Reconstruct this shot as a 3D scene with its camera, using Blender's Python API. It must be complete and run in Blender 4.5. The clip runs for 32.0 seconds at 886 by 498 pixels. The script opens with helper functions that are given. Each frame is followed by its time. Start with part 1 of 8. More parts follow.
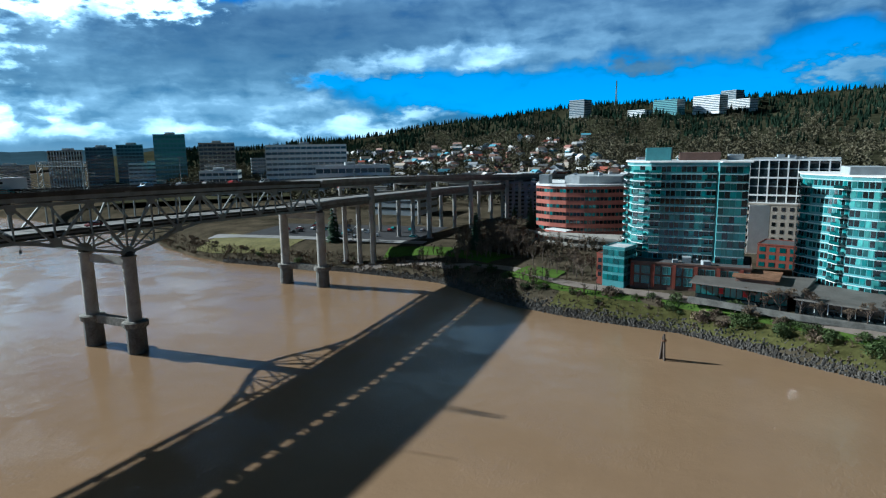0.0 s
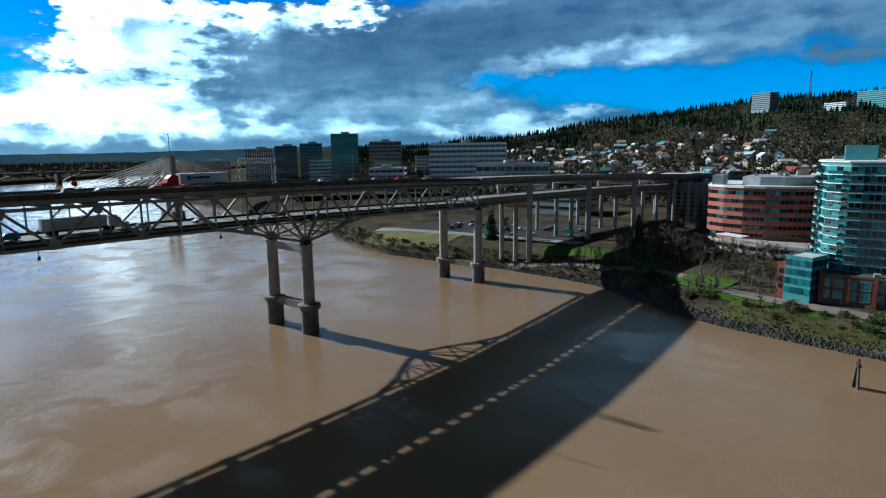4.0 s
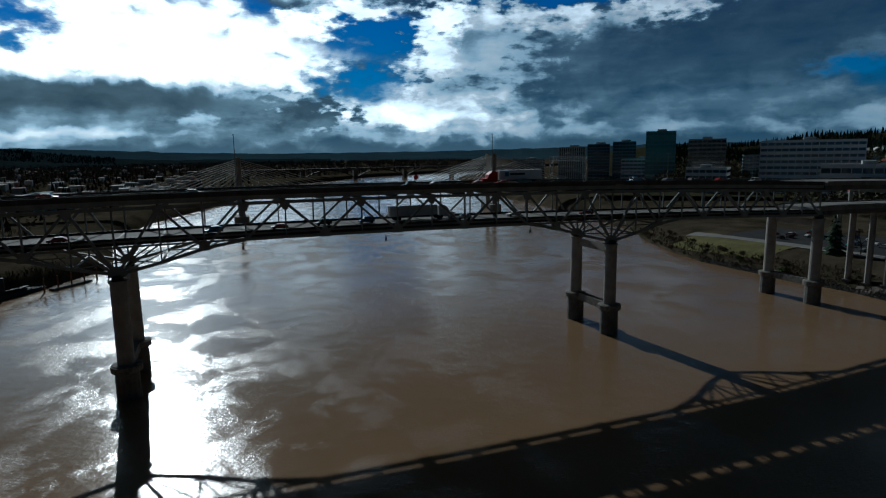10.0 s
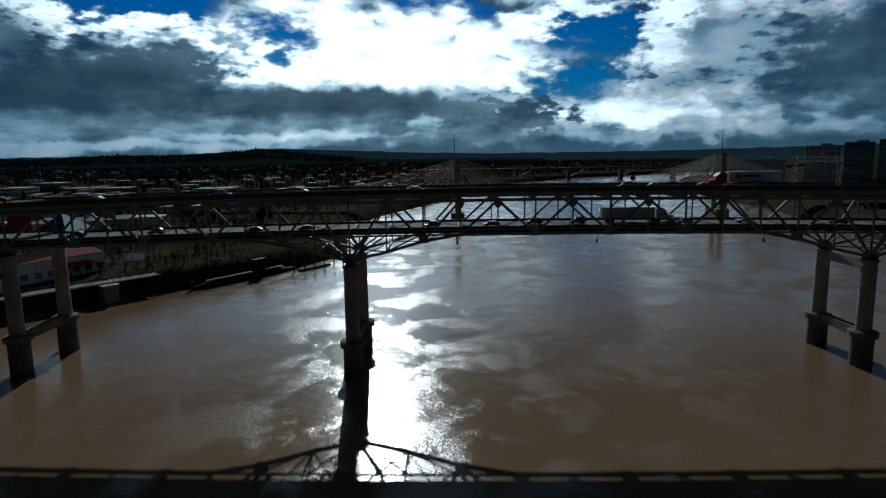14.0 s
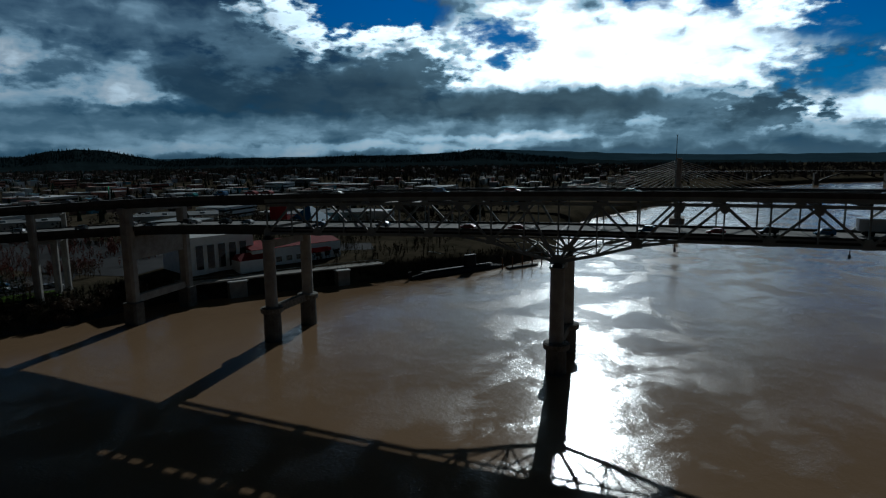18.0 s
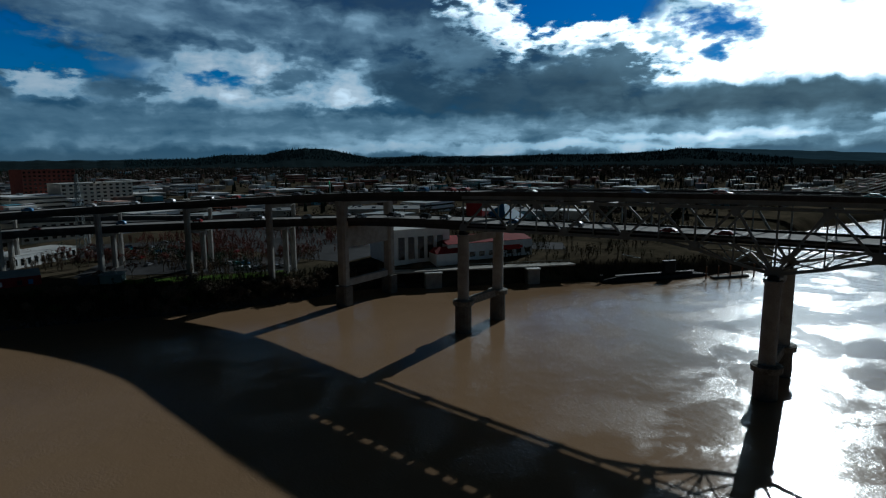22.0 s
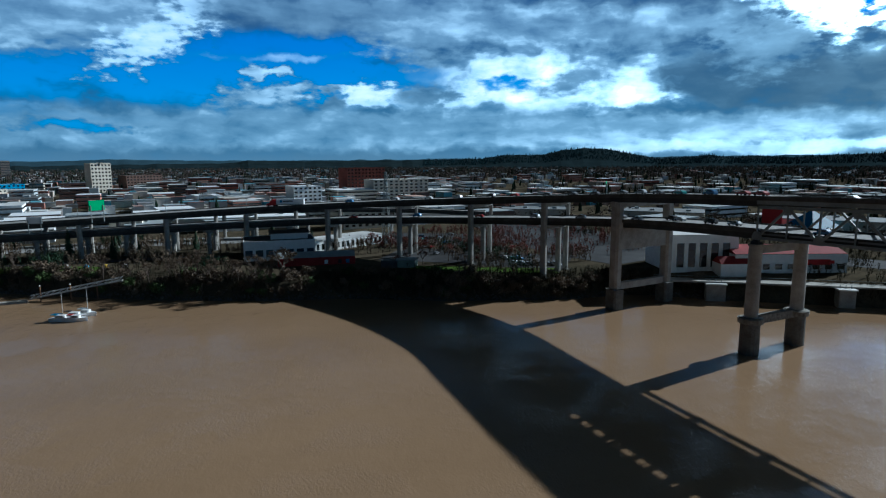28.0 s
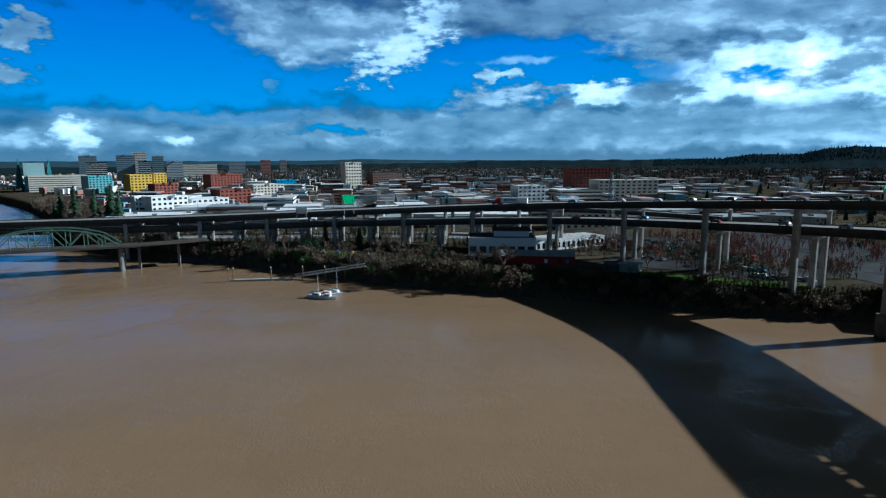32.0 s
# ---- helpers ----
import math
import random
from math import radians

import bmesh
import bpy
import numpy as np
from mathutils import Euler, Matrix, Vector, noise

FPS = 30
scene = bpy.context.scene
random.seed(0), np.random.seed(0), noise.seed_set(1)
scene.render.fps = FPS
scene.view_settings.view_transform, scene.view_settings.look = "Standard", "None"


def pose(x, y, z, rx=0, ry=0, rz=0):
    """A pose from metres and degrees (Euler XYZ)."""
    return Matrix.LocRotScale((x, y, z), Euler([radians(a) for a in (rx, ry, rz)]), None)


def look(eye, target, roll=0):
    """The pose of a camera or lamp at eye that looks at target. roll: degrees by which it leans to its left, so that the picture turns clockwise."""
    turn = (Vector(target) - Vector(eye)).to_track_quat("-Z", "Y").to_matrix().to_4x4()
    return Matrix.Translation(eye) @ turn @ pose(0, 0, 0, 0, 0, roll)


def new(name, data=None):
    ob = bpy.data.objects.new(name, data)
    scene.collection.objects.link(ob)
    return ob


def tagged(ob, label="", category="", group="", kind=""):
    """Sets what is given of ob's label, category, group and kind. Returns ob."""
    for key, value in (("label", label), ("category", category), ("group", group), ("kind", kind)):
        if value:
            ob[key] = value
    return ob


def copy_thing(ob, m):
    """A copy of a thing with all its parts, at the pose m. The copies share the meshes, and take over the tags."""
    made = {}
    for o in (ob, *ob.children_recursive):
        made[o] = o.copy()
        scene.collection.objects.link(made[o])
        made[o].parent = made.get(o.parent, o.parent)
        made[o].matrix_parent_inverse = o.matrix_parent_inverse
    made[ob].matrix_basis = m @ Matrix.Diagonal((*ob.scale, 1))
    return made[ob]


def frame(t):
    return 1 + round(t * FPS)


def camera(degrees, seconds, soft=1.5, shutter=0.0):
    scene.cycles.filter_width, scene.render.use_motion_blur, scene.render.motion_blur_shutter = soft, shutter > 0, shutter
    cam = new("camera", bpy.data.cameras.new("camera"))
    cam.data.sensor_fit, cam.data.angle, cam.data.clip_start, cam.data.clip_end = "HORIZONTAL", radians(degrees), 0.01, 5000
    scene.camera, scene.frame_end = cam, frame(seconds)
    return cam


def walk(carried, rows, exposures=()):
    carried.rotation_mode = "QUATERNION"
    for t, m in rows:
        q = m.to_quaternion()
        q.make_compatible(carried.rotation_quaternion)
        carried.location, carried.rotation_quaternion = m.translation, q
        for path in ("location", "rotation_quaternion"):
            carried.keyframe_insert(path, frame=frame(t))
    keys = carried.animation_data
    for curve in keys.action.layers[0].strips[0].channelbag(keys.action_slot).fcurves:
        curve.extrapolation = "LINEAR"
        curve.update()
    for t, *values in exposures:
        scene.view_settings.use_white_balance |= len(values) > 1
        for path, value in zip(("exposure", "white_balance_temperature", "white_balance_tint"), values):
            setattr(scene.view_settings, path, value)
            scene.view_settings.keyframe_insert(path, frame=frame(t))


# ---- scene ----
# ---- camera: a flying camera that hovers and turns ----
cam = camera(73.19, 32.0, 1.2)
PATH = [
    (0.0, pose(0, 0, 57.5, 80.44, 0.86, -64.62)),
    (0.5, pose(0, 0, 57.5, 80.43, 0.84, -62.79)),
    (1.0, pose(0, 0, 57.5, 80.44, 0.83, -60.79)),
    (1.5, pose(0, 0, 57.5, 80.44, 0.87, -59.01)),
    (2.0, pose(0, 0, 57.5, 80.46, 0.88, -57.10)),
    (2.5, pose(0, 0, 57.5, 80.44, 0.84, -55.38)),
    (3.0, pose(0, 0, 57.5, 80.46, 0.83, -53.43)),
    (3.5, pose(0, 0, 57.5, 80.48, 0.85, -51.54)),
    (5.5, pose(0, 0, 57.5, 80.55, 0.95, -43.63)),
    (6.0, pose(0, 0, 57.5, 80.57, 0.93, -41.94)),
    (6.5, pose(0, 0, 57.5, 80.57, 0.98, -39.88)),
    (7.0, pose(0, 0, 57.5, 80.56, 0.94, -37.56)),
    (7.5, pose(0, 0, 57.5, 80.60, 0.93, -34.87)),
    (8.0, pose(0, 0, 57.5, 80.63, 0.94, -31.61)),
    (8.5, pose(0, 0, 57.5, 80.66, 0.93, -28.40)),
    (9.0, pose(0, 0, 57.5, 80.72, 0.95, -25.54)),
    (9.5, pose(0, 0, 57.5, 80.75, 0.93, -23.22)),
    (10.0, pose(0, 0, 57.5, 80.79, 0.86, -20.54)),
    (10.5, pose(0, 0, 57.5, 80.83, 0.93, -18.11)),
    (11.0, pose(0, 0, 57.5, 80.86, 0.89, -15.40)),
    (11.5, pose(0, 0, 57.5, 80.90, 0.91, -13.06)),
    (12.0, pose(0, 0, 57.5, 80.90, 0.87, -10.43)),
    (12.5, pose(0, 0, 57.5, 80.93, 0.87, -8.09)),
    (13.0, pose(0, 0, 57.5, 80.96, 0.86, -5.45)),
    (13.5, pose(0, 0, 57.5, 81.01, 0.86, -3.10)),
    (14.0, pose(0, 0, 57.5, 81.05, 0.86, -0.42)),
    (14.5, pose(0, 0, 57.5, 81.11, 0.82, 1.89)),
    (16.5, pose(0, 0, 57.5, 81.29, 0.76, 11.92)),
    (17.0, pose(0, 0, 57.5, 81.32, 0.71, 14.61)),
    (17.5, pose(0, 0, 57.5, 81.33, 0.62, 16.99)),
    (18.0, pose(0, 0, 57.5, 81.37, 0.62, 19.65)),
    (18.5, pose(0, 0, 57.5, 81.41, 0.55, 21.93)),
    (19.0, pose(0, 0, 57.5, 81.42, 0.51, 24.48)),
    (19.5, pose(0, 0, 57.5, 81.41, 0.45, 26.78)),
    (20.0, pose(0, 0, 57.5, 81.43, 0.47, 29.27)),
    (20.5, pose(0, 0, 57.5, 81.43, 0.46, 31.44)),
    (21.0, pose(0, 0, 57.5, 81.45, 0.45, 33.81)),
    (21.5, pose(0, 0, 57.5, 81.42, 0.38, 35.91)),
    (22.0, pose(0, 0, 57.5, 81.41, 0.36, 38.11)),
    (22.5, pose(0, 0, 57.5, 81.40, 0.37, 40.26)),
    (23.0, pose(0, 0, 57.5, 81.36, 0.39, 42.46)),
    (23.5, pose(0, 0, 57.5, 81.33, 0.32, 44.48)),
    (24.0, pose(0, 0, 57.5, 81.33, 0.34, 46.27)),
    (24.5, pose(0, 0, 57.5, 81.35, 0.39, 48.52)),
    (25.0, pose(0, 0, 57.5, 81.39, 0.38, 50.52)),
    (25.5, pose(0, 0, 57.5, 81.38, 0.41, 52.50)),
    (27.5, pose(0, 0, 57.5, 81.51, 0.36, 61.80)),
    (28.0, pose(0, 0, 57.5, 81.54, 0.32, 64.08)),
    (28.5, pose(0, 0, 57.5, 81.55, 0.28, 66.19)),
    (29.0, pose(0, 0, 57.5, 81.57, 0.27, 68.31)),
    (29.5, pose(0, 0, 57.5, 81.56, 0.20, 70.51)),
    (30.0, pose(0, 0, 57.5, 81.57, 0.21, 72.73)),
    (30.5, pose(0, 0, 57.5, 81.56, 0.23, 75.21)),
    (31.0, pose(0, 0, 57.5, 81.58, 0.24, 78.12)),
    (31.5, pose(0, 0, 57.5, 81.59, 0.18, 81.28)),
    (32.0, pose(0, 0, 57.5, 81.62, 0.22, 85.24)),
]
EXPOSURES = [(0.0, 0.7, 5150, 1), (3.5, 0.5, 5150, 1), (6.0, -0.05, 5150, 1), (9.0, -1.1, 5200, 1), (13.0, -1.5, 5250, 1), (19.0, -1.55, 5250, 1), (21.0, -1.3, 5250, 1), (23.0, -0.9, 5200, 1), (26.0, -0.15, 5050, 1), (28.0, 0.2, 4950, 1), (32.0, 0.3, 4900, 1)]
walk(cam, PATH, EXPOSURES)
# cloud patches: bearing, height above the horizon, half widths (degrees), lean, cover, tone, softness of the edge
CLOUDS_A = [
    # first two lie mostly above the seen sky, added to brighten the water
    (8, 16, 20, 5, 0, 1, 0.8, 0.6),
    (-78, 27, 40, 15, 0, 1, 0.62, 0.6),
    (-73.4, 5.4, 20.7, 2.5, 0, 0, 0, 0.45),
    (-94, 7.1, 6.8, 1.95, 0, 0, 0, 0.6),
    (-87.8, 6, 13.1, 2.08, 0, 0, 0, 0.6),
    (-49, 3.9, 2.9, 1.28, 0, 1, 0.67, 0.6),
    (-54.4, 2.3, 3.6, 1.23, 0, 1, 0.65, 0.75),
    (-62.6, 3.2, 2.4, 0.67, 0, 1, 0.62, 0.75),
    (-50.9, 3.2, 3.8, 0.6, 0, 1, 0.2, 0.6),
    (-61.5, 10.6, 18, 2.15, -7, 1, 0.25, 0.52),
    (-83, 10.9, 17.2, 1.89, 0, 1, 0.33, 0.6),
    (-87.9, 8.6, 5.7, 1.89, 0, 1, 0.33, 0.75),
]
CLOUDS_B = [
    (-73.8, 8.5, 6, 1.84, 0, 1, 0.41, 0.75),
    (-50.2, 7.3, 6.4, 1.06, 0, 1, 0.21, 0.6),
    (-50.5, 12.7, 3.3, 0.91, 0, 1, 0.61, 0.75),
    (-66.6, 8.4, 5.7, 1.08, -5, 1, 0.61, 0.75),
    (-57.7, 7.3, 5.1, 0.98, -8, 1, 0.56, 0.75),
    (-97.9, 5.7, 3.1, 0.93, 0, 1, 0.46, 0.75),
    (-82.7, 6.8, 2.8, 0.57, 0, 1, 0.22, 0.9),
    (-36.8, 13.3, 12.2, 0.92, 0, 0, 0, 0.45),
    (-21.8, 9.7, 4.7, 3.68, 0, 1, 1.33, 0.45),
    (-38.2, 7.5, 14.9, 4.71, 0, 1, 0.26, 0.38),
    (-46.1, 10, 13.6, 2.16, -5, 1, 0.19, 0.6),
    (-43.4, 3.6, 13.5, 1.54, 0, 1, 0.48, 0.75),
]
CLOUDS_C = [
    (-35.4, 1.9, 13.5, 0.68, 0, 1, 0.69, 0.9),
    (-56.3, 1.9, 6.3, 0.7, 0, 1, 0.68, 0.75),
    (-32.7, 11.2, 2, 1.7, 0, 1, 1.16, 0.45),
    (-40.4, 12.1, 3.1, 1.5, 0, 1, 1.19, 0.45),
    (-36.8, 11.6, 1.5, 0.95, 0, 1, 1.12, 0.6),
    (-24.4, 7, 3.4, 1.44, 0, 1, 0.29, 0.75),
    (-26.4, 7, 1.8, 0.58, 0, 1, 1.04, 0.75),
    (-32.5, 8.5, 5.1, 2.44, 0, 1, 0.31, 0.75),
    (-54.2, 6, 2.2, 0.58, 0, 0.12, 0.5, 0.9),
    (4.9, 8.9, 20.2, 3.79, 0, 1, 1.6, 0.45),
    (-1.2, 13, 7, 1.38, 12, 0, 0, 0.45),
    (-14, 10.7, 6.2, 2.3, 0, 0, 0, 0.45),
]
CLOUDS_D = [
    (-14.5, 6.2, 4.7, 1.61, 0, 0, 0, 0.9),
    (14.4, 10.6, 2.5, 1.22, 0, 0.12, 0.5, 0.9),
    (-8.1, 11.2, 2.6, 1.24, 0, 1, 1.6, 0.6),
    (-13, 12.7, 3.9, 0.84, 0, 1, 1.44, 0.75),
    (-24.2, 9.8, 5.4, 3.77, 0, 1, 0.75, 0.52),
    (-20.9, 12.1, 2.5, 1.29, 0, 1, 1.53, 0.45),
    (-19.7, 8.8, 2.2, 2.67, 0, 1, 1.43, 0.6),
    (-27.9, 11.8, 4.2, 0.81, 0, 1, 1.2, 0.75),
    (-21.8, 5.3, 3.8, 1.9, 0, 1, 0.69, 0.75),
    (-16.6, 3.5, 9.4, 1.74, 0, 1, 1.6, 0.9),
    (7.6, 4.2, 7.6, 1.47, 0, 1, 0.26, 0.52),
    (-7.1, 3.5, 4.7, 1.54, 0, 1, 0.22, 0.3),
]
CLOUDS_E = [
    (-0.8, 4.1, 3.6, 1.12, 0, 1, 0.51, 0.75),
    (1.3, 3.2, 1.5, 0.5, 0, 1, 1.11, 0.75),
    (9.2, 1.9, 21.5, 0.79, 0, 1, 0.55, 0.9),
    (-15.6, 2, 2.6, 0.73, 0, 1, 0.6, 0.6),
    (13.7, 3, 2.7, 0.33, 0, 1, 0.88, 0.9),
    (6.2, 9.3, 14.9, 4.06, 0, 1, 1.6, 0.45),
    (26.3, 12.7, 7.2, 1.97, 0, 0, 0, 0.38),
    (33.5, 12.2, 3.9, 1.99, 28, 1, 1.6, 0.52),
    (25.7, 10.9, 4.6, 1.06, 0, 1, 1.6, 0.6),
    (13.9, 10.7, 2.2, 1.12, 0, 0.12, 0.5, 0.9),
    (15, 8.7, 1.2, 0.38, 0, 0.12, 0.5, 0.9),
    (45.3, 6.9, 3.1, 0.88, 0, 1, 0.85, 0.75),
]
CLOUDS_F = [
    (36.7, 9.8, 3.4, 1.46, 0, 1, 0.51, 0.6),
    (38.8, 6.7, 5.9, 1.9, 4, 1, 0.15, 0.3),
    (23.1, 7.8, 4.7, 1.99, 0, 1, 0.35, 0.52),
    (27.3, 5.7, 6, 2.29, 0, 1, 0.2, 0.38),
    (18.6, 10.1, 1.5, 0.57, 0, 1, 0.57, 0.75),
    (10.6, 4.8, 13.2, 1.36, 0, 1, 0.25, 0.45),
    (12.9, 2.7, 13.1, 0.91, 0, 1, 0.58, 0.9),
    (39, 2.7, 30.2, 0.92, 0, 1, 0.53, 0.9),
    (13.8, 2, 7.4, 0.35, 0, 1, 1.04, 0.9),
    (33.7, 1.1, 21.4, 0.36, 0, 1, 0.82, 0.9),
    (70.4, 7.6, 7.1, 1.14, 5, 0, 0, 0.6),
    (58.4, 6.9, 2.3, 0.6, 0, 0.12, 0.5, 0.9),
]
CLOUDS_G = [
    (59.3, 11.9, 15, 2.26, 3, 1, 0.51, 0.6),
    (67.8, 12.3, 9.1, 2.2, 0, 1, 0.51, 0.68),
    (44.9, 11.2, 8.7, 1.42, -6, 1, 0.46, 0.68),
    (55.8, 6.8, 12.4, 2.31, 0, 1, 0.97, 0.9),
    (58.4, 6.9, 2.3, 0.6, 0, 0.12, 0.5, 0.9),
    (72.2, 5.7, 2.6, 1.25, 0, 1, 0.65, 0.9),
    (65.9, 6.1, 2.4, 0.74, 0, 1, 0.5, 0.6),
    (46.1, 6, 3.6, 0.81, -10, 1, 1.04, 0.9),
    (51.6, 7.5, 3.1, 1, -20, 1, 0.48, 0.75),
    (67.3, 3.1, 28.7, 1, 0, 1, 0.53, 0.9),
    (62.2, 1.7, 30.2, 0.62, 0, 1, 0.64, 0.9),
    (38.2, 6.5, 6.1, 2.06, 3, 1, 0.14, 0.3),
]
CLOUDS_H = [
    (36.4, 9, 3.1, 1.9, 0, 1, 0.37, 0.6),
    (36.1, 0.8, 14.5, 0.46, 0, 1, 0.81, 0.9),
    (111.2, 8.7, 20, 4.89, 0, 0, 0, 0.38),
    (83.3, 7.5, 13.9, 3.01, 0, 0, 0, 0.52),
    (76.6, 10.1, 7.1, 1.64, 0, 0, 0, 0.6),
    (98.7, 11.2, 6.9, 2.81, 10, 1, 0.5, 0.45),
    (92.7, 11.5, 5.9, 2.38, 0, 1, 0.53, 0.52),
    (89.6, 9.6, 4.1, 1.46, -32, 1, 0.78, 0.6),
    (85.7, 13, 2.1, 1.88, 0, 1, 0.85, 0.75),
    (100.8, 6.8, 1.1, 0.68, 0, 0.6, 0.45, 0.9),
    (119.4, 10, 2.1, 1.38, 5, 1, 0.53, 0.52),
    (120.4, 6.7, 1.6, 0.75, 0, 1, 0.5, 0.6),
]
CLOUDS_I = [
    (76.1, 12.9, 8.6, 1.58, 0, 1, 0.38, 0.6),
    (66.8, 11.3, 4.5, 1.83, 0, 1, 0.5, 0.68),
    (70.9, 6, 3.2, 0.98, 0, 1, 0.88, 0.6),
    (79.1, 9.2, 7.8, 0.49, -4, 0.45, 0.65, 0.9),
    (81.4, 7.8, 1.1, 0.75, 0, 1, 0.71, 0.52),
    (79.5, 7.9, 0.8, 0.55, 0, 1, 0.65, 0.6),
    (80.2, 5.7, 4.4, 1.12, -6, 1, 0.57, 0.75),
    (74.4, 4.9, 1.6, 1.11, -38, 1, 0.33, 0.45),
    (66.1, 5.8, 2.4, 0.62, 0, 1, 0.34, 0.52),
    (79.1, 3, 34.4, 1.45, 0, 1, 0.46, 0.75),
    (115.8, 1.9, 12.7, 1.18, 0, 1, 0.45, 0.6),
    (109.4, 3.6, 14, 0.33, 0, 0.7, 0.39, 0.9),
]
CLOUDS_J = [
    (102.4, 4.1, 4.4, 0.29, 0, 0.7, 0.42, 0.9),
    (94.9, 2.8, 3.1, 0.31, 0, 0.2, 0, 0.9),
    (117, 1.9, 1.1, 0.89, 0, 1, 0.85, 0.6),
    (120, 1.9, 1, 0.6, 0, 1, 0.65, 0.75),
    (109.1, 1.8, 1.1, 0.24, 0, 1, 0.78, 0.75),
]
CLOUDS = CLOUDS_A + CLOUDS_B + CLOUDS_C + CLOUDS_D + CLOUDS_E + CLOUDS_F + CLOUDS_G + CLOUDS_H + CLOUDS_I + CLOUDS_J

# ---- light: a low winter sun beyond the bridge, broken cloud ----
SUN_BEARING, SUN_HEIGHT = 6.2, 26.2
sun_way = Vector((-math.sin(radians(SUN_BEARING)) * math.cos(radians(SUN_HEIGHT)), math.cos(radians(SUN_BEARING)) * math.cos(radians(SUN_HEIGHT)), math.sin(radians(SUN_HEIGHT))))
sun_data = bpy.data.lights.new("sun", "SUN")
sun_data.energy, sun_data.angle, sun_data.color = 4.8, radians(0.5), (1.0, 0.93, 0.82)
sun = new("sun", sun_data)
sun.matrix_world = look(sun_way * 3000, (0, 0, 0))

world = bpy.data.worlds.new("sky")
scene.world = world
world.use_nodes = True
wt = world.node_tree
wt.nodes.clear()


def wn(kind, *ins, operation="", interpolation_type=""):
    """A world node with its inputs: a socket is linked, a value is set."""
    n = wt.nodes.new(kind)
    if operation:
        n.operation = operation
    if interpolation_type:
        n.interpolation_type = interpolation_type
    for i, v in enumerate(ins):
        if v is None:
            continue
        if isinstance(v, bpy.types.NodeSocket):
            wt.links.new(v, n.inputs[i])
        else:
            n.inputs[i].default_value = v
    return n


def wm(op, a, b=None, c=None):
    return wn("ShaderNodeMath", a, b, c, operation=op).outputs[0]


def ramp01(x, lo, hi):
    n = wn("ShaderNodeMapRange", x, lo, hi, 0.0, 1.0, interpolation_type="SMOOTHSTEP")
    return n.outputs[0]


def wmix(f, a, b):
    n = wt.nodes.new("ShaderNodeMix")
    n.data_type = "RGBA"
    for s, v in ((n.inputs[0], f), (n.inputs[6], a), (n.inputs[7], b)):
        if isinstance(v, bpy.types.NodeSocket):
            wt.links.new(v, s)
        else:
            s.default_value = v
    return n.outputs[2]


way = wn("ShaderNodeTexCoord").outputs["Generated"]
sep = wn("ShaderNodeSeparateXYZ", way)
bearing = wm("MULTIPLY", wm("ARCTAN2", wm("MULTIPLY", sep.outputs[0], -1.0), sep.outputs[1]), 57.2958)
height = wm("MULTIPLY", wm("ARCSINE", sep.outputs[2]), 57.2958)
flat = wn("ShaderNodeCombineXYZ", bearing, height, 0.0).outputs[0]
# the cloud edges billow: shift the place by noise at two scales
n1 = wn("ShaderNodeTexNoise", flat, None, 0.16, 3.0, 0.5)
n2 = wn("ShaderNodeTexNoise", flat, None, 0.6, 3.0, 0.5)
w1 = wn("ShaderNodeVectorMath", n1.outputs[1], (0.5, 0.5, 0.5), operation="SUBTRACT").outputs[0]
w1 = wn("ShaderNodeVectorMath", w1, (5.0, 2.0, 0.0), operation="MULTIPLY").outputs[0]
w2 = wn("ShaderNodeVectorMath", n2.outputs[1], (0.5, 0.5, 0.5), operation="SUBTRACT").outputs[0]
w2 = wn("ShaderNodeVectorMath", w2, (2.0, 1.3, 0.0), operation="MULTIPLY").outputs[0]
place = wn("ShaderNodeVectorMath", wn("ShaderNodeVectorMath", flat, w1, operation="ADD").outputs[0], w2, operation="ADD").outputs[0]
streak = wn("ShaderNodeVectorMath", flat, (0.45, 1.5, 1.0), operation="MULTIPLY").outputs[0]
fine = wm("SUBTRACT", wn("ShaderNodeTexNoise", streak, None, 0.55, 4.0, 0.5).outputs[0], 0.5)
lump = wm("SUBTRACT", wn("ShaderNodeTexNoise", wn("ShaderNodeVectorMath", place, (0.62, 1.3, 1.0), operation="MULTIPLY").outputs[0], None, 0.42, 5.0, 0.48).outputs[0], 0.5)
rim = wm("MULTIPLY_ADD", lump, 1.5, wm("MULTIPLY_ADD", fine, 0.7, 1.0))
tuft = wm("SUBTRACT", wn("ShaderNodeTexNoise", wn("ShaderNodeVectorMath", flat, (0.6, 1.3, 1.0), operation="MULTIPLY").outputs[0], None, 1.1, 5.0, 0.55).outputs[0], 0.5)
rim_small = wm("MULTIPLY_ADD", tuft, 3.2, 1.0)
# each patch lies over those before it; red carries the cover, green the tone
layers = wn("ShaderNodeCombineXYZ", 0.9, 0.13, 0.0).outputs[0]
for az, el, wa, we, lean, cover_, tone_, soft_ in CLOUDS:
    spot = wn("ShaderNodeVectorMath", layers, (0.0, 0.0, 1.0), place, operation="MULTIPLY_ADD").outputs[0]
    mp = wn("ShaderNodeMapping", spot, (az, el, 0.0), (0.0, 0.0, radians(lean)), (wa, we, 1.0))
    mp.vector_type = "TEXTURE"
    d = wn("ShaderNodeVectorMath", mp.outputs[0], operation="LENGTH").outputs["Value"]
    mask = ramp01(wm("SUBTRACT", rim_small if wa < 5.5 else rim, d), -soft_, soft_)
    layers = wmix(mask, layers, (cover_, tone_, 0.0, 1.0))
layer = wn("ShaderNodeSeparateXYZ", layers)
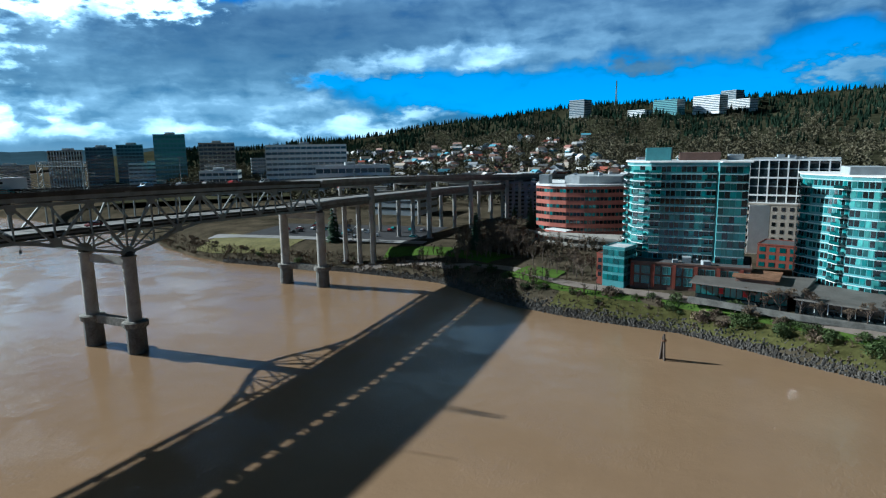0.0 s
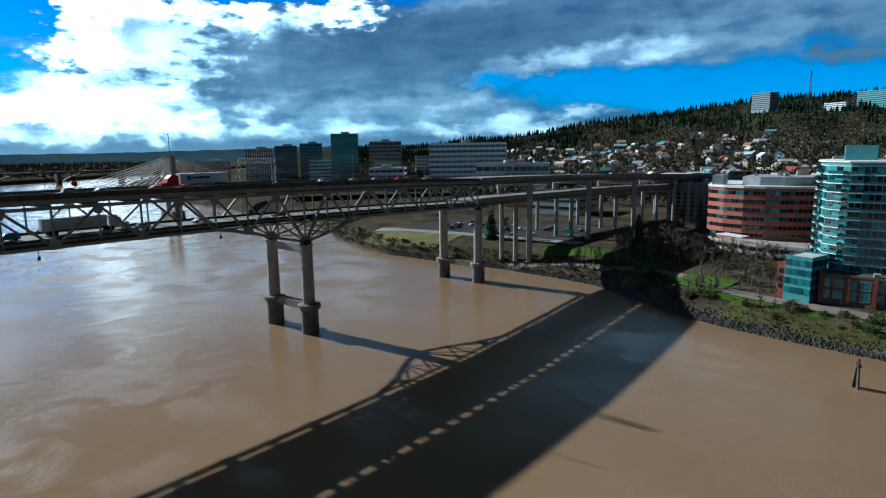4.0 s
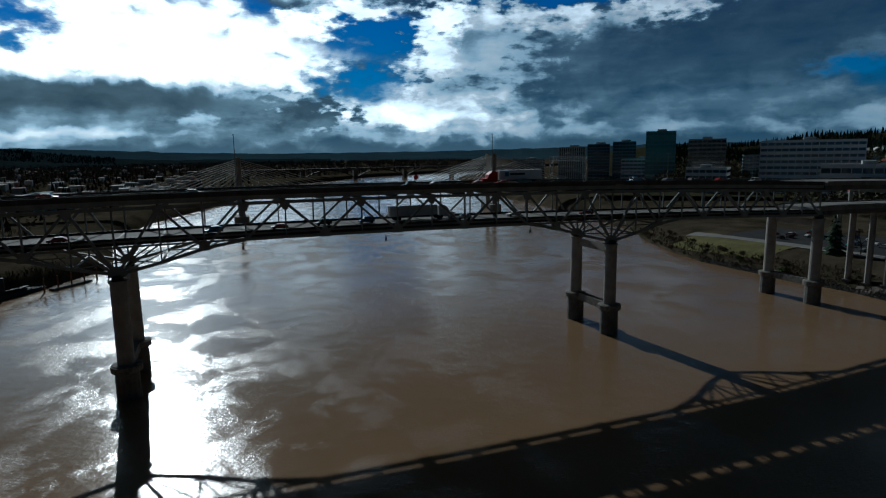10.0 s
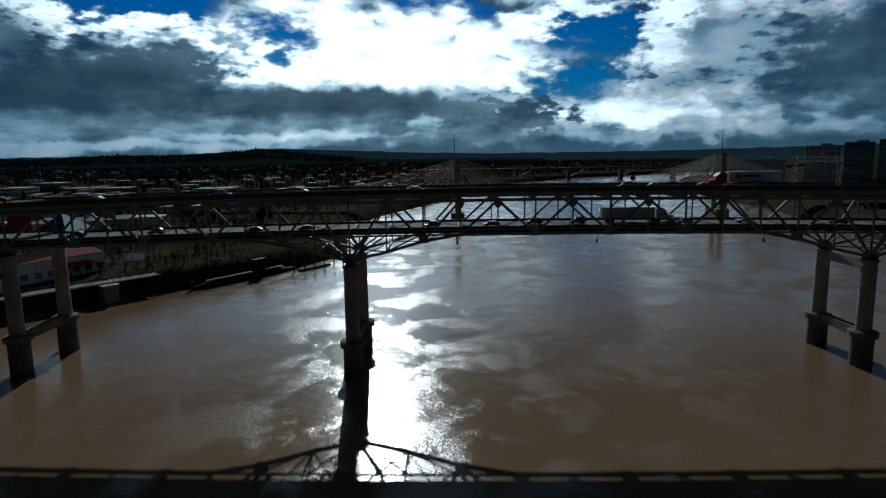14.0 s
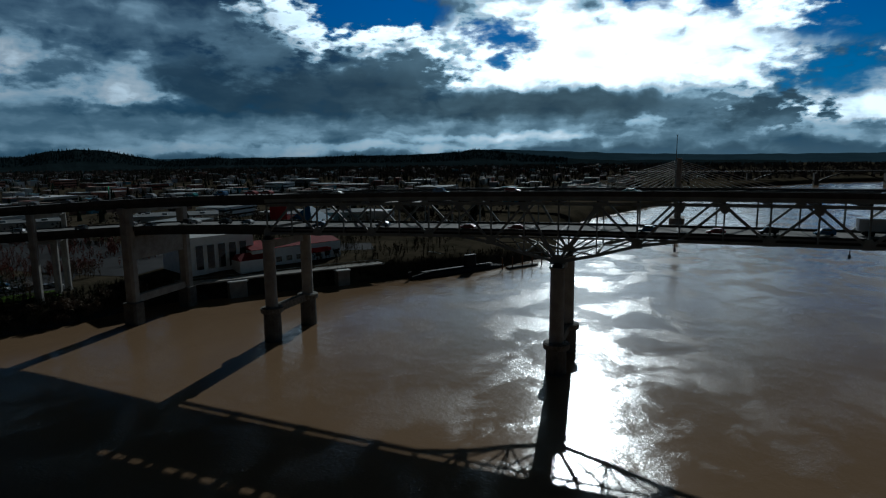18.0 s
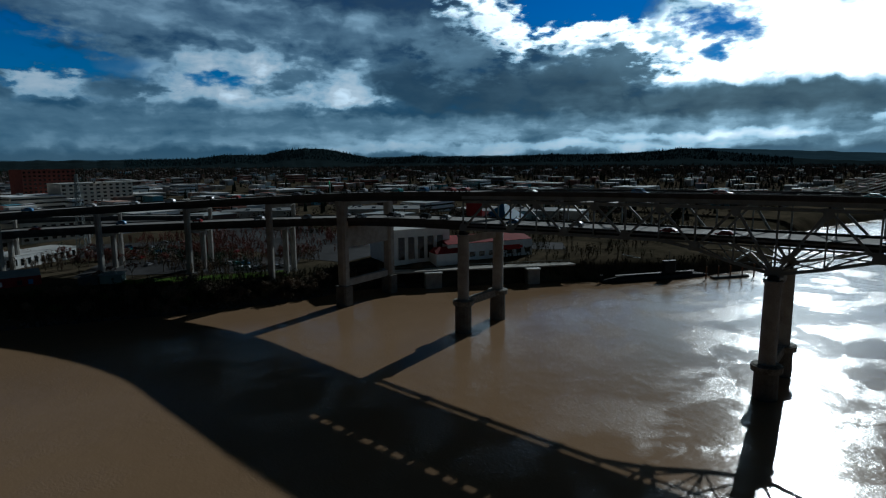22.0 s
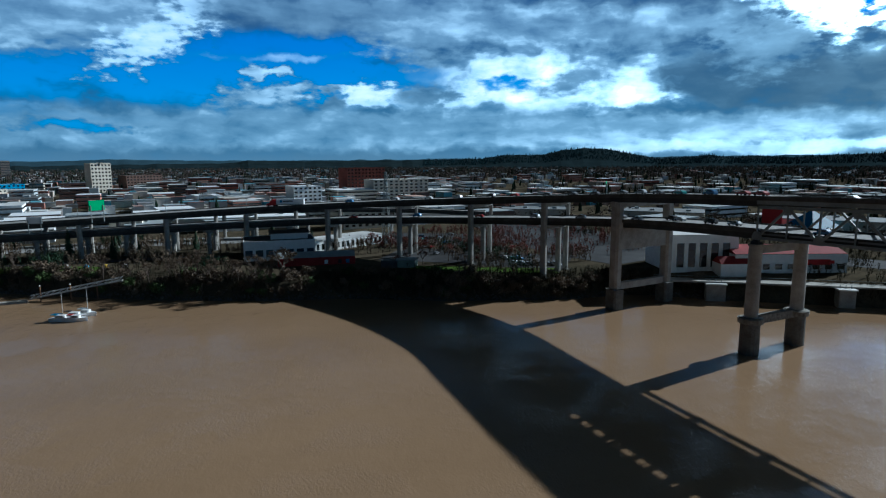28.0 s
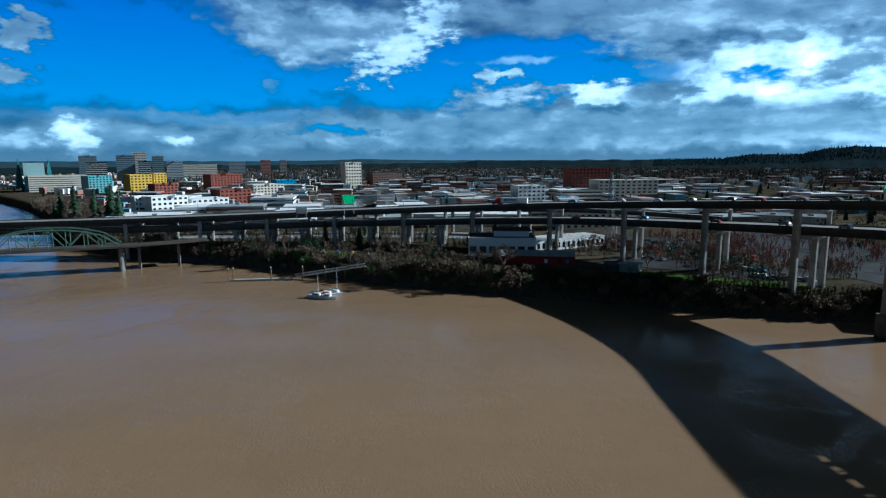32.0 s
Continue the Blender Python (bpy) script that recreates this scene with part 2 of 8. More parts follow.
cover = wm("ADD", layer.outputs[0], wm("MULTIPLY", wm("ADD", fine, lump), wm("MULTIPLY_ADD", layer.outputs[0], -0.2, 0.5)))
away = wm("MULTIPLY", wm("SUBTRACT", bearing, 8.0), 1.0 / 34.0)
sunward = wm("EXPONENT", wm("MULTIPLY", wm("MULTIPLY", away, away), -1.0))
# away from the sun the cloud is thinner and lets some blue through
cover = wm("MULTIPLY", ramp01(cover, 0.0, 1.05), wm("MULTIPLY_ADD", sunward, 0.2, 0.8))
tone = layer.outputs[1]
tone = wm("ADD", tone, wm("MULTIPLY", wm("ADD", lump, wm("MULTIPLY", fine, 0.8)), wm("MULTIPLY_ADD", wm("MINIMUM", tone, 1.0), 0.8, 0.16)))
sky = wn("ShaderNodeTexSky")
sky.sky_type, sky.sun_disc, sky.sun_elevation, sky.sun_rotation = "NISHITA", False, radians(SUN_HEIGHT), radians(-SUN_BEARING)
sky.altitude, sky.dust_density, sky.ozone_density = 50.0, 0.4, 3.0
blue_low = wmix(ramp01(height, 0.0, 15.0), (0.012, 0.27, 0.56, 1), (0.0, 0.125, 0.44, 1))
# above the seen band the blue turns near black, for less ambient light
blue_low = wmix(ramp01(height, 15.0, 24.0), blue_low, (0.009, 0.013, 0.017, 1))
clear = wmix(0.975, wn("ShaderNodeVectorMath", sky.outputs[0], (0.12, 0.12, 0.12), operation="MULTIPLY").outputs[0], blue_low)
ramp = wn("ShaderNodeValToRGB", tone)
ramp.color_ramp.elements[0].color = (0.024, 0.036, 0.043, 1)
ramp.color_ramp.elements[1].color = (0.94, 1.0, 1.0, 1)
for p, c in ((0.15, (0.053, 0.080, 0.094, 1)), (0.3, (0.102, 0.155, 0.182, 1)), (0.5, (0.205, 0.30, 0.350, 1)), (0.72, (0.56, 0.74, 0.82, 1))):
    ramp.color_ramp.elements.new(p).color = c
glow = wm("MULTIPLY_ADD", wn("ShaderNodeMapRange", tone, 1.0, 1.6, 0.0, 1.0).outputs[0], 1.5, 1.0)
lit_cloud = wn("ShaderNodeVectorMath", ramp.outputs[0], glow, operation="MULTIPLY").outputs[0]
sky_seen = wmix(cover, clear, lit_cloud)
haze = ramp01(height, 2.2, -0.2)
sky_seen = wmix(wm("MULTIPLY", haze, 0.5), sky_seen, (0.15, 0.24, 0.30, 1))
# the unseen northern sky is dimmed to keep shaded faces dark
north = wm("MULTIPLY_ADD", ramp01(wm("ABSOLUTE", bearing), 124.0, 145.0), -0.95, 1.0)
# thin cloud lets the sun's glare through around its bearing
glare = wm("MULTIPLY_ADD", sunward, 0.75, 1.0)
# all sky above the seen band is dimmed too, to cut ambient light
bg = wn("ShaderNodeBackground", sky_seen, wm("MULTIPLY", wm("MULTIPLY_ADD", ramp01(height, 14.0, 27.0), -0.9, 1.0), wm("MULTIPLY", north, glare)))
wt.links.new(bg.outputs[0], wn("ShaderNodeOutputWorld").inputs[0])

# ---- materials ----
def mat(name, color, rough=0.7, metal=0.0, var=0.25, scale=0.4, fine=6.0, bump=0.15, spec=0.15, per=0.0, dark=None):
    """A surface with variation at two scales, a little relief and, with per, a shade of its own for each object."""
    m = bpy.data.materials.new(name)
    m.use_nodes = True
    t = m.node_tree
    b = t.nodes["Principled BSDF"]
    b.inputs["Roughness"].default_value, b.inputs["Metallic"].default_value, b.inputs["Specular IOR Level"].default_value = rough, metal, spec
    co = t.nodes.new("ShaderNodeNewGeometry").outputs["Position"]
    big, small = t.nodes.new("ShaderNodeTexNoise"), t.nodes.new("ShaderNodeTexNoise")
    for n, s, d in ((big, scale, 5.0), (small, fine, 6.0)):
        t.links.new(co, n.inputs["Vector"])
        n.inputs["Scale"].default_value, n.inputs["Detail"].default_value, n.inputs["Roughness"].default_value = s, d, 0.62
    add = t.nodes.new("ShaderNodeMath")
    add.operation = "MULTIPLY_ADD"
    t.links.new(small.outputs[0], add.inputs[0])
    add.inputs[1].default_value = 0.5
    t.links.new(big.outputs[0], add.inputs[2])
    rng = t.nodes.new("ShaderNodeMapRange")
    t.links.new(add.outputs[0], rng.inputs[0])
    rng.inputs[1].default_value, rng.inputs[2].default_value = 0.5, 1.0
    mix = t.nodes.new("ShaderNodeMix")
    mix.data_type = "RGBA"
    t.links.new(rng.outputs[0], mix.inputs[0])
    lo = dark or [c * (1 - var) for c in color]
    mix.inputs[6].default_value, mix.inputs[7].default_value = (*lo, 1), (*[min(1, c * (1 + var * 0.6)) for c in color], 1)
    out = mix.outputs[2]
    if per:
        info, hsv = t.nodes.new("ShaderNodeObjectInfo"), t.nodes.new("ShaderNodeHueSaturation")
        mr = t.nodes.new("ShaderNodeMapRange")
        t.links.new(info.outputs["Random"], mr.inputs[0])
        mr.inputs[3].default_value, mr.inputs[4].default_value = 1 - per, 1 + per
        t.links.new(mr.outputs[0], hsv.inputs["Value"])
        t.links.new(out, hsv.inputs["Color"])
        out = hsv.outputs[0]
    t.links.new(out, b.inputs["Base Color"])
    if bump:
        bp = t.nodes.new("ShaderNodeBump")
        bp.inputs["Strength"].default_value, bp.inputs["Distance"].default_value = bump, 0.05
        t.links.new(small.outputs[0], bp.inputs["Height"])
        t.links.new(bp.outputs[0], b.inputs["Normal"])
    return m


def glass(name, color, rough=0.05, per=0.35):
    m = mat(name, color, rough, 0.0, 0.3, 0.15, 1.5, 0.02, 0.9, per)
    return m


CONCRETE = mat("concrete", (0.37, 0.352, 0.318), 0.85, var=0.4, scale=0.25, fine=3.0)
CONCRETE_STREAKED = mat("streaked concrete", (0.24, 0.228, 0.20), 0.9, var=0.62, scale=0.9, fine=2.5)
CONCRETE_DARK = mat("stained concrete", (0.17, 0.165, 0.15), 0.9, var=0.5, scale=0.3, fine=2.0)
# one concrete in two tones: near black for backlit edges, paler for lit ones
SHADED_EDGE = mat("sooty concrete parapet", (0.085, 0.083, 0.078), 0.9, var=0.5, scale=0.3, fine=2.0)
LIT_EDGE = mat("weathered pale concrete edge", (0.26, 0.248, 0.225), 0.9, var=0.45, scale=0.35, fine=2.0)
STEEL = mat("painted steel", (0.25, 0.275, 0.27), 0.6, var=0.35, scale=0.3, fine=4.0, bump=0.08)
# darker steel, mostly for members below the decks
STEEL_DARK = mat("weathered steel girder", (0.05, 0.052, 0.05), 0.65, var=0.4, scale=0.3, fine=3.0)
ROAD = mat("road concrete", (0.27, 0.262, 0.25), 0.9, var=0.3, scale=0.12, fine=2.0)
ASPHALT = mat("asphalt", (0.055, 0.055, 0.057), 0.9, spec=0.05, var=0.35, scale=0.1, fine=4.0)
WHITE = mat("white paint", (0.78, 0.78, 0.76), 0.6, var=0.12)
WHITE_BODY = mat("white vehicle paint", (0.75, 0.75, 0.75), 0.3, var=0.08, spec=0.5)
DARK = mat("dark trim", (0.03, 0.032, 0.035), 0.5, var=0.3)
TYRE = mat("rubber", (0.02, 0.02, 0.02), 0.9, var=0.2)
BRICK = mat("red brick", (0.25, 0.075, 0.052), 0.85, var=0.25, scale=0.3, fine=5.0)
BRICK_DARK = mat("brown brick", (0.16, 0.10, 0.08), 0.85, var=0.3, scale=0.3, fine=5.0)
TAN = mat("tan stucco", (0.46, 0.40, 0.33), 0.85, var=0.2)
GREY = mat("grey cladding", (0.34, 0.37, 0.38), 0.7, var=0.2)
TEAL_FRAME = mat("teal metal frame", (0.095, 0.30, 0.315), 0.45, var=0.2, spec=0.5)
TEAL_GLASS = glass("teal glass", (0.02, 0.13, 0.13), per=0.7)
PALE_GLASS = glass("pale green glass", (0.07, 0.27, 0.25), per=0.5)
OFFICE_BRICK = mat("salmon brick", (0.44, 0.15, 0.11), 0.85, var=0.18, scale=0.3, fine=5.0)
SLATE = mat("grey lavender brick", (0.30, 0.285, 0.30), 0.85, var=0.2)
DARK_GLASS = glass("dark glass", (0.012, 0.018, 0.02), per=0.6)
BLUE_GLASS = glass("blue glass", (0.025, 0.07, 0.10))
RED = mat("red paint", (0.5, 0.03, 0.03), 0.5, var=0.2)
RED_DARK = mat("dark red wood", (0.26, 0.028, 0.03), 0.8, var=0.3)
GREEN_SIGN = mat("green sign paint", (0.01, 0.35, 0.12), 0.5, var=0.1)
BLUE = mat("blue paint", (0.02, 0.22, 0.42), 0.5, var=0.2)
YELLOW = mat("yellow paint", (0.55, 0.36, 0.05), 0.7, var=0.2)
BARK = mat("bark", (0.13, 0.10, 0.08), 0.95, var=0.4, scale=1.0, fine=8.0)
TWIG = mat("bare twigs", (0.15, 0.112, 0.078), 0.95, var=0.45, scale=0.15, fine=2.0, per=0.3, bump=0)
TWIG_RED = mat("reddish bare twigs", (0.22, 0.09, 0.07), 0.95, var=0.4, scale=0.15, fine=2.0, per=0.25, bump=0)
NEEDLE = mat("conifer needles", (0.035, 0.065, 0.035), 0.9, var=0.45, scale=0.1, fine=2.0, per=0.3, bump=0)
LEAF = mat("evergreen leaves", (0.07, 0.10, 0.035), 0.85, var=0.5, scale=0.1, fine=2.0, per=0.35, bump=0)
# dark brambles, taken near black to carry the bank's shade as well
BRAMBLE_SHADED = mat("dark brambles", (0.034, 0.032, 0.019), 0.95, var=0.5, scale=0.15, fine=2.0, per=0.3, bump=0)
STONE = mat("riprap stone", (0.11, 0.10, 0.088), 0.95, var=0.5, scale=0.4, fine=3.0, per=0.3)
GRASS = mat("mown grass", (0.075, 0.125, 0.025), 0.95, var=0.45, scale=0.06, fine=1.2, spec=0.0)
ROOF = mat("pale roof", (0.55, 0.55, 0.54), 0.8, var=0.25, scale=0.06, fine=0.8)
ROOF_DULL = mat("dull grey roof", (0.19, 0.20, 0.205), 0.85, var=0.35, scale=0.06, fine=0.8)
ROOF_DARK = mat("dark roof", (0.10, 0.10, 0.10), 0.9, var=0.3)
RUST = mat("rusty steel", (0.22, 0.12, 0.07), 0.9, var=0.5, scale=0.4)
WOOD_OLD = mat("weathered timber", (0.14, 0.11, 0.09), 0.9, var=0.4, scale=0.5)
HULL = mat("black hull", (0.025, 0.027, 0.03), 0.6, var=0.4)


def ground_material():
    """Grass, brown brush and bare earth in patches, paler towards the far town."""
    m = mat("brush and grass ground", (0.085, 0.068, 0.047), 0.95, var=0.6, scale=0.06, fine=0.9, bump=0.6, spec=0.0, dark=(0.022, 0.022, 0.014))
    return m


def water_material():
    """Silty brown river: smooth patches and rippled patches, small waves as relief."""
    m = bpy.data.materials.new("river water")
    m.use_nodes = True
    t = m.node_tree
    b = t.nodes["Principled BSDF"]
    co = t.nodes.new("ShaderNodeNewGeometry").outputs["Position"]

    def noise_at(scale, detail, rough=0.55, stretch=(1, 1, 1), swirled=0.0):
        mp = t.nodes.new("ShaderNodeMapping")
        mp.inputs["Scale"].default_value = stretch
        mp.inputs["Rotation"].default_value = (0, 0, radians(25))
        t.links.new(co, mp.inputs[0])
        n = t.nodes.new("ShaderNodeTexNoise")
        t.links.new(mp.outputs[0], n.inputs["Vector"])
        n.inputs["Scale"].default_value, n.inputs["Detail"].default_value, n.inputs["Roughness"].default_value = scale, detail, rough
        n.inputs["Distortion"].default_value = swirled
        return n.outputs[0]

    def math_node(op, a, b2):
        n = t.nodes.new("ShaderNodeMath")
        n.operation = op
        for s, v in zip(n.inputs, (a, b2)):
            if isinstance(v, bpy.types.NodeSocket):
                t.links.new(v, s)
            else:
                s.default_value = v
        return n.outputs[0]

    swirl, ripple, wave = noise_at(0.016, 5, 0.62, (1, 0.5, 1)), noise_at(1.9, 4, 0.6, (0.6, 1, 1)), noise_at(0.16, 3, 0.5)
    patch = t.nodes.new("ShaderNodeMapRange")
    t.links.new(noise_at(0.05, 6, 0.62, (1, 0.8, 1), 0.3), patch.inputs[0])
    patch.inputs[1].default_value, patch.inputs[2].default_value, patch.inputs[3].default_value, patch.inputs[4].default_value = 0.475, 0.575, 0.0, 1.0
    mix = t.nodes.new("ShaderNodeMix")
    mix.data_type = "RGBA"
    t.links.new(swirl, mix.inputs[0])
    mix.inputs[6].default_value, mix.inputs[7].default_value = (0.195, 0.122, 0.065, 1), (0.315, 0.208, 0.124, 1)
    t.links.new(mix.outputs[2], b.inputs["Base Color"])
    b.inputs["Roughness"].default_value, b.inputs["IOR"].default_value = 0.07, 1.33
    t.links.new(math_node("ADD", math_node("MULTIPLY", patch.outputs[0], 0.12), 0.135), b.inputs["Roughness"])
    h = math_node("ADD", math_node("MULTIPLY", ripple, math_node("ADD", math_node("MULTIPLY", patch.outputs[0], 0.05), 0.03)), math_node("MULTIPLY", wave, 0.12))
    bp = t.nodes.new("ShaderNodeBump")
    bp.inputs["Strength"].default_value, bp.inputs["Distance"].default_value = 1.0, 1.0
    t.links.new(h, bp.inputs["Height"])
    t.links.new(bp.outputs[0], b.inputs["Normal"])
    return m


GROUND, WATER = ground_material(), water_material()

# ---- mesh helpers ----
class Builder:
    """Collects corners and faces of one mesh."""

    def __init__(self):
        self.v, self.f = [], []

    def add(self, verts, faces):
        k = len(self.v)
        self.v += [tuple(p) for p in verts]
        self.f += [tuple(i + k for i in q) for q in faces]
        return self

    def box(self, c, s, turn=0.0, chamfer=0.0):
        """A box by its centre and size, turned about z by degrees; chamfer cuts the upright edges."""
        x, y = s[0] / 2, s[1] / 2
        k = min(chamfer, x * 0.9, y * 0.9)
        ring = [(-x, -y), (x, -y), (x, y), (-x, y)] if not k else [(-x + k, -y), (x - k, -y), (x, -y + k), (x, y - k), (x - k, y), (-x + k, y), (-x, y - k), (-x, -y + k)]
        a, b = math.cos(radians(turn)), math.sin(radians(turn))
        return self.prism([(c[0] + p * a - q * b, c[1] + p * b + q * a) for p, q in ring], c[2] - s[2] / 2, c[2] + s[2] / 2)

    def prism(self, ring, z0, z1, shrink=1.0):
        n = len(ring)
        mx, my = sum(p[0] for p in ring) / n, sum(p[1] for p in ring) / n
        low = [(x, y, z0) for x, y in ring]
        top = [(mx + (x - mx) * shrink, my + (y - my) * shrink, z1) for x, y in ring]
        return self.add(low + top, [tuple(range(n - 1, -1, -1)), tuple(range(n, 2 * n))] + [(i, (i + 1) % n, n + (i + 1) % n, n + i) for i in range(n)])

    def cyl(self, x, y, z0, z1, r0, r1=None, n=12):
        r1 = r0 if r1 is None else r1
        ring = [(math.cos(6.28319 * i / n), math.sin(6.28319 * i / n)) for i in range(n)]
        return self.add([(x + r0 * a, y + r0 * b, z0) for a, b in ring] + [(x + r1 * a, y + r1 * b, z1) for a, b in ring],
                        [tuple(range(n - 1, -1, -1)), tuple(range(n, 2 * n))] + [(i, (i + 1) % n, n + (i + 1) % n, n + i) for i in range(n)])

    def beam(self, p, q, w, h):
        """A bar from p to q, w wide across and h deep."""
        p, q = Vector(p), Vector(q)
        d = (q - p).normalized()
        side = d.cross(Vector((0, 0, 1)))
        side = side.normalized() if side.length > 1e-4 else Vector((1, 0, 0))
        up_ = side.cross(d)
        c = [side * w / 2 * a + up_ * h / 2 * b for a, b in ((-1, -1), (1, -1), (1, 1), (-1, 1))]
        return self.add([p + o for o in c] + [q + o for o in c], [(3, 2, 1, 0), (4, 5, 6, 7), (0, 1, 5, 4), (1, 2, 6, 5), (2, 3, 7, 6), (3, 0, 4, 7)])

    def sweep(self, line, section):
        """A closed section (across, up) carried along a line of (x, y, z), mitred level."""
        n, m = len(line), len(section)
        rows = []
        for i, p in enumerate(line):
            a, b = Vector(line[max(0, i - 1)]), Vector(line[min(n - 1, i + 1)])
            d = (b - a)
            d.z = 0
            d.normalize()
            s = Vector((d.y, -d.x, 0))
            rows += [Vector(p) + s * u + Vector((0, 0, w)) for u, w in section]
        faces = [(i * m + j, i * m + (j + 1) % m, (i + 1) * m + (j + 1) % m, (i + 1) * m + j) for i in range(n - 1) for j in range(m)]
        return self.add(rows, faces + [tuple(range(m - 1, -1, -1)), tuple((n - 1) * m + j for j in range(m))])

    def mesh(self, name, material):
        me = bpy.data.meshes.new(name)
        me.from_pydata(self.v, [], self.f)
        me.materials.append(material)
        bm = bmesh.new()
        bm.from_mesh(me)
        bmesh.ops.recalc_face_normals(bm, faces=bm.faces)
        bm.to_mesh(me)
        bm.free()
        return me

    def top(self, name, material, label, category, kind="", group=""):
        return tagged(new(name, self.mesh(name, material)), label, category, group, kind)


def part(name, made, material, parent, label=""):
    """Links a builder, or a ready mesh, as one mesh object under a thing or a part."""
    ob = new(name, made.mesh(name, material) if isinstance(made, Builder) else made)
    ob.parent = parent
    return tagged(ob, label)


def thing(name, label, category, group="", kind="", at=(0, 0, 0), turn=0):
    ob = new(name)
    ob.matrix_world = pose(*at, 0, 0, turn)
    return tagged(ob, label, category, group, kind)


def lerp_table(table, x):
    if x <= table[0][0]:
        return table[0][1]
    for (a, u), (b, v) in zip(table, table[1:]):
        if x <= b:
            return u + (v - u) * (x - a) / (b - a)
    return table[-1][1]


# ---- river, banks and hills ----
# shore lines: distance along the river (y), place across it (x)
WEST_SHORE = [(-3000, -900), (-1200, -200), (-400, 70), (-150, 130), (-40, 166), (-18, 177), (11, 192), (30, 194), (48, 197), (71, 204), (90, 215), (111, 228), (135, 231), (160, 233), (213, 230), (236, 230), (266, 236), (312, 254), (342, 272), (450, 300), (560, 320), (800, 350), (1200, 480), (1440, 700), (1600, 900), (2200, 1900), (4400, 4300)]
EAST_SHORE = [(-3000, -3200), (-1200, -1700), (-564, -908), (-501, -834), (-437, -753), (-361, -645), (-306, -573), (-221, -420), (-161, -372), (-130, -356), (-87, -338), (-27, -292), (0, -272), (39, -251), (71, -239), (107, -216), (151, -196), (185, -190), (206, -166), (240, -137), (266, -112), (300, -80), (350, -55), (450, -70), (560, -60), (800, 20), (1200, 150), (1420, 330), (1600, 600), (2200, 1500), (4400, 3500)]
# bank profile: distance inland, height above the water
WEST_BANK = [(-60, -5), (-8, -1.5), (0, 0.0), (4, 2.6), (9, 5.0), (16, 7.2), (24, 8.6), (40, 9.2), (120, 10), (300, 13), (700, 22), (5000, 30)]
EAST_BANK = [(-60, -5), (-8, -1.5), (0, 0.0), (3, 3.0), (7, 6.0), (13, 8.0), (22, 8.8), (60, 9.0), (300, 10), (900, 16), (5000, 22)]
# ridge of the western hills: bearing, crest height above the horizon in degrees
WEST_RIDGE = [(-125, 4.3), (-112, 4.2), (-104, 4.0), (-98, 4.05), (-92, 3.8), (-85, 3.65), (-79, 3.7), (-73, 3.2), (-69, 2.6), (-63.5, 2.15), (-59, 1.35), (-54, 0.7), (-50, 0.4), (-46, 0.05), (-40, -0.15), (-30, -0.25)]

NEAR_RIDGE = [(-10, -0.4), (5, -0.3), (8, -0.1), (11, 0.2), (13, 0.4), (15, 0.7), (16.7, 0.82), (19, 0.5), (21, 0.37), (25, 0.3), (28, 0.4), (30.3, 0.25), (34, 0.08), (36.6, 0.2), (38.7, 0.1), (40.5, 0.35), (42, 0.15), (44.5, 0.02), (46.1, 0.35), (48.6, 0.88), (51, 1.06), (52.7, 0.9), (54.7, 0.45), (58, 0.45), (60.5, 0.15), (66, 0.03), (74, 0.0), (82, 0.06), (84, -0.15), (100, -0.3), (125, -0.4)]


def land_height(x, y):
    e, w = lerp_table(EAST_SHORE, y), lerp_table(WEST_SHORE, y)
    if x >= (e + w) / 2:
        return lerp_table(WEST_BANK, x - w)
    return lerp_table(EAST_BANK, e - x)


def build_land():
    ys = [-3000, -2000, -1200, -800, -600, -500, -420, -350] + list(range(-300, 460, 10)) + [500, 560, 650, 800, 1000, 1200, 1420, 1600, 1800, 2200, 3000, 4400]
    inland = [0, 1.5, 3, 4.5, 6, 8, 10, 13, 17, 22, 28, 36, 46, 60, 80, 105, 140, 190, 260, 360, 500, 700, 1000, 1500, 2200, 3200, 4500]
    b = Builder()
    cols = []
    for y in ys:
        e, w = lerp_table(EAST_SHORE, y), lerp_table(WEST_SHORE, y)
        row = [e - d for d in reversed(inland)] + [e + (w - e) * k / 8 for k in (0.4, 1, 2, 4, 6, 7, 7.6)] + [w + d for d in inland]
        cols.append(row)
        for x in row:
            rough = noise.noise((x * 0.11, y * 0.11, 0)) * 0.7 + noise.noise((x * 0.4, y * 0.4, 3)) * 0.3
            edge = 1.0 if (e - 25 < x < e - 1 or w + 1 < x < w + 25) else 0.15
            b.v.append((x, y, land_height(x, y) + rough * edge))
    n = len(cols[0])
    b.f = [(j * n + i, j * n + i + 1, (j + 1) * n + i + 1, (j + 1) * n + i) for j in range(len(ys) - 1) for i in range(n - 1)]
    ob = b.top("ground", GROUND, "brown and green winter ground with steep brushy river banks", "ground", "structure")
    for p in ob.data.polygons:
        p.use_smooth = True
    return ob


ground = build_land()
river = Builder().add([(-4800, -4800, 0), (4800, -4800, 0), (4800, 4800, 0), (-4800, 4800, 0)], [(0, 1, 2, 3)]).top("water", WATER, "silty brown river with ripples and smooth patches", "water", "structure")

HILL = mat("wooded hillside", (0.05, 0.048, 0.028), 0.95, var=0.6, scale=0.012, fine=0.15, bump=0.0, spec=0.0, dark=(0.018, 0.021, 0.012))
# bluish tones put the distance haze into the colours of these two ridges
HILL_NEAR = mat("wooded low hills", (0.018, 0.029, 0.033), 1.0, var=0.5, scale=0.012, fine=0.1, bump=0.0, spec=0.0)
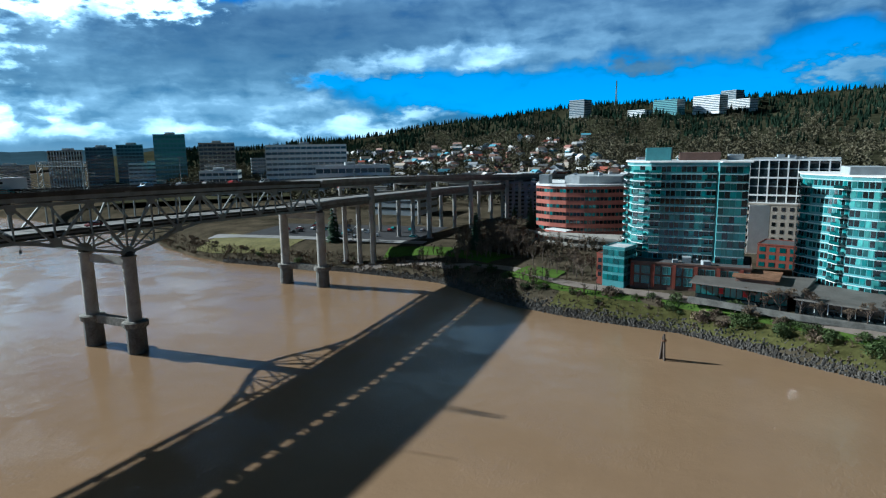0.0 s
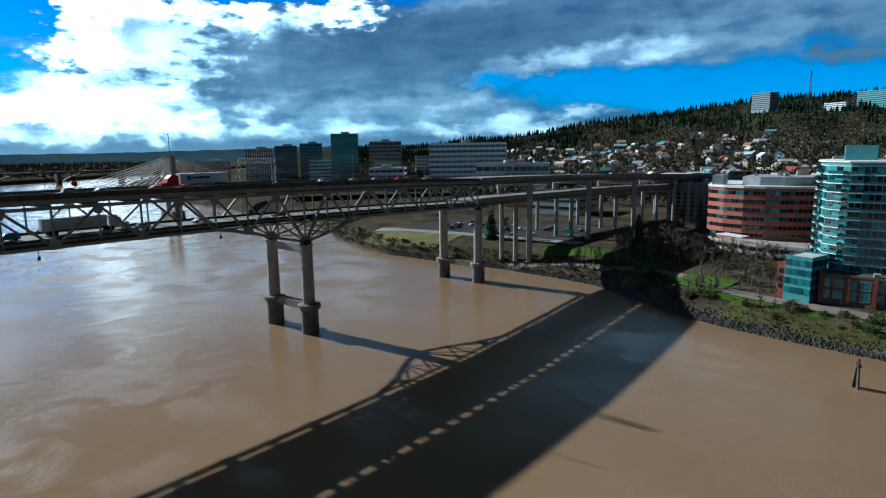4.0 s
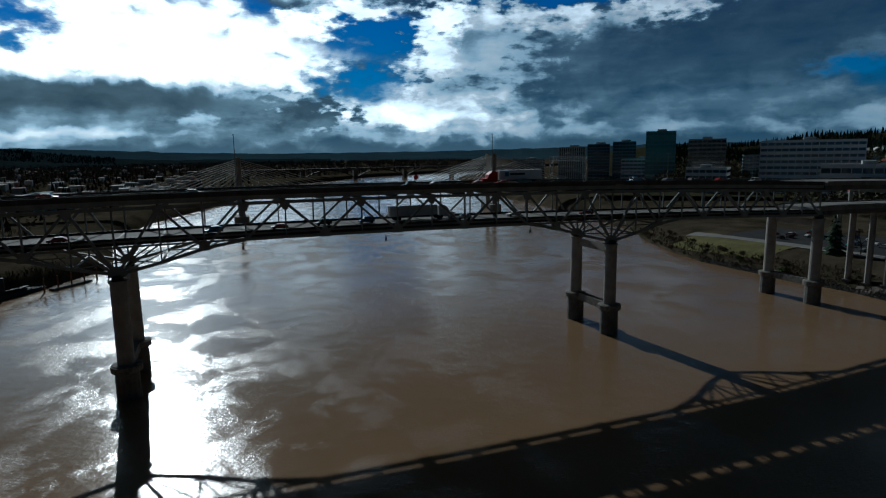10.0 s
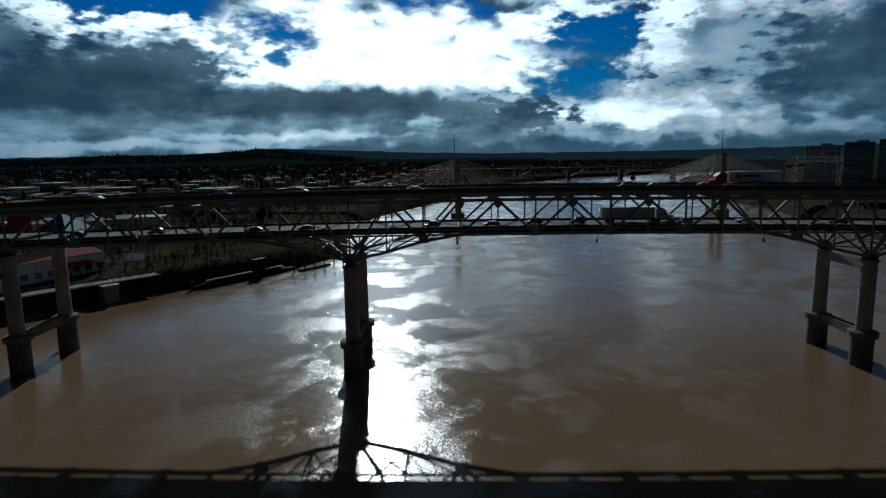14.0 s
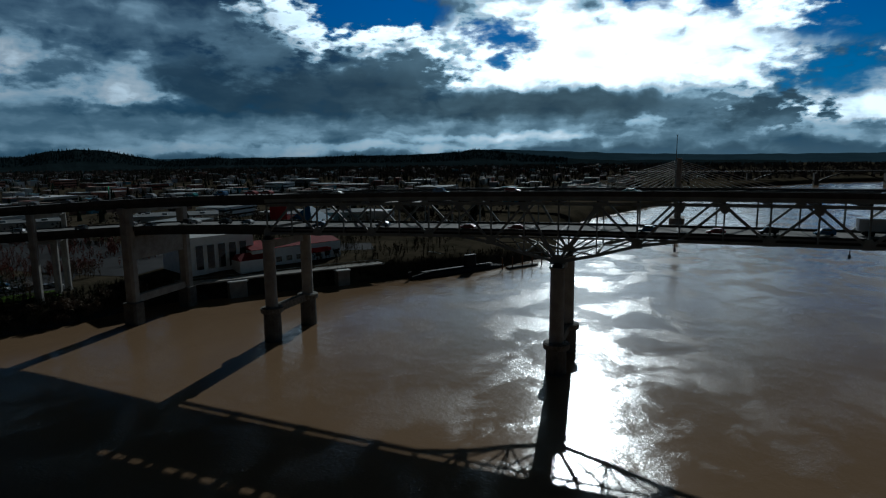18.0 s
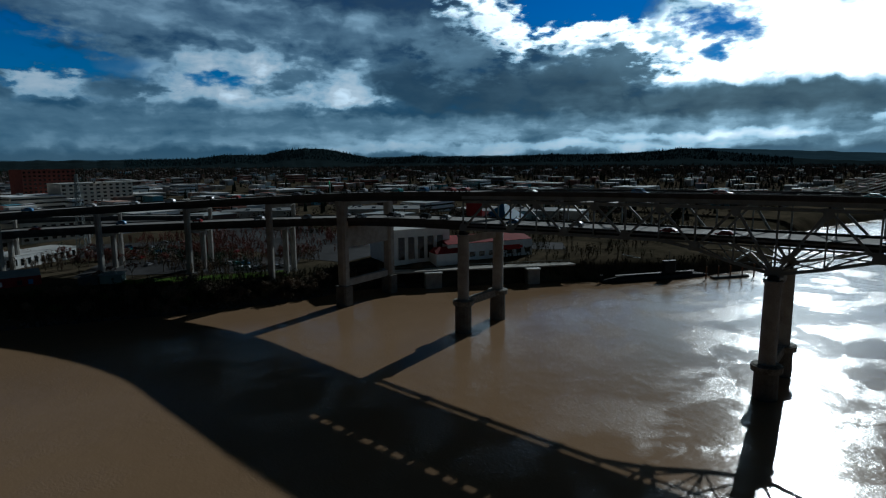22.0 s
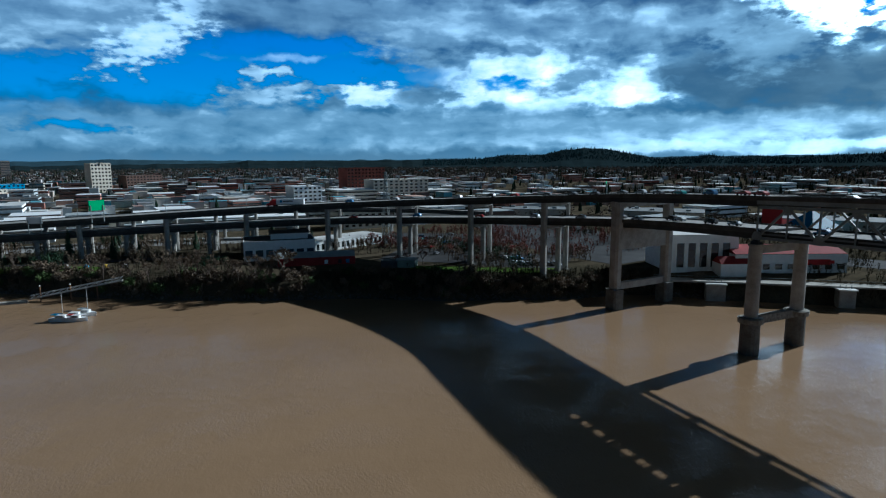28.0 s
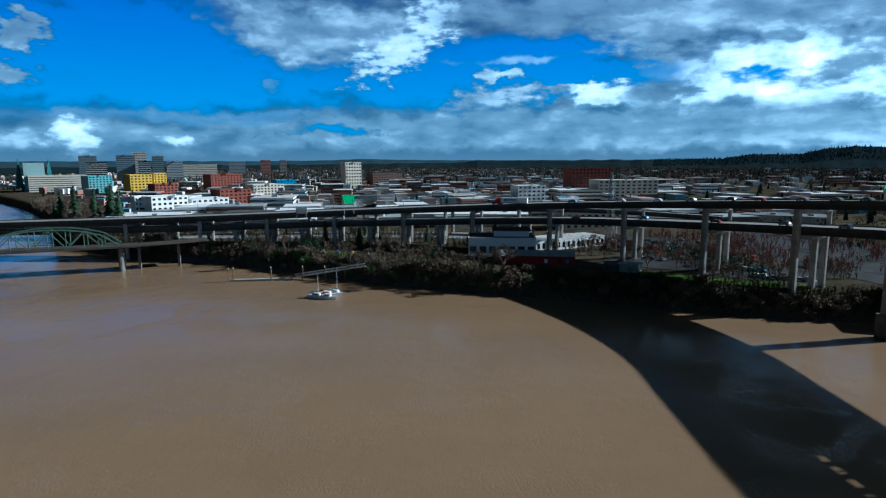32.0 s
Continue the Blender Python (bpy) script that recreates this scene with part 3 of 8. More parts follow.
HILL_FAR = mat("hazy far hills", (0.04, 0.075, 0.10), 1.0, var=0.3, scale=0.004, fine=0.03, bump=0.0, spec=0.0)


def hill_height(bearing_, dist):
    """Height of the western hills at a bearing (degrees) and distance from the river bend."""
    crest = 57.5 + 1750 * math.tan(radians(lerp_table(WEST_RIDGE, bearing_)))
    k = min(1, max(0, (dist - 620) / 1130))
    base = 14 + (crest - 14) * (k ** 1.35) if dist <= 1750 else crest - (dist - 1750) * 0.05
    return base + (noise.noise((bearing_ * 0.22, dist * 0.004, 1)) * 26 * k if dist < 1700 else 0)


def west_point(bearing_, dist, lift=0.0):
    a = radians(bearing_)
    return (-math.sin(a) * dist, math.cos(a) * dist, hill_height(bearing_, dist) + lift)


def build_hills():
    b = Builder()
    az = [-126 + i * 1.0 for i in range(92)]
    ds = [600, 680, 760, 850, 950, 1060, 1180, 1310, 1440, 1560, 1660, 1750, 1900, 2300]
    for a in az:
        for d in ds:
            b.v.append(west_point(a, d))
    n = len(ds)
    b.f = [(i * n + j, (i + 1) * n + j, (i + 1) * n + j + 1, i * n + j + 1) for i in range(len(az) - 1) for j in range(n - 1)]
    b.top("hillside", HILL, "long wooded hill rising behind the town", "hill", "structure")
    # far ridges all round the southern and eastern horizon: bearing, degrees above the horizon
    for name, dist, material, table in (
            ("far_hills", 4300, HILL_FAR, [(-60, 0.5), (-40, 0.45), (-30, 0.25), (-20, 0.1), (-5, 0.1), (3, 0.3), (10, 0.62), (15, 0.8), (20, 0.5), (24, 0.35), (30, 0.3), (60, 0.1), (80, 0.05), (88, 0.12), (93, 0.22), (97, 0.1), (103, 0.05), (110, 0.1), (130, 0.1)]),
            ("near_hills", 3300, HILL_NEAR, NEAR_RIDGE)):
        b = Builder()
        lo, hi = table[0][0], table[-1][0]
        m = int((hi - lo) / 0.5)
        for i in range(m + 1):
            a = lo + (hi - lo) * i / m
            crest = 57.5 + dist * math.tan(radians(lerp_table(table, a))) + noise.noise((a * 0.8, dist, 0)) * 7
            for k, d in enumerate((dist - 900, dist - 450, dist, dist + 250)):
                z = (8, 8 + (crest - 8) * 0.45, crest, crest - 30)[k]
                b.v.append((-math.sin(radians(a)) * d, math.cos(radians(a)) * d, z))
        b.f = [(i * 4 + j, (i + 1) * 4 + j, (i + 1) * 4 + j + 1, i * 4 + j + 1) for i in range(m) for j in range(3)]
        b.top(name, material, "low wooded hills on the horizon", "hill", "structure")


build_hills()

# ---- the double-deck truss bridge ----
NEAR, FAR = -1, 1
PIER_X = {"west_shore": 203.5, "west": 112.8, "east": -23.8, "east_shore": -114.6}


def near_y(x):
    """Line of the truss on the camera's side of the bridge."""
    return lerp_table([(-114.6, 156.6), (112.8, 153.4), (203.5, 154.4)], x)


def far_y(x):
    """Line of the truss on the sunny side."""
    return lerp_table([(-114.6, 177.6), (112.8, 172.4), (203.5, 174.0)], x)


def crown(x):
    """Top of the upper deck's parapet along the river spans."""
    return 49.2 - 1.2e-4 * (x - 20) ** 2


def low_chord(x):
    """Middle line of the truss's lower chord, which dips over the two river piers."""
    full = crown(x) - 12.3
    d = min(abs(x - PIER_X["west"]), abs(x - PIER_X["east"]))
    dip = {0: 6.4, 1: 4.3, 2: 1.6}.get(round(d / 9.5), 0)
    return full - dip


main_x = [PIER_X["west"] + (PIER_X["east"] - PIER_X["west"]) * k / 14 for k in range(15)]
west_x = [PIER_X["west_shore"] + (PIER_X["west"] - PIER_X["west_shore"]) * k / 10 for k in range(10)]
east_x = [PIER_X["east"] + (PIER_X["east_shore"] - PIER_X["east"]) * k / 10 for k in range(1, 11)]
PANELS = west_x + main_x + east_x


def build_truss_bridge():
    bridge = thing("truss_bridge", "long double-deck grey steel truss bridge over the river", "bridge")
    for truss_y in (near_y, far_y):
        top = [(x, truss_y(x), crown(x) - 3.4) for x in PANELS]
        low = [(x, truss_y(x), low_chord(x)) for x in PANELS]
        deck_line = [(x, truss_y(x), crown(x) - 12.3) for x in PANELS]
        for i in range(len(PANELS) - 1):
            part("top_chord", Builder().beam(top[i], top[i + 1], 0.65, 0.8), STEEL, bridge)
            part("bottom_chord", Builder().beam(low[i], low[i + 1], 0.65, 0.75), STEEL, bridge)
            if low[i][2] < deck_line[i][2] - 1 or low[i + 1][2] < deck_line[i + 1][2] - 1:
                part("deck_tie", Builder().beam(deck_line[i], deck_line[i + 1], 0.4, 0.45), STEEL, bridge)
        # web: b = meets the lower chord, T = meets the upper chord
        pattern = ["bT"[k % 2] for k in range(10)] + list("bTbTTbTbTbTTbTb") + ["Tb"[k % 2] for k in range(10)]
        for i, x in enumerate(PANELS):
            y = truss_y(x)
            part("vertical", Builder().beam(low[i], top[i], 0.42 if pattern[i] == "b" else 0.34, 0.42), STEEL, bridge)
            node = low[i] if pattern[i] == "b" else top[i]
            g = Builder()
            gw = 2.6 if pattern[i] == "b" else 2.2
            if abs(x - PIER_X["west"]) < 1 or abs(x - PIER_X["east"]) < 1:
                gw = 4.0
            s = -1 if pattern[i] == "T" else 1
            for side in (-0.36, 0.36):
                g.add([(x - gw / 2, y + side - 0.03, node[2] - 0.5 * s), (x + gw / 2, y + side - 0.03, node[2] - 0.5 * s), (x + gw / 2, y + side - 0.03, node[2] + 0.6 * s), (x + gw / 4, y + side - 0.03, node[2] + 1.9 * s), (x - gw / 4, y + side - 0.03, node[2] + 1.9 * s), (x - gw / 2, y + side - 0.03, node[2] + 0.6 * s),
                       (x - gw / 2, y + side + 0.03, node[2] - 0.5 * s), (x + gw / 2, y + side + 0.03, node[2] - 0.5 * s), (x + gw / 2, y + side + 0.03, node[2] + 0.6 * s), (x + gw / 4, y + side + 0.03, node[2] + 1.9 * s), (x - gw / 4, y + side + 0.03, node[2] + 1.9 * s), (x - gw / 2, y + side + 0.03, node[2] + 0.6 * s)],
                      [(0, 1, 2, 3, 4, 5), (11, 10, 9, 8, 7, 6)] + [(k, (k + 1) % 6, 6 + (k + 1) % 6, 6 + k) for k in range(6)])
            part("gusset", g, STEEL, bridge)
            if i + 1 < len(PANELS):
                a = low[i] if pattern[i] == "b" else top[i]
                c = low[i + 1] if pattern[i + 1] == "b" else top[i + 1]
                if pattern[i] != pattern[i + 1]:
                    part("diagonal", Builder().beam(a, c, 0.5, 0.6), STEEL, bridge)
                elif pattern[i] == "T":
                    part("diagonal", Builder().beam(low[i] if i < 17 else top[i], top[i + 1] if i < 17 else low[i + 1], 0.5, 0.6), STEEL, bridge)
        # fans of short struts over the river piers
        for px in (PIER_X["west"], PIER_X["east"]):
            foot = (px, truss_y(px), crown(px) - 12.3 - 6.4)
            for dx in (-9.4, -4.7, 4.7, 9.4):
                part("strut", Builder().beam(foot, (px + dx, truss_y(px + dx), crown(px + dx) - 12.3), 0.35, 0.4), STEEL, bridge)
            for s in (-1, 1):
                part("strut", Builder().beam((px + 9.4 * s, truss_y(px + 9.4 * s), low_chord(px + 9.4 * s)), (px + 18.6 * s, truss_y(px + 18.6 * s), crown(px + 18.6 * s) - 12.3), 0.3, 0.35), STEEL, bridge)
    # floor beams and wind bracing between the trusses
    for i, x in enumerate(PANELS):
        n, f = near_y(x), far_y(x)
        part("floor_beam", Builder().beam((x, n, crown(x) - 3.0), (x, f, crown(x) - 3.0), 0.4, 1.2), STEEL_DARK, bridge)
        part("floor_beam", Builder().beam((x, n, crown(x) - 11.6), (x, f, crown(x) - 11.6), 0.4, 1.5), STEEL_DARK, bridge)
        part("cross_strut", Builder().beam((x, n, low_chord(x)), (x, f, low_chord(x)), 0.4, 0.5), STEEL, bridge)
        if i + 1 < len(PANELS):
            x2 = PANELS[i + 1]
            ya, yb = (near_y, far_y) if i % 2 else (far_y, near_y)
            part("wind_brace", Builder().beam((x, ya(x), low_chord(x)), (x2, yb(x2), low_chord(x2)), 0.28, 0.3), STEEL, bridge)
            if low_chord(x) < crown(x) - 13 or low_chord(x2) < crown(x2) - 13:
                part("wind_brace", Builder().beam((x, yb(x), low_chord(x)), (x2, ya(x2), low_chord(x2)), 0.28, 0.3), STEEL, bridge)
    # decks run along the trusses; the upper one lies towards the camera's side
    near_line = [(x, near_y(x), crown(x)) for x in PANELS]
    far_line = [(x, far_y(x), crown(x)) for x in PANELS]
    upper_far = [(x, near_y(x) + 17.7, crown(x)) for x in PANELS]

    def slab(lines, lo, hi, inset=(0.0, 0.0)):
        """A deck between two lines, by the heights of its faces and how far each edge is set in."""
        b = Builder()
        for p, q in zip(*lines):
            b.v += [(p[0], p[1] + inset[0], p[2] + lo), (q[0], q[1] - inset[1], q[2] + lo), (q[0], q[1] - inset[1], q[2] + hi), (p[0], p[1] + inset[0], p[2] + hi)]
        n = len(lines[0])
        b.f = [(4 * i + k, 4 * i + (k + 1) % 4, 4 * i + 4 + (k + 1) % 4, 4 * i + 4 + k) for i in range(n - 1) for k in range(4)] + [(3, 2, 1, 0), tuple(4 * n - 4 + k for k in range(4))]
        return b

    part("upper_deck", slab((near_line, upper_far), -1.4, -1.0, (-1.2, 0)), ROAD, bridge)
    part("lower_deck", slab((near_line, far_line), -11.4, -10.9, (0.9, 1.2)), ROAD, bridge)
    # edges: line, side that faces outwards, distance from the line
    for line, s, e, g in ((near_line, NEAR, 1.2, 2.5), (upper_far, FAR, 0.0, 1.6)):
        # parapet coloured near black to carry the shade of the backlit side
        part("parapet", Builder().sweep(line, [(s * e, -1.4), (s * (e - 0.4), -1.0), (s * (e - 0.35), -0.1), (s * e, -0.1)]), SHADED_EDGE, bridge)
        part("rail", Builder().sweep(line, [(s * (e - 0.12), 0.12), (s * (e - 0.26), 0.12), (s * (e - 0.26), 0.22), (s * (e - 0.12), 0.22)]), STEEL, bridge)
        part("fascia_girder", Builder().sweep(line, [(s * (e - 0.3), -g), (s * (e - 0.6), -g), (s * (e - 0.6), -1.4), (s * (e - 0.3), -1.4)]), STEEL, bridge)
    for line, s, e in ((near_line, NEAR, -0.9), (far_line, FAR, -1.2)):
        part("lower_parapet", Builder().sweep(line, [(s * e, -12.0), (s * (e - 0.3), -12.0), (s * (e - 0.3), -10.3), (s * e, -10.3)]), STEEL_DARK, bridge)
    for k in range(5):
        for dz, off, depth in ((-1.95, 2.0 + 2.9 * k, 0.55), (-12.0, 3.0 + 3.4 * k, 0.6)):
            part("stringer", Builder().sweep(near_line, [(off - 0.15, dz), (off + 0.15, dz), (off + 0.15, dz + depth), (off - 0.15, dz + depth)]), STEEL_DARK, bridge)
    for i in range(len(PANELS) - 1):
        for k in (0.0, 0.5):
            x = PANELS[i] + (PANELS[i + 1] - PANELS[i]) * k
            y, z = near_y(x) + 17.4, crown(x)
            # wide bracket added to break the strip of light between the deck shadows
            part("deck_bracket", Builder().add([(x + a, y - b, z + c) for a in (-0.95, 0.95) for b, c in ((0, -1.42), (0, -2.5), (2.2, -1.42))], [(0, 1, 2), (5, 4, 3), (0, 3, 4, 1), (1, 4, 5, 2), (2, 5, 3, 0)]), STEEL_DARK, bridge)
        for k in (0.25, 0.75):
            x = PANELS[i] + (PANELS[i + 1] - PANELS[i]) * k
            for y in (near_y(x) - 1.0, near_y(x) + 17.5):
                part("rail_post", Builder().box((x, y, crown(x) + 0.05), (0.14, 0.14, 0.3)), STEEL, bridge)
    return bridge


build_truss_bridge()


def round_sign(x, y, z):
    s = thing("round_sign", "bright red round sign on a short post beside the upper road", "road sign")
    b = Builder().cyl(0, 0, -0.06, 0.06, 0.75, 0.75, 20)
    b.v = [(x + a, y + c, z + 1.5 + d) for a, d, c in b.v]
    part("disc", b, RED, s)
    part("post", Builder().cyl(x, y + 0.1, z - 0.9, z + 0.9, 0.07, 0.07, 8), STEEL, s)


round_sign(55.5, near_y(55.5) + 17.4, crown(55.5) - 0.3)


def navigation_light(x):
    """A lantern on a short hanger below the lower chord."""
    n = thing("navigation_light", "dark navigation lantern hanging below the bridge's lower chord", "lantern", "lanterns under the bridge")
    y, z = near_y(x), low_chord(x) - 0.35
    part("hanger", Builder().cyl(x, y, z - 1.3, z, 0.09, 0.09, 8), STEEL_DARK, n)
    part("lantern", Builder().cyl(x, y, z - 2.2, z - 1.3, 0.34, 0.28, 10), DARK, n)


for x in (84.6, 4.6, 41.1):
    navigation_light(x)


def bridge_pier(x, top_z, collar_z, label, foot=-4.0):
    pier = thing("bridge_pier", label, "bridge pier", "piers in the river")
    y0, y1 = near_y(x), far_y(x)
    for y in (y0, y1):
        part("column", Builder().cyl(x, y, collar_z, top_z, 1.95, 1.85, 24), CONCRETE, pier)
        part("cap", Builder().cyl(x, y, top_z, top_z + 0.5, 2.15, 2.15, 24), CONCRETE, pier)
        part("bearing", Builder().box((x, y, top_z + 0.9), (2.4, 1.8, 0.9)).box((x, y, top_z + 1.5), (1.5, 1.5, 0.5)), STEEL_DARK, pier)
        part("collar", Builder().cyl(x, y, collar_z - 1.7, collar_z - 0.25, 3.5, 3.6, 20).cyl(x, y, collar_z - 0.25, collar_z, 3.45, 3.0, 20), CONCRETE_STREAKED, pier)
        part("shaft", Builder().cyl(x, y, foot, collar_z - 1.7, 2.85, 2.75, 16), CONCRETE_DARK, pier)
    part("crossbeam", Builder().box((x, (y0 + y1) / 2, collar_z - 1.0), (2.2, y1 - y0 - 4.6, 2.4)), CONCRETE_STREAKED, pier)
    part("upper_brace", Builder().box((x, (y0 + y1) / 2, top_z - 1.2), (0.5, y1 - y0 - 3.2, 2.4)), CONCRETE, pier)
    return pier


bridge_pier(PIER_X["west"], 28.2, 9.6, "tall grey concrete twin-column pier standing in the brown river")
bridge_pier(PIER_X["east"], 28.4, 8.6, "tall grey concrete twin-column pier standing in the sun-glittering river")
bridge_pier(PIER_X["west_shore"], 31.2, 8.8, "grey concrete twin-column pier in the water near the grassy bank")
bridge_pier(PIER_X["east_shore"], 32.4, 11.2, "grey concrete twin-column pier in the river near the museum")

# ---- elevated approach roads ----
def along(points, step):
    """Points every step metres on a smooth line through the given (x, y, ...) points."""
    out = []
    n = len(points)
    for i in range(n - 1):
        p0, p1, p2, p3 = (Vector(points[max(0, i - 1)]), Vector(points[i]), Vector(points[i + 1]), Vector(points[min(n - 1, i + 2)]))
        m = max(1, round((p2 - p1).length / step))
        for k in range(m):
            t = k / m
            out.append(0.5 * ((2 * p1) + (p2 - p0) * t + (2 * p0 - 5 * p1 + 4 * p2 - p3) * t * t + (3 * p1 - p0 - 3 * p2 + p3) * t ** 3))
    return out + [Vector(points[-1])]


def offset_at(line, i, d):
    a, b = Vector(line[max(0, i - 1)]), Vector(line[min(len(line) - 1, i + 1)])
    w = (b - a)
    w.z = 0
    w.normalize()
    return Vector(line[i]) + Vector((w.y, -w.x, 0)) * d


def viaduct(points, left, right, label, girder=1.7, step=8, material=STEEL_DARK, edge=SHADED_EDGE):
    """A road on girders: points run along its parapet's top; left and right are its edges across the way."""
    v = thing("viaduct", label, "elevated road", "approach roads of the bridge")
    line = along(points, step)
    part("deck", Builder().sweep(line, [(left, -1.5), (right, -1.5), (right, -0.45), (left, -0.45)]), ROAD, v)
    # edges and girders default to dark tones that carry the decks' shade
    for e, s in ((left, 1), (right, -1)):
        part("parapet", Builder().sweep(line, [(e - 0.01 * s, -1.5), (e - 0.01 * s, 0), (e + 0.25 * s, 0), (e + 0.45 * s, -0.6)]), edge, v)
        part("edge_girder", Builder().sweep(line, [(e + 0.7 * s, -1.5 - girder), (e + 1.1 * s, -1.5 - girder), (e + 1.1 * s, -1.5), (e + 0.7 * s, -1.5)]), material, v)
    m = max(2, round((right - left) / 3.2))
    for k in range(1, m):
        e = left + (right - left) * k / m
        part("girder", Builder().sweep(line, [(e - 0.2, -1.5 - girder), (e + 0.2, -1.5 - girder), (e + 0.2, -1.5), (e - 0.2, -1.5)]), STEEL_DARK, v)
    return v


def round_column(x, y, z0, z1, r=1.25, label="pale square concrete column holding up the elevated road"):
    c = thing("viaduct_column", label, "column", "columns of the approach roads")
    part("shaft", Builder().box((x, y, (z0 + z1) / 2), (2 * r, 1.7 * r, z1 - z0), 20, 0.5), CONCRETE, c)
    part("footing", Builder().box((x, y, z0 + 0.3), (2 * r + 1.0, 2 * r + 1.0, 0.9), 20), CONCRETE_DARK, c)
    return c


def bent(p, q, z, depth=1.8, width=1.9):
    """A cap beam from p to q under a deck, tapered at both ends."""
    c = thing("cap_beam", "concrete cap beam across the columns under the road deck", "beam", "cap beams of the approach roads")
    p, q = Vector((p[0], p[1], z)), Vector((q[0], q[1], z))
    d = (q - p).normalized()
    s = Vector((-d.y, d.x, 0)) * width / 2
    a, b2 = p + d * (q - p).length * 0.22, q - d * (q - p).length * 0.22
    dn = Vector((0, 0, -depth))
    ring = [p, p + dn * 0.45, a + dn, b2 + dn, q + dn * 0.45, q]
    part("beam", Builder().add([r - s for r in ring] + [r + s for r in ring], [(0, 1, 2, 3, 4, 5), (11, 10, 9, 8, 7, 6)] + [(k, (k + 1) % 6, 6 + (k + 1) % 6, 6 + k) for k in range(6)]), CONCRETE, c)


# east side: the line of the riverward columns, with the height of the upper and lower parapets
EAST_LINE = [(-114.6, 155.4, 47.0, 37.4), (-145, 156.8, 46.0, 36.4), (-174.3, 156.6, 44.6, 35.0), (-208, 147.8, 42.6, 33.0), (-243, 131.5, 40.3, 31.0), (-277, 109.5, 38.0, 29.2), (-306, 81, 35.6, 27.4), (-326, 43, 33.4, 25.6), (-340, 5, 31.2, 24.0), (-350, -35, 29.2, 22.6), (-357, -75, 27.4, 21.2), (-362, -115, 25.8, 19.8), (-368, -160, 24.2, 18.6), (-378, -230, 22.0, 17.0), (-400, -330, 19.0, 15.0)]
viaduct([(p[0], p[1], p[2]) for p in EAST_LINE], 0.0, 20.5, "upper concrete road deck curving over the east bank with girders beneath")
viaduct([(p[0], p[1], p[3]) for p in EAST_LINE], 2.2, 19.5, "lower concrete road deck curving beneath the upper road")


def east_bents():
    for k, p in enumerate(EAST_LINE[3:13]):
        a, b2 = EAST_LINE[k + 2], EAST_LINE[k + 4]
        w = Vector((b2[0] - a[0], b2[1] - a[1], 0)).normalized()
        s = Vector((w.y, -w.x, 0))
        c = Vector((p[0], p[1], 0))
        g = land_height(p[0], p[1]) - 0.5
        n, f1, f2 = c + s * 1.2, c + s * 12.5, c + s * 18.5
        round_column(n.x, n.y, g, p[2] - 3.3, 1.3, "tall pale square concrete column reaching the upper road")
        for f in (f1, f2):
            round_column(f.x, f.y, land_height(f.x, f.y) - 0.5, p[3] - 3.4, 1.15, "shorter concrete column under the lower road")
        round_column(f2.x + s.x * 1.2, f2.y + s.y * 1.2, p[3] - 1.2, p[2] - 3.3, 0.9, "short concrete column between the two road decks")
        q, r = c + s * 0.3, c + s * 20.2
        bent(q, r, p[2] - 3.2)
        q = c + s * 2.4
        bent(q, c + s * 19.3, p[3] - 3.2)


east_bents()


def mid_bents():
    """Further round the curve the columns stand closer together."""
    for p, q in zip(EAST_LINE[6:12], EAST_LINE[7:13]):
        w = Vector((q[0] - p[0], q[1] - p[1], 0)).normalized()
        s = Vector((w.y, -w.x, 0))
        c, upper, lower = Vector(((p[0] + q[0]) / 2, (p[1] + q[1]) / 2, 0)), (p[2] + q[2]) / 2, (p[3] + q[3]) / 2
        for off, r in ((4.5, 1.15), (15.5, 1.15)):
            f = c + s * off
            round_column(f.x, f.y, land_height(f.x, f.y) - 0.5, lower - 3.4, r, "shorter concrete column under the lower road")
        f = c + s * 18.9
        round_column(f.x, f.y, land_height(f.x, f.y) - 0.5, upper - 3.3, 1.1, "slender concrete column reaching the upper road")
        bent(c + s * 2.4, c + s * 19.3, lower - 3.2)


mid_bents()


def shore_pier():
    """The wide last pier at the east bank, half in the water, with a deep cap under the lower road."""
    pier = thing("bridge_pier", "wide concrete pier at the water's edge with a deep cap", "bridge pier", "piers in the river")
    x0, y0, x1, y1 = -174.5, 158.4, -176.4, 186.5
    for x, y, top in ((x0, y0, 41.2), (x1, y1, 31.4)):
        part("column", Builder().box((x, y, (top + 8) / 2), (4.2, 3.6, top - 8), 4, 0.8), CONCRETE, pier)
        part("base", Builder().box((x, y, 2.0), (5.6, 5.2, 11.8), 4, 0.7), CONCRETE_DARK, pier)
    part("upper_column", Builder().box((x1, y1, 36.5), (3.4, 3.2, 9.8), 4, 0.5), CONCRETE, pier)
    part("cap_beam", Builder().beam((x0, y0 + 1.8, 27.3), (x1, y1 - 1.8, 27.3), 2.4, 8.2), CONCRETE, pier)
    part("upper_cap", Builder().beam((x0, y0 - 2.5, 40.6), (x1, y1 + 1, 40.6), 2.2, 2.0), CONCRETE, pier)
    part("crossbeam", Builder().beam((x0, y0 + 2.0, 9.0), (x1, y1 - 2.0, 9.0), 2.2, 2.6), CONCRETE, pier)


shore_pier()

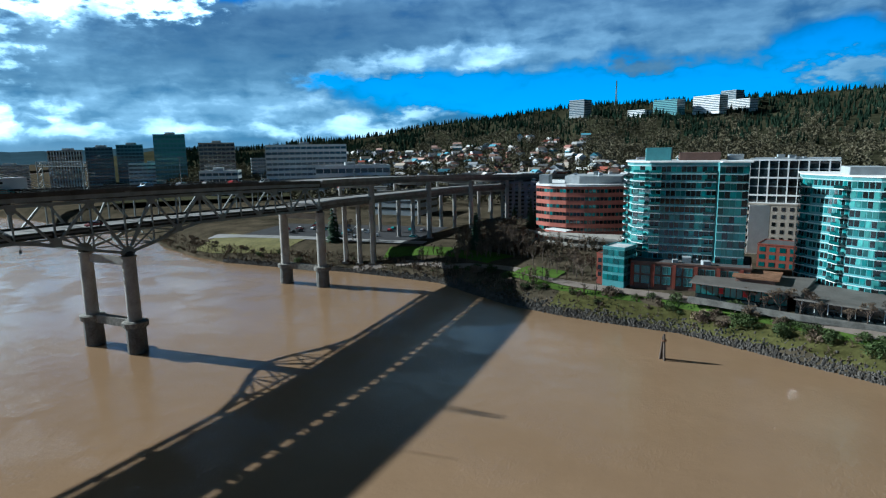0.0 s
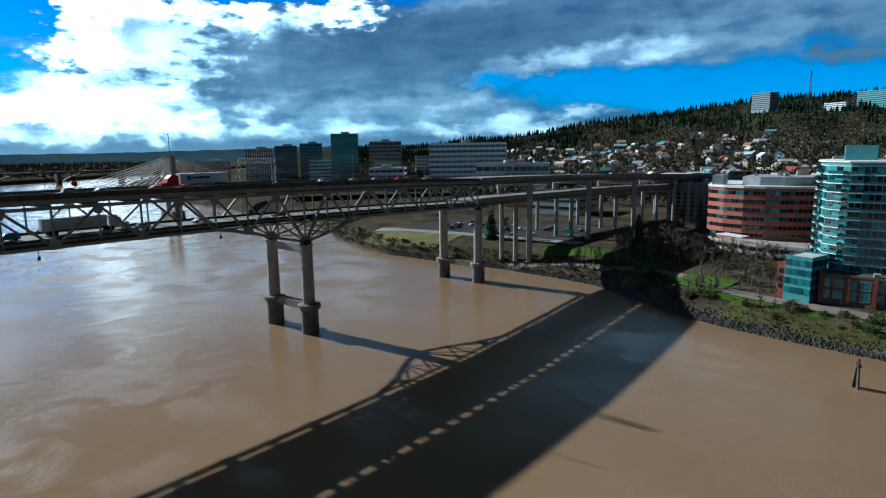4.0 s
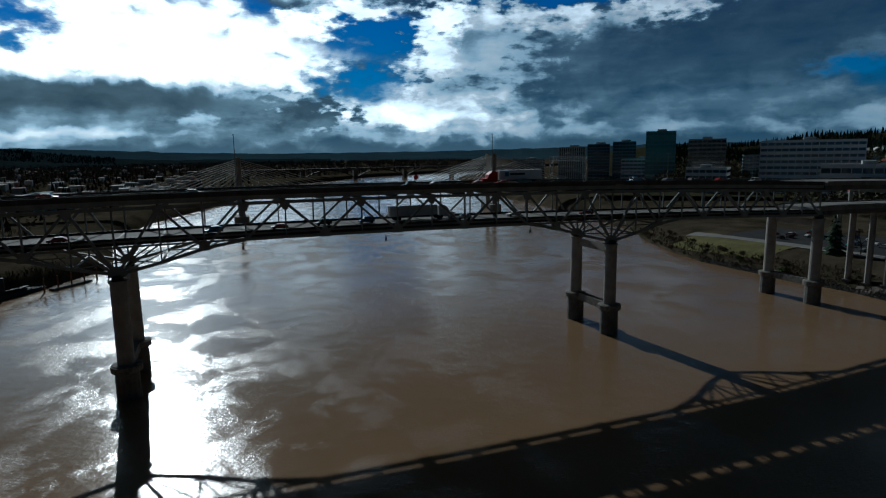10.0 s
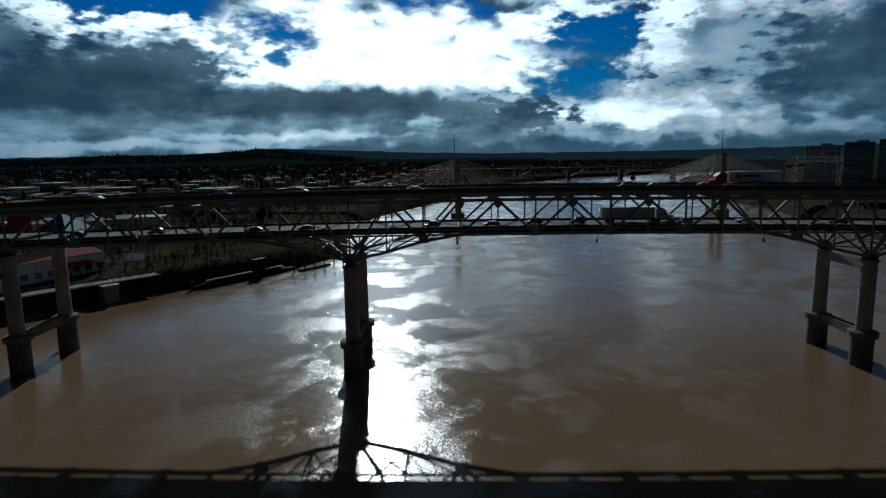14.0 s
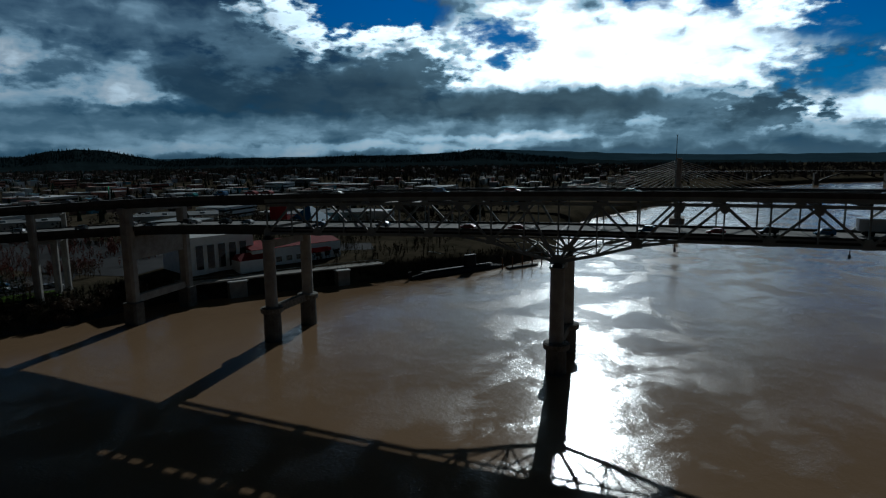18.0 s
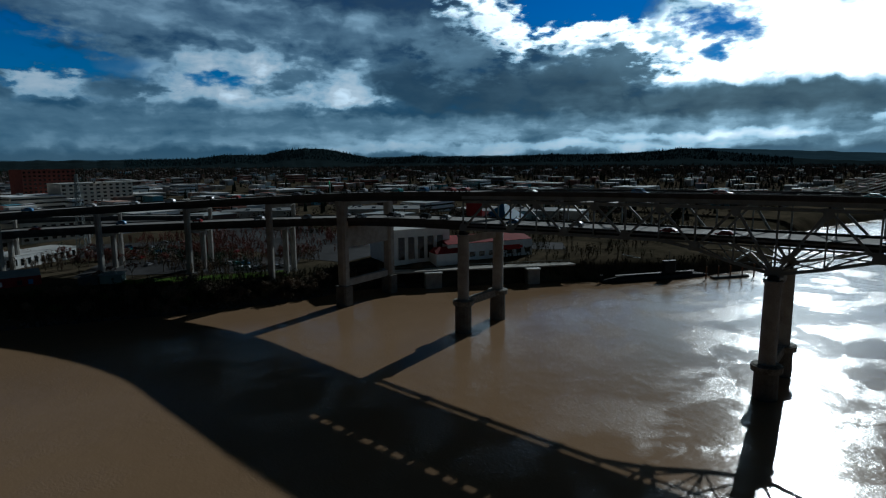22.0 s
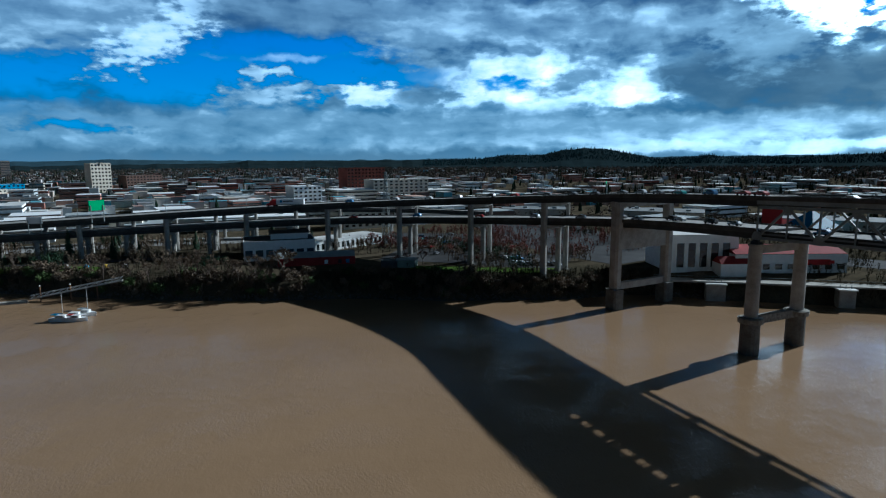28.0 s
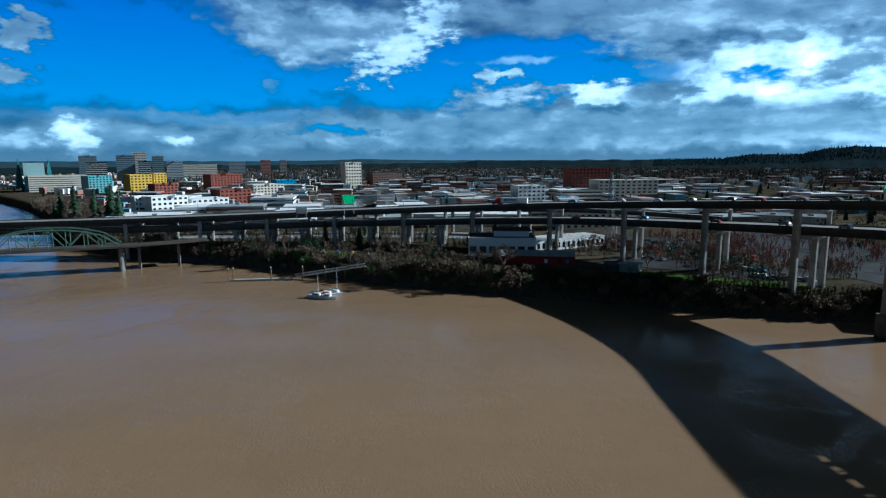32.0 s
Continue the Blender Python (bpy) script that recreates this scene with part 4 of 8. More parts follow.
# west side: riverward edge line, upper and lower parapet heights
WEST_LINE = [(203.5, 174.4, 45.2, 35.8), (222, 174.0, 45.0, 35.9), (239, 171, 44.7, 35.8), (262, 168, 44.2, 35.6), (286, 166, 43.4, 35.2), (313, 162.5, 42.5, 35.0), (341, 158, 41.4, 34.6), (390, 147, 39.4, 33.4), (450, 132, 37, 32), (540, 110, 33, 29), (680, 80, 28, 25)]
# edges and girders in lighter tones, for the stronger light on this side
viaduct([(p[0], p[1], p[2]) for p in WEST_LINE], 0.0, 22.5, "upper concrete road deck running on over the west bank", material=CONCRETE_DARK, edge=LIT_EDGE)
viaduct([(p[0], p[1], p[3]) for p in WEST_LINE], 2.0, 20.5, "lower concrete road deck beneath the upper road on the west bank", material=CONCRETE_DARK, edge=LIT_EDGE)
for x, yn, ym, yf, zu, zl in ((239, 151.0, 158, 166, 44.7, 35.8), (288, 145.5, 155, 164, 43.3, 35.2), (330, 138.5, 149, 158, 41.9, 34.7), (372, 130.5, 141, 150, 40.0, 33.8), (414, 121, 132, 141, 38.4, 32.7)):
    round_column(x, yn, land_height(x, yn) - 0.5, zu - 3.3, 1.5, "tall pale concrete column reaching the upper road on the west bank")
    for y in (ym, yf):
        round_column(x - 1, y, land_height(x, y) - 0.5, zl - 3.2, 1.2, "shorter concrete column under the lower road on the west bank")
    round_column(x, yf + 2.5, zl - 1.2, zu - 3.3, 0.9, "short concrete column between the two road decks")
    bent((x, yn - 0.8), (x, yf + 5), zu - 3.2)
    bent((x, yn + 1.5), (x, yf + 4), zl - 3.2)
# side ramps behind
RAMP = [(236, 196, 33.5), (300, 190, 31.5), (370, 175, 28.5), (450, 150, 25), (540, 120, 21), (640, 90, 18)]
viaduct(RAMP, 0, 9, "narrow concrete ramp behind the main roads on the west bank", 1.3)
for x, y, z in ((262, 192, 33), (300, 187, 31.5), (336, 180, 30), (372, 171, 28.5), (410, 160, 26.8)):
    round_column(x, y - 3, land_height(x, y) - 0.5, z - 2.8, 1.1, "slender concrete column under a narrow ramp")
RAMP_E = [(-330, 190, 25), (-360, 140, 27), (-382, 90, 27.5), (-396, 40, 26.5), (-404, -20, 24.5), (-408, -80, 22), (-412, -150, 19), (-420, -230, 16)]
viaduct(RAMP_E, 0, 10, "concrete ramp road behind the curved decks on the east bank", 1.3)
for x, y, z in ((-366, 140, 27), (-388, 90, 27.5), (-402, 40, 26.5), (-409, -20, 24.5), (-413, -80, 22), (-417, -150, 19)):
    round_column(x, y, land_height(x, y) - 0.5, z - 2.8, 1.1, "slender concrete column under a ramp road")


def sign_gantry(x, z):
    """A lattice frame over the upper road."""
    g = thing("sign_gantry", "grey steel lattice sign gantry spanning the upper road", "gantry")
    near, far = near_y(x) - 0.6, far_y(x) - 0.4
    for y in (near, far):
        b = Builder()
        for dx in (-0.7, 0.7):
            b.beam((x + dx, y, z - 1), (x + dx, y, z + 7.2), 0.22, 0.22)
        for k in range(5):
            b.beam((x - 0.7, y, z - 0.8 + k * 1.6), (x + 0.7, y, z + 0.8 + k * 1.6), 0.12, 0.12)
        part("post", b, STEEL, g)
    b = Builder()
    for dz in (5.9, 7.1):
        for dx in (-0.6, 0.6):
            b.beam((x + dx, near, z + dz), (x + dx, far, z + dz), 0.2, 0.2)
    for k in range(12):
        y = near + k * (far - near) / 12
        b.beam((x - 0.6, y, z + 5.9), (x - 0.6, y + (far - near) / 12, z + 7.1), 0.12, 0.12).beam((x + 0.6, y, z + 7.1), (x + 0.6, y + (far - near) / 12, z + 5.9), 0.12, 0.12)
    part("span", b, STEEL, g)


sign_gantry(102.5, crown(102.5))


def mast(x, y, z, h, label, r=0.12, arm=2.0):
    m = thing("lamp_mast", label, "street lamp", "lamp masts along the roads")
    part("pole", Builder().cyl(x, y, z, z + h, r, r * 0.5, 8), STEEL, m)
    part("head", Builder().beam((x - arm / 2, y, z + h), (x + arm / 2, y, z + h), 0.25, 0.18), STEEL, m)


mast(4.5, far_y(4.5) - 2.2, crown(4.5) - 0.2, 14.0, "tall slim pole standing on the far edge of the upper road", 0.16, 0.5)
mast(80.5, near_y(80.5) + 17.2, crown(80.5) - 0.2, 14.3, "tall slim pole standing on the far edge of the upper road", 0.16, 0.5)
for k in (4, 5, 6, 7, 8, 9, 10, 11):
    p = EAST_LINE[k]
    mast(p[0] + 2, p[1] + 0.6, p[2] - 0.2, 9.5, "slim street lamp on the parapet of the curved road")
for x in (150, 190, 250, 320):
    mast(x, 172.5 if x < 203 else lerp_table([(203, 174), (341, 158)], x) - 1.2, (crown(x) if x < 203 else lerp_table([(203, 45.2), (341, 41.4)], x)) - 0.3, 9.0, "slim street lamp beside the upper road")

# ---- buildings ----
def face_points(a, b2, z, along_, out):
    """A point on the wall from a to b2, at a share along it and a step outwards."""
    d = Vector((b2[0] - a[0], b2[1] - a[1], 0))
    n = Vector((d.y, -d.x, 0)).normalized()
    p = Vector((a[0], a[1], z)) + d * along_ + n * out
    return p, math.degrees(math.atan2(d.y, d.x))


def add_windows(parent, a, b2, z0, z1, floors, bays, glass_, share=(0.62, 0.58), frame_=None, name="window"):
    """Panes on the wall from a to b2 (outside on the right of that way), one object each, sharing one mesh."""
    length = math.hypot(b2[0] - a[0], b2[1] - a[1])
    fh, bw = (z1 - z0) / floors, length / bays
    w, h = bw * share[0], fh * share[1]
    kinds = glass_ if isinstance(glass_, list) else [glass_]
    mes = [Builder().box((0, 0, 0), (w, 0.16, h)).mesh("pane", g_) for g_ in kinds]
    rnd = random.Random(int(a[0] * 13 + b2[1] * 7 + floors))
    fm = None
    if frame_:
        fm = Builder().box((0, 0, h / 2 + 0.07), (w + 0.28, 0.3, 0.14)).box((0, 0, -h / 2 - 0.07), (w + 0.28, 0.36, 0.14)).box((w / 2 + 0.07, 0, 0), (0.14, 0.3, h)).box((-w / 2 - 0.07, 0, 0), (0.14, 0.3, h)).box((0, 0, 0), (0.1, 0.26, h)).mesh("frame", frame_)
    for f in range(floors):
        for k in range(bays):
            p, turn = face_points(a, b2, z0 + (f + 0.52) * fh, (k + 0.5) / bays, 0.02)
            ob = new(name, rnd.choice(mes))
            ob.parent = parent
            ob.matrix_basis = pose(*p, 0, 0, turn)
            if fm:
                fo = new("frame", fm)
                fo.parent = ob


def add_bands(parent, ring, z0, z1, floors, glass_, share=0.5, out=0.06):
    """A ribbon of glass round the walls on each floor."""
    n = len(ring)
    mx, my = sum(p[0] for p in ring) / n, sum(p[1] for p in ring) / n
    fh = (z1 - z0) / floors
    r = [(x + (x - mx) * out * 2 / max(1, math.hypot(x - mx, y - my)), y + (y - my) * out * 2 / max(1, math.hypot(x - mx, y - my))) for x, y in ring]
    for f in range(floors):
        z = z0 + f * fh + fh * (0.5 - share / 2)
        part("window_band", Builder().prism(r, z, z + fh * share), glass_, parent)


def rect(a, b2, depth):
    """The plan of a block: front corners a (left as seen from the river) and b2, and its depth."""
    d = Vector((b2[0] - a[0], b2[1] - a[1], 0)).normalized()
    n = Vector((-d.y, d.x, 0)) * depth
    return [(a[0], a[1]), (b2[0], b2[1]), (b2[0] + n.x, b2[1] + n.y), (a[0] + n.x, a[1] + n.y)]


def block(name, label, ring, z0, z1, wall, roof=ROOF_DARK, parapet=0.7, category="building", group=""):
    b = thing(name, label, category, group)
    part("wall", Builder().prism(ring, z0 - 3, z1), wall, b)
    n = len(ring)
    mx, my = sum(p[0] for p in ring) / n, sum(p[1] for p in ring) / n
    inner = [(mx + (x - mx) * 0.985, my + (y - my) * 0.985) for x, y in ring]
    part("roof", Builder().prism(inner, z1, z1 + 0.25), roof, b)
    if parapet:
        pb = Builder()
        for i in range(n):
            p, q = ring[i], ring[(i + 1) % n]
            pb.beam((p[0], p[1], z1 + parapet / 2), (q[0], q[1], z1 + parapet / 2), 0.3, parapet)
        part("parapet", pb, wall, b)
    return b


def floor_slabs(b, ring, z0, z1, floors, material, out=0.35, t=0.35):
    n = len(ring)
    mx, my = sum(p[0] for p in ring) / n, sum(p[1] for p in ring) / n
    r = [(x + (x - mx) * out / max(1, math.hypot(x - mx, y - my)), y + (y - my) * out / max(1, math.hypot(x - mx, y - my))) for x, y in ring]
    for f in range(1, floors + 1):
        z = z0 + (z1 - z0) * f / floors
        part("floor_band", Builder().prism(r, z - t, z), material, b)


def rooftop(b, x, y, z, seed, n=4, spread=8, material=GREY):
    rnd = random.Random(seed)
    for _ in range(n):
        s = rnd.uniform(1.2, 3.2)
        part("roof_unit", Builder().box((x + rnd.uniform(-spread, spread), y + rnd.uniform(-spread, spread), z + s * 0.3), (s * 1.3, s, s * 0.7), rnd.uniform(0, 20)), material, b)


def balcony(parent, p, turn, w, d):
    """A slab with a glass rail, outwards along local -y."""
    m = pose(*p, 0, 0, turn)
    for name, bd, ma in (("balcony", Builder().box((0, -d / 2, 0), (w, d, 0.22)), WHITE), ):
        slab = part(name, bd, ma, parent)
        slab.matrix_basis = m
    rb = Builder().box((0, -d, 0.62), (w, 0.06, 0.95)).box((-w / 2, -d / 2, 0.62), (0.06, d, 0.95)).box((w / 2, -d / 2, 0.62), (0.06, d, 0.95))
    part("rail", rb, TEAL_GLASS, slab)

# ---- the west bank ----
G = 9.3
SLAB = mat("pale teal slab edge", (0.50, 0.64, 0.64), 0.6, var=0.15)


def glass_tower(name, label, ring, z0, z1, floors, wins, balconies, penthouse):
    b = block(name, label, ring, z0, z1, TEAL_FRAME, ROOF, 0.9, "apartment tower")
    for a, c, bays, gl, share in wins:
        add_windows(b, a, c, z0, z1, floors, bays, gl, share)
    floor_slabs(b, ring, z0, z1 - 0.1, floors, SLAB, 0.2, 0.26)
    fh = (z1 - z0) / floors
    for a, c, where, w, d in balconies:
        for f in range(1, floors):
            p, turn = face_points(a, c, z0 + f * fh, where, 0.0)
            balcony(b, p, turn, w, d)
    mx, my = sum(p[0] for p in ring) / len(ring), sum(p[1] for p in ring) / len(ring)
    part("roof_edge", Builder().prism([(mx + (x - mx) * 1.05, my + (y - my) * 1.05) for x, y in ring], z1 + 0.9, z1 + 1.3), WHITE, b)
    for c, s, ma in penthouse:
        part("penthouse", Builder().box(c, s, 3, 0.2), ma, b)
    return b


# plans run clockwise as seen from above, outside on the right hand of each edge
RA = [(252, 35), (236, 34.5), (227, 31), (222.5, 24.5), (222.5, 3.2), (220.2, 2.6), (220.2, -6.2), (252, -7)]
DUSK, MIX, BRIGHT = [DARK_GLASS, DARK_GLASS, TEAL_GLASS], [DARK_GLASS, TEAL_GLASS, PALE_GLASS], [TEAL_GLASS, PALE_GLASS, DARK_GLASS, PALE_GLASS]
glass_tower("glass_tower", "fourteen-storey teal glass apartment tower with balconies by the river", RA[::-1], 17.2, 50.6, 12, [
    (RA[0], RA[1], 5, MIX, (0.82, 0.66)), (RA[1], RA[2], 4, MIX, (0.82, 0.68)), (RA[2], RA[3], 3, MIX, (0.84, 0.7)), (RA[3], RA[4], 13, DUSK, (0.84, 0.66)), (RA[5], RA[6], 5, [TEAL_GLASS, DARK_GLASS, TEAL_GLASS], (0.93, 0.84)), (RA[6], RA[7], 7, DUSK, (0.7, 0.6))],
    [(RA[0], RA[1], 0.8, 3.0, 1.3), (RA[1], RA[2], 0.2, 3.2, 1.4), (RA[2], RA[3], 0.5, 5.4, 1.7), (RA[3], RA[4], 0.9, 3.4, 1.6), (RA[3], RA[4], 0.08, 3.6, 1.3)],
    [((240, 24, 54.0), (9, 9, 5.2), TEAL_FRAME), ((242, 10, 53.0), (12, 14, 3.4), BRICK_DARK), ((243, -2, 52.6), (8, 5, 2.6), GREY)])
RB = [(246, -23), (230, -22.4), (225.5, -25), (219, -31), (214, -33.5), (209.5, -40), (205, -62), (240, -66)]
glass_tower("glass_tower", "bright teal glass apartment tower with stacked white balconies", RB[::-1], 12.0, 46.4, 12, [
    (RB[1], RB[2], 4, MIX, (0.78, 0.6)), (RB[2], RB[3], 6, DUSK, (0.74, 0.58)), (RB[3], RB[4], 3, MIX, (0.75, 0.66)), (RB[4], RB[5], 5, MIX, (0.8, 0.66)), (RB[5], RB[6], 11, BRIGHT, (0.84, 0.68)), (RB[0], RB[1], 6, DUSK, (0.7, 0.62))],
    [(RB[1], RB[2], 0.5, 3.0, 1.4), (RB[3], RB[4], 0.5, 4.6, 1.9), (RB[5], RB[6], 0.12, 4.0, 1.7), (RB[5], RB[6], 0.78, 4.0, 1.7)],
    [((225, -38, 48.6), (12, 10, 3.0), GREY), ((224, -55, 49.0), (14, 12, 3.6), WHITE)])


def podium():
    ring = [(214.5, 29.3), (213.2, -8.5), (236, -9), (238, 30)]
    b = block("brick_podium", "low brick and teal glass base of the apartment tower", ring, G, 17.2, BRICK_DARK, ROOF_DARK, 0.6)
    add_windows(b, ring[0], ring[1], G + 0.3, 16.6, 2, 11, TEAL_GLASS, (0.72, 0.7), TEAL_FRAME)
    for k in range(6):
        p, turn = face_points(ring[0], ring[1], 13.0, k / 5.5 + 0.02, 0.25)
        part("brick_pilaster", Builder().box(p, (1.1, 0.7, 8.0), turn), BRICK, b)
    rooftop(b, 220, 10, 17.4, 3, 4, 5)
    ring = rect((214.8, 39.0), (212.6, 31.2), 10)
    b = block("glass_corner_house", "small cube-shaped teal glass house with a brick side", ring, G, 21.8, TEAL_FRAME, ROOF, 0.6)
    for i, n in ((0, 4), (3, 4), (1, 4)):
        a, c = ring[i], ring[(i + 1) % 4]
        add_windows(b, a, c, G + 0.4, 21.6, 4, n, TEAL_GLASS, (0.88, 0.66))
    b = block("brick_wing", "narrow red brick wing beside the glass corner house", rect((217, 41.6), (216.4, 39.2), 8), G, 19, BRICK, ROOF_DARK, 0.4)
    add_windows(b, (217, 41.6), (216.4, 39.2), G + 1, 18, 3, 1, DARK_GLASS, (0.5, 0.6))


podium()


def red_office():
    arc = [(304.5, 90.5), (299.5, 82), (297.5, 73), (298, 64), (301, 55), (306, 46.5), (311, 42)]
    ring = arc + [(345, 46), (340, 98)]
    b = block("brick_office", "curved red brick office building with dark ribbon windows", ring, G, 37.0, OFFICE_BRICK, ROOF, 0.8, "office building")
    for i in range(len(arc) - 1):
        add_windows(b, arc[i], arc[i + 1], 14.2, 37.4, 6, 5, DUSK, (0.84, 0.44))
    add_windows(b, (340, 98), arc[0], 14.2, 37.4, 6, 12, DUSK, (0.72, 0.42))
    part("cornice", Builder().prism([(x - 0.9, y) for x, y in arc] + ring[7:], 37.8, 38.8), WHITE, b)
    drum = [(306, 76), (304, 68), (305, 58), (309, 48), (335, 50), (333, 78)]
    part("roof_drum", Builder().prism(drum, 38.8, 42.6), GREY, b)
    part("stair_head", Builder().box((306, 86, 40.8), (7, 5, 5.0)), GREY, b)
    rooftop(b, 322, 64, 42.8, 8, 6, 9)
    g = thing("parking_garage", "open concrete parking garage with parapets below the brick office", "garage")
    ring = [(296, 92), (285, 78), (278, 62), (276, 44), (300, 40), (297, 60), (299, 78)]
    for k, z in enumerate((10.6, 14.0)):
        part("parking_deck", Builder().prism(ring, z, z + 0.5), CONCRETE, g)
        for i in range(3):
            p, q = ring[i], ring[i + 1]
            part("parapet", Builder().beam((p[0], p[1], z + 1.0), (q[0], q[1], z + 1.0), 0.25, 1.1), CONCRETE, g)
    for p in ring[:4]:
        part("post", Builder().box((p[0] + 0.6, p[1] - 0.4, 11.8), (0.7, 0.7, 6.4)), CONCRETE, g)
    for i in range(3):
        p, q = Vector(ring[i]), Vector(ring[i + 1])
        for k in (0.25, 0.5, 0.75):
            c = p + (q - p) * k
            part("post", Builder().box((c.x + 0.6, c.y, 11.8), (0.6, 0.6, 6.0)), CONCRETE, g)
    part("canopy", Builder().prism([(284, 80), (278, 68), (283, 66), (289, 77)], 17.6, 18.0), WHITE, g)


red_office()


PAVILION_ROOF = mat("dull brown metal roof", (0.13, 0.122, 0.11), 0.7, var=0.35, scale=0.15, fine=1.5)


def pavilion():
    b = thing("riverside_pavilion", "long low glass pavilion with a thin grey overhanging roof", "restaurant")
    ring = [(206, 7.5), (198, -18), (220, -24), (224, 4)]
    part("wall", Builder().prism(ring, G - 1, 13.4), DARK_GLASS, b)
    part("roof", Builder().prism([(202.5, 9.5), (194.5, -21), (222, -28), (228, 7)], 13.8, 14.3, 0.98), PAVILION_ROOF, b)
    part("upper_roof", Builder().prism([(208, -3), (205, -16), (219, -18), (221, -4)], 15.6, 16.1), RUST, b)
    part("clerestory", Builder().prism([(209, -4), (206, -15), (218, -17), (220, -5)], 14.3, 15.6), BRICK_DARK, b)
    a, c = ring[0], ring[1]
    me = Builder().box((0, 0, 0), (1.5, 0.12, 3.2)).mesh("pane", TEAL_GLASS)
    for k in range(15):
        p, turn = face_points(a, c, 11.6, (k + 0.5) / 15, 0.12)
        ob = new("pane", me)
        ob.parent, ob.matrix_basis = b, pose(*p, 0, 0, turn)
    for k in (4, 8):
        p, turn = face_points(a, c, 11.8, (k + 0.5) / 15, 0.3)
        part("red_banner", Builder().box(p, (1.3, 0.1, 1.8), turn), RED, b)
    wing = [(197, -20), (188, -48), (208, -56), (214, -26)]
    part("wing_wall", Builder().prism(wing, G - 1, 12.6), DARK_GLASS, b)
    part("wing_roof", Builder().prism([(194, -19), (184, -50), (209, -59), (217, -25)], 13.0, 13.45, 0.98), PAVILION_ROOF, b)
    for k in range(9):
        p, turn = face_points(wing[0], wing[1], 11.2, (k + 0.5) / 9, 0.5)
        part("post", Builder().box(p, (0.2, 0.2, 3.6), turn), WHITE, b)
    part("terrace", Builder().prism([(203, 9), (192, -21), (185.5, -50), (184, -49.6), (190.3, -20.6), (201.2, 9.6)], G - 1.5, G + 0.1), CONCRETE_DARK, b)


pavilion()


def west_others():
    r = rect((301, -8.5), (297, -42), 18)
    b = block("grid_front_apartments", "dark glass apartment block with a bold white grid front", r, G, 50.6, GREY, ROOF, 0.6, "apartment building")
    add_windows(b, r[0], r[1], 12, 50.4, 10, 9, DARK_GLASS, (0.9, 0.86))
    for i in range(10):
        p, turn = face_points(r[0], r[1], 31, i / 9, 0.2)
        part("white_fin", Builder().box(p, (0.6 if i % 2 == 0 else 0.3, 0.6, 38), turn), WHITE, b)
    for k in range(0, 11, 2):
        a, c = face_points(r[0], r[1], 12 + k * 3.84, 0, 0.2)[0], face_points(r[0], r[1], 12 + k * 3.84, 1, 0.2)[0]
        part("white_band", Builder().beam(a, c, 0.6, 0.7), WHITE, b)
    add_windows(b, r[3], r[0], 12, 50.4, 10, 5, DARK_GLASS, (0.6, 0.6))
    rooftop(b, 305, -25, 50.8, 4, 5, 7)
    r = rect((291, -7.5), (288.5, -33), 20)
    b = block("beige_apartments", "plain beige stucco apartment block with small windows", r, G, 31.6, TAN, ROOF, 0.6, "apartment building")
    add_windows(b, r[0], r[1], 12, 31.4, 6, 8, DARK_GLASS, (0.42, 0.5))
    add_windows(b, r[3], r[0], 12, 31.4, 6, 6, DARK_GLASS, (0.4, 0.5))
    part("corner_panel", Builder().box((290.0, -13, 21.0), (0.5, 8, 21), 4), WHITE, b)
    r = rect((262, -12), (256, -36), 14)
    b = block("low_brick_houses", "low red brick row behind the pavilion", r, G, 18.5, BRICK, ROOF_DARK, 0.5)
    add_windows(b, r[0], r[1], G, 18.3, 3, 7, TEAL_GLASS, (0.6, 0.6))
    r = rect((376, 136), (383, 112.5), 22)
    b = block("brown_tower_block", "grey brick apartment slab with pale end piers", r, G, 34.6, SLATE, ROOF_DARK, 0.6, "apartment building")
    add_windows(b, r[0], r[1], 11, 34.4, 9, 6, DARK_GLASS, (0.45, 0.5))
    for k in (0.03, 0.14, 0.5, 0.97):
        p, turn = face_points(r[0], r[1], 21.5, k, 0.3)
        part("pale_pier", Builder().box(p, (1.8, 1.0, 27), turn), TAN, b)
    rooftop(b, 386, 124, 34.8, 5, 4, 6)
    b = block("pale_slab_block", "pale concrete slab building behind the elevated road", rect((430, 150), (436, 128), 16), 12, 36, TAN, ROOF, 0.5)
    add_windows(b, (430, 150), (436, 128), 14, 35, 7, 7, DARK_GLASS, (0.5, 0.4))


west_others()


DISTRICT_BLUE = mat("blue-grey cladding", (0.11, 0.22, 0.27), 0.5, var=0.25, spec=0.5)
DISTRICT_TEAL = mat("bright teal cladding", (0.10, 0.33, 0.38), 0.45, var=0.2, spec=0.5)


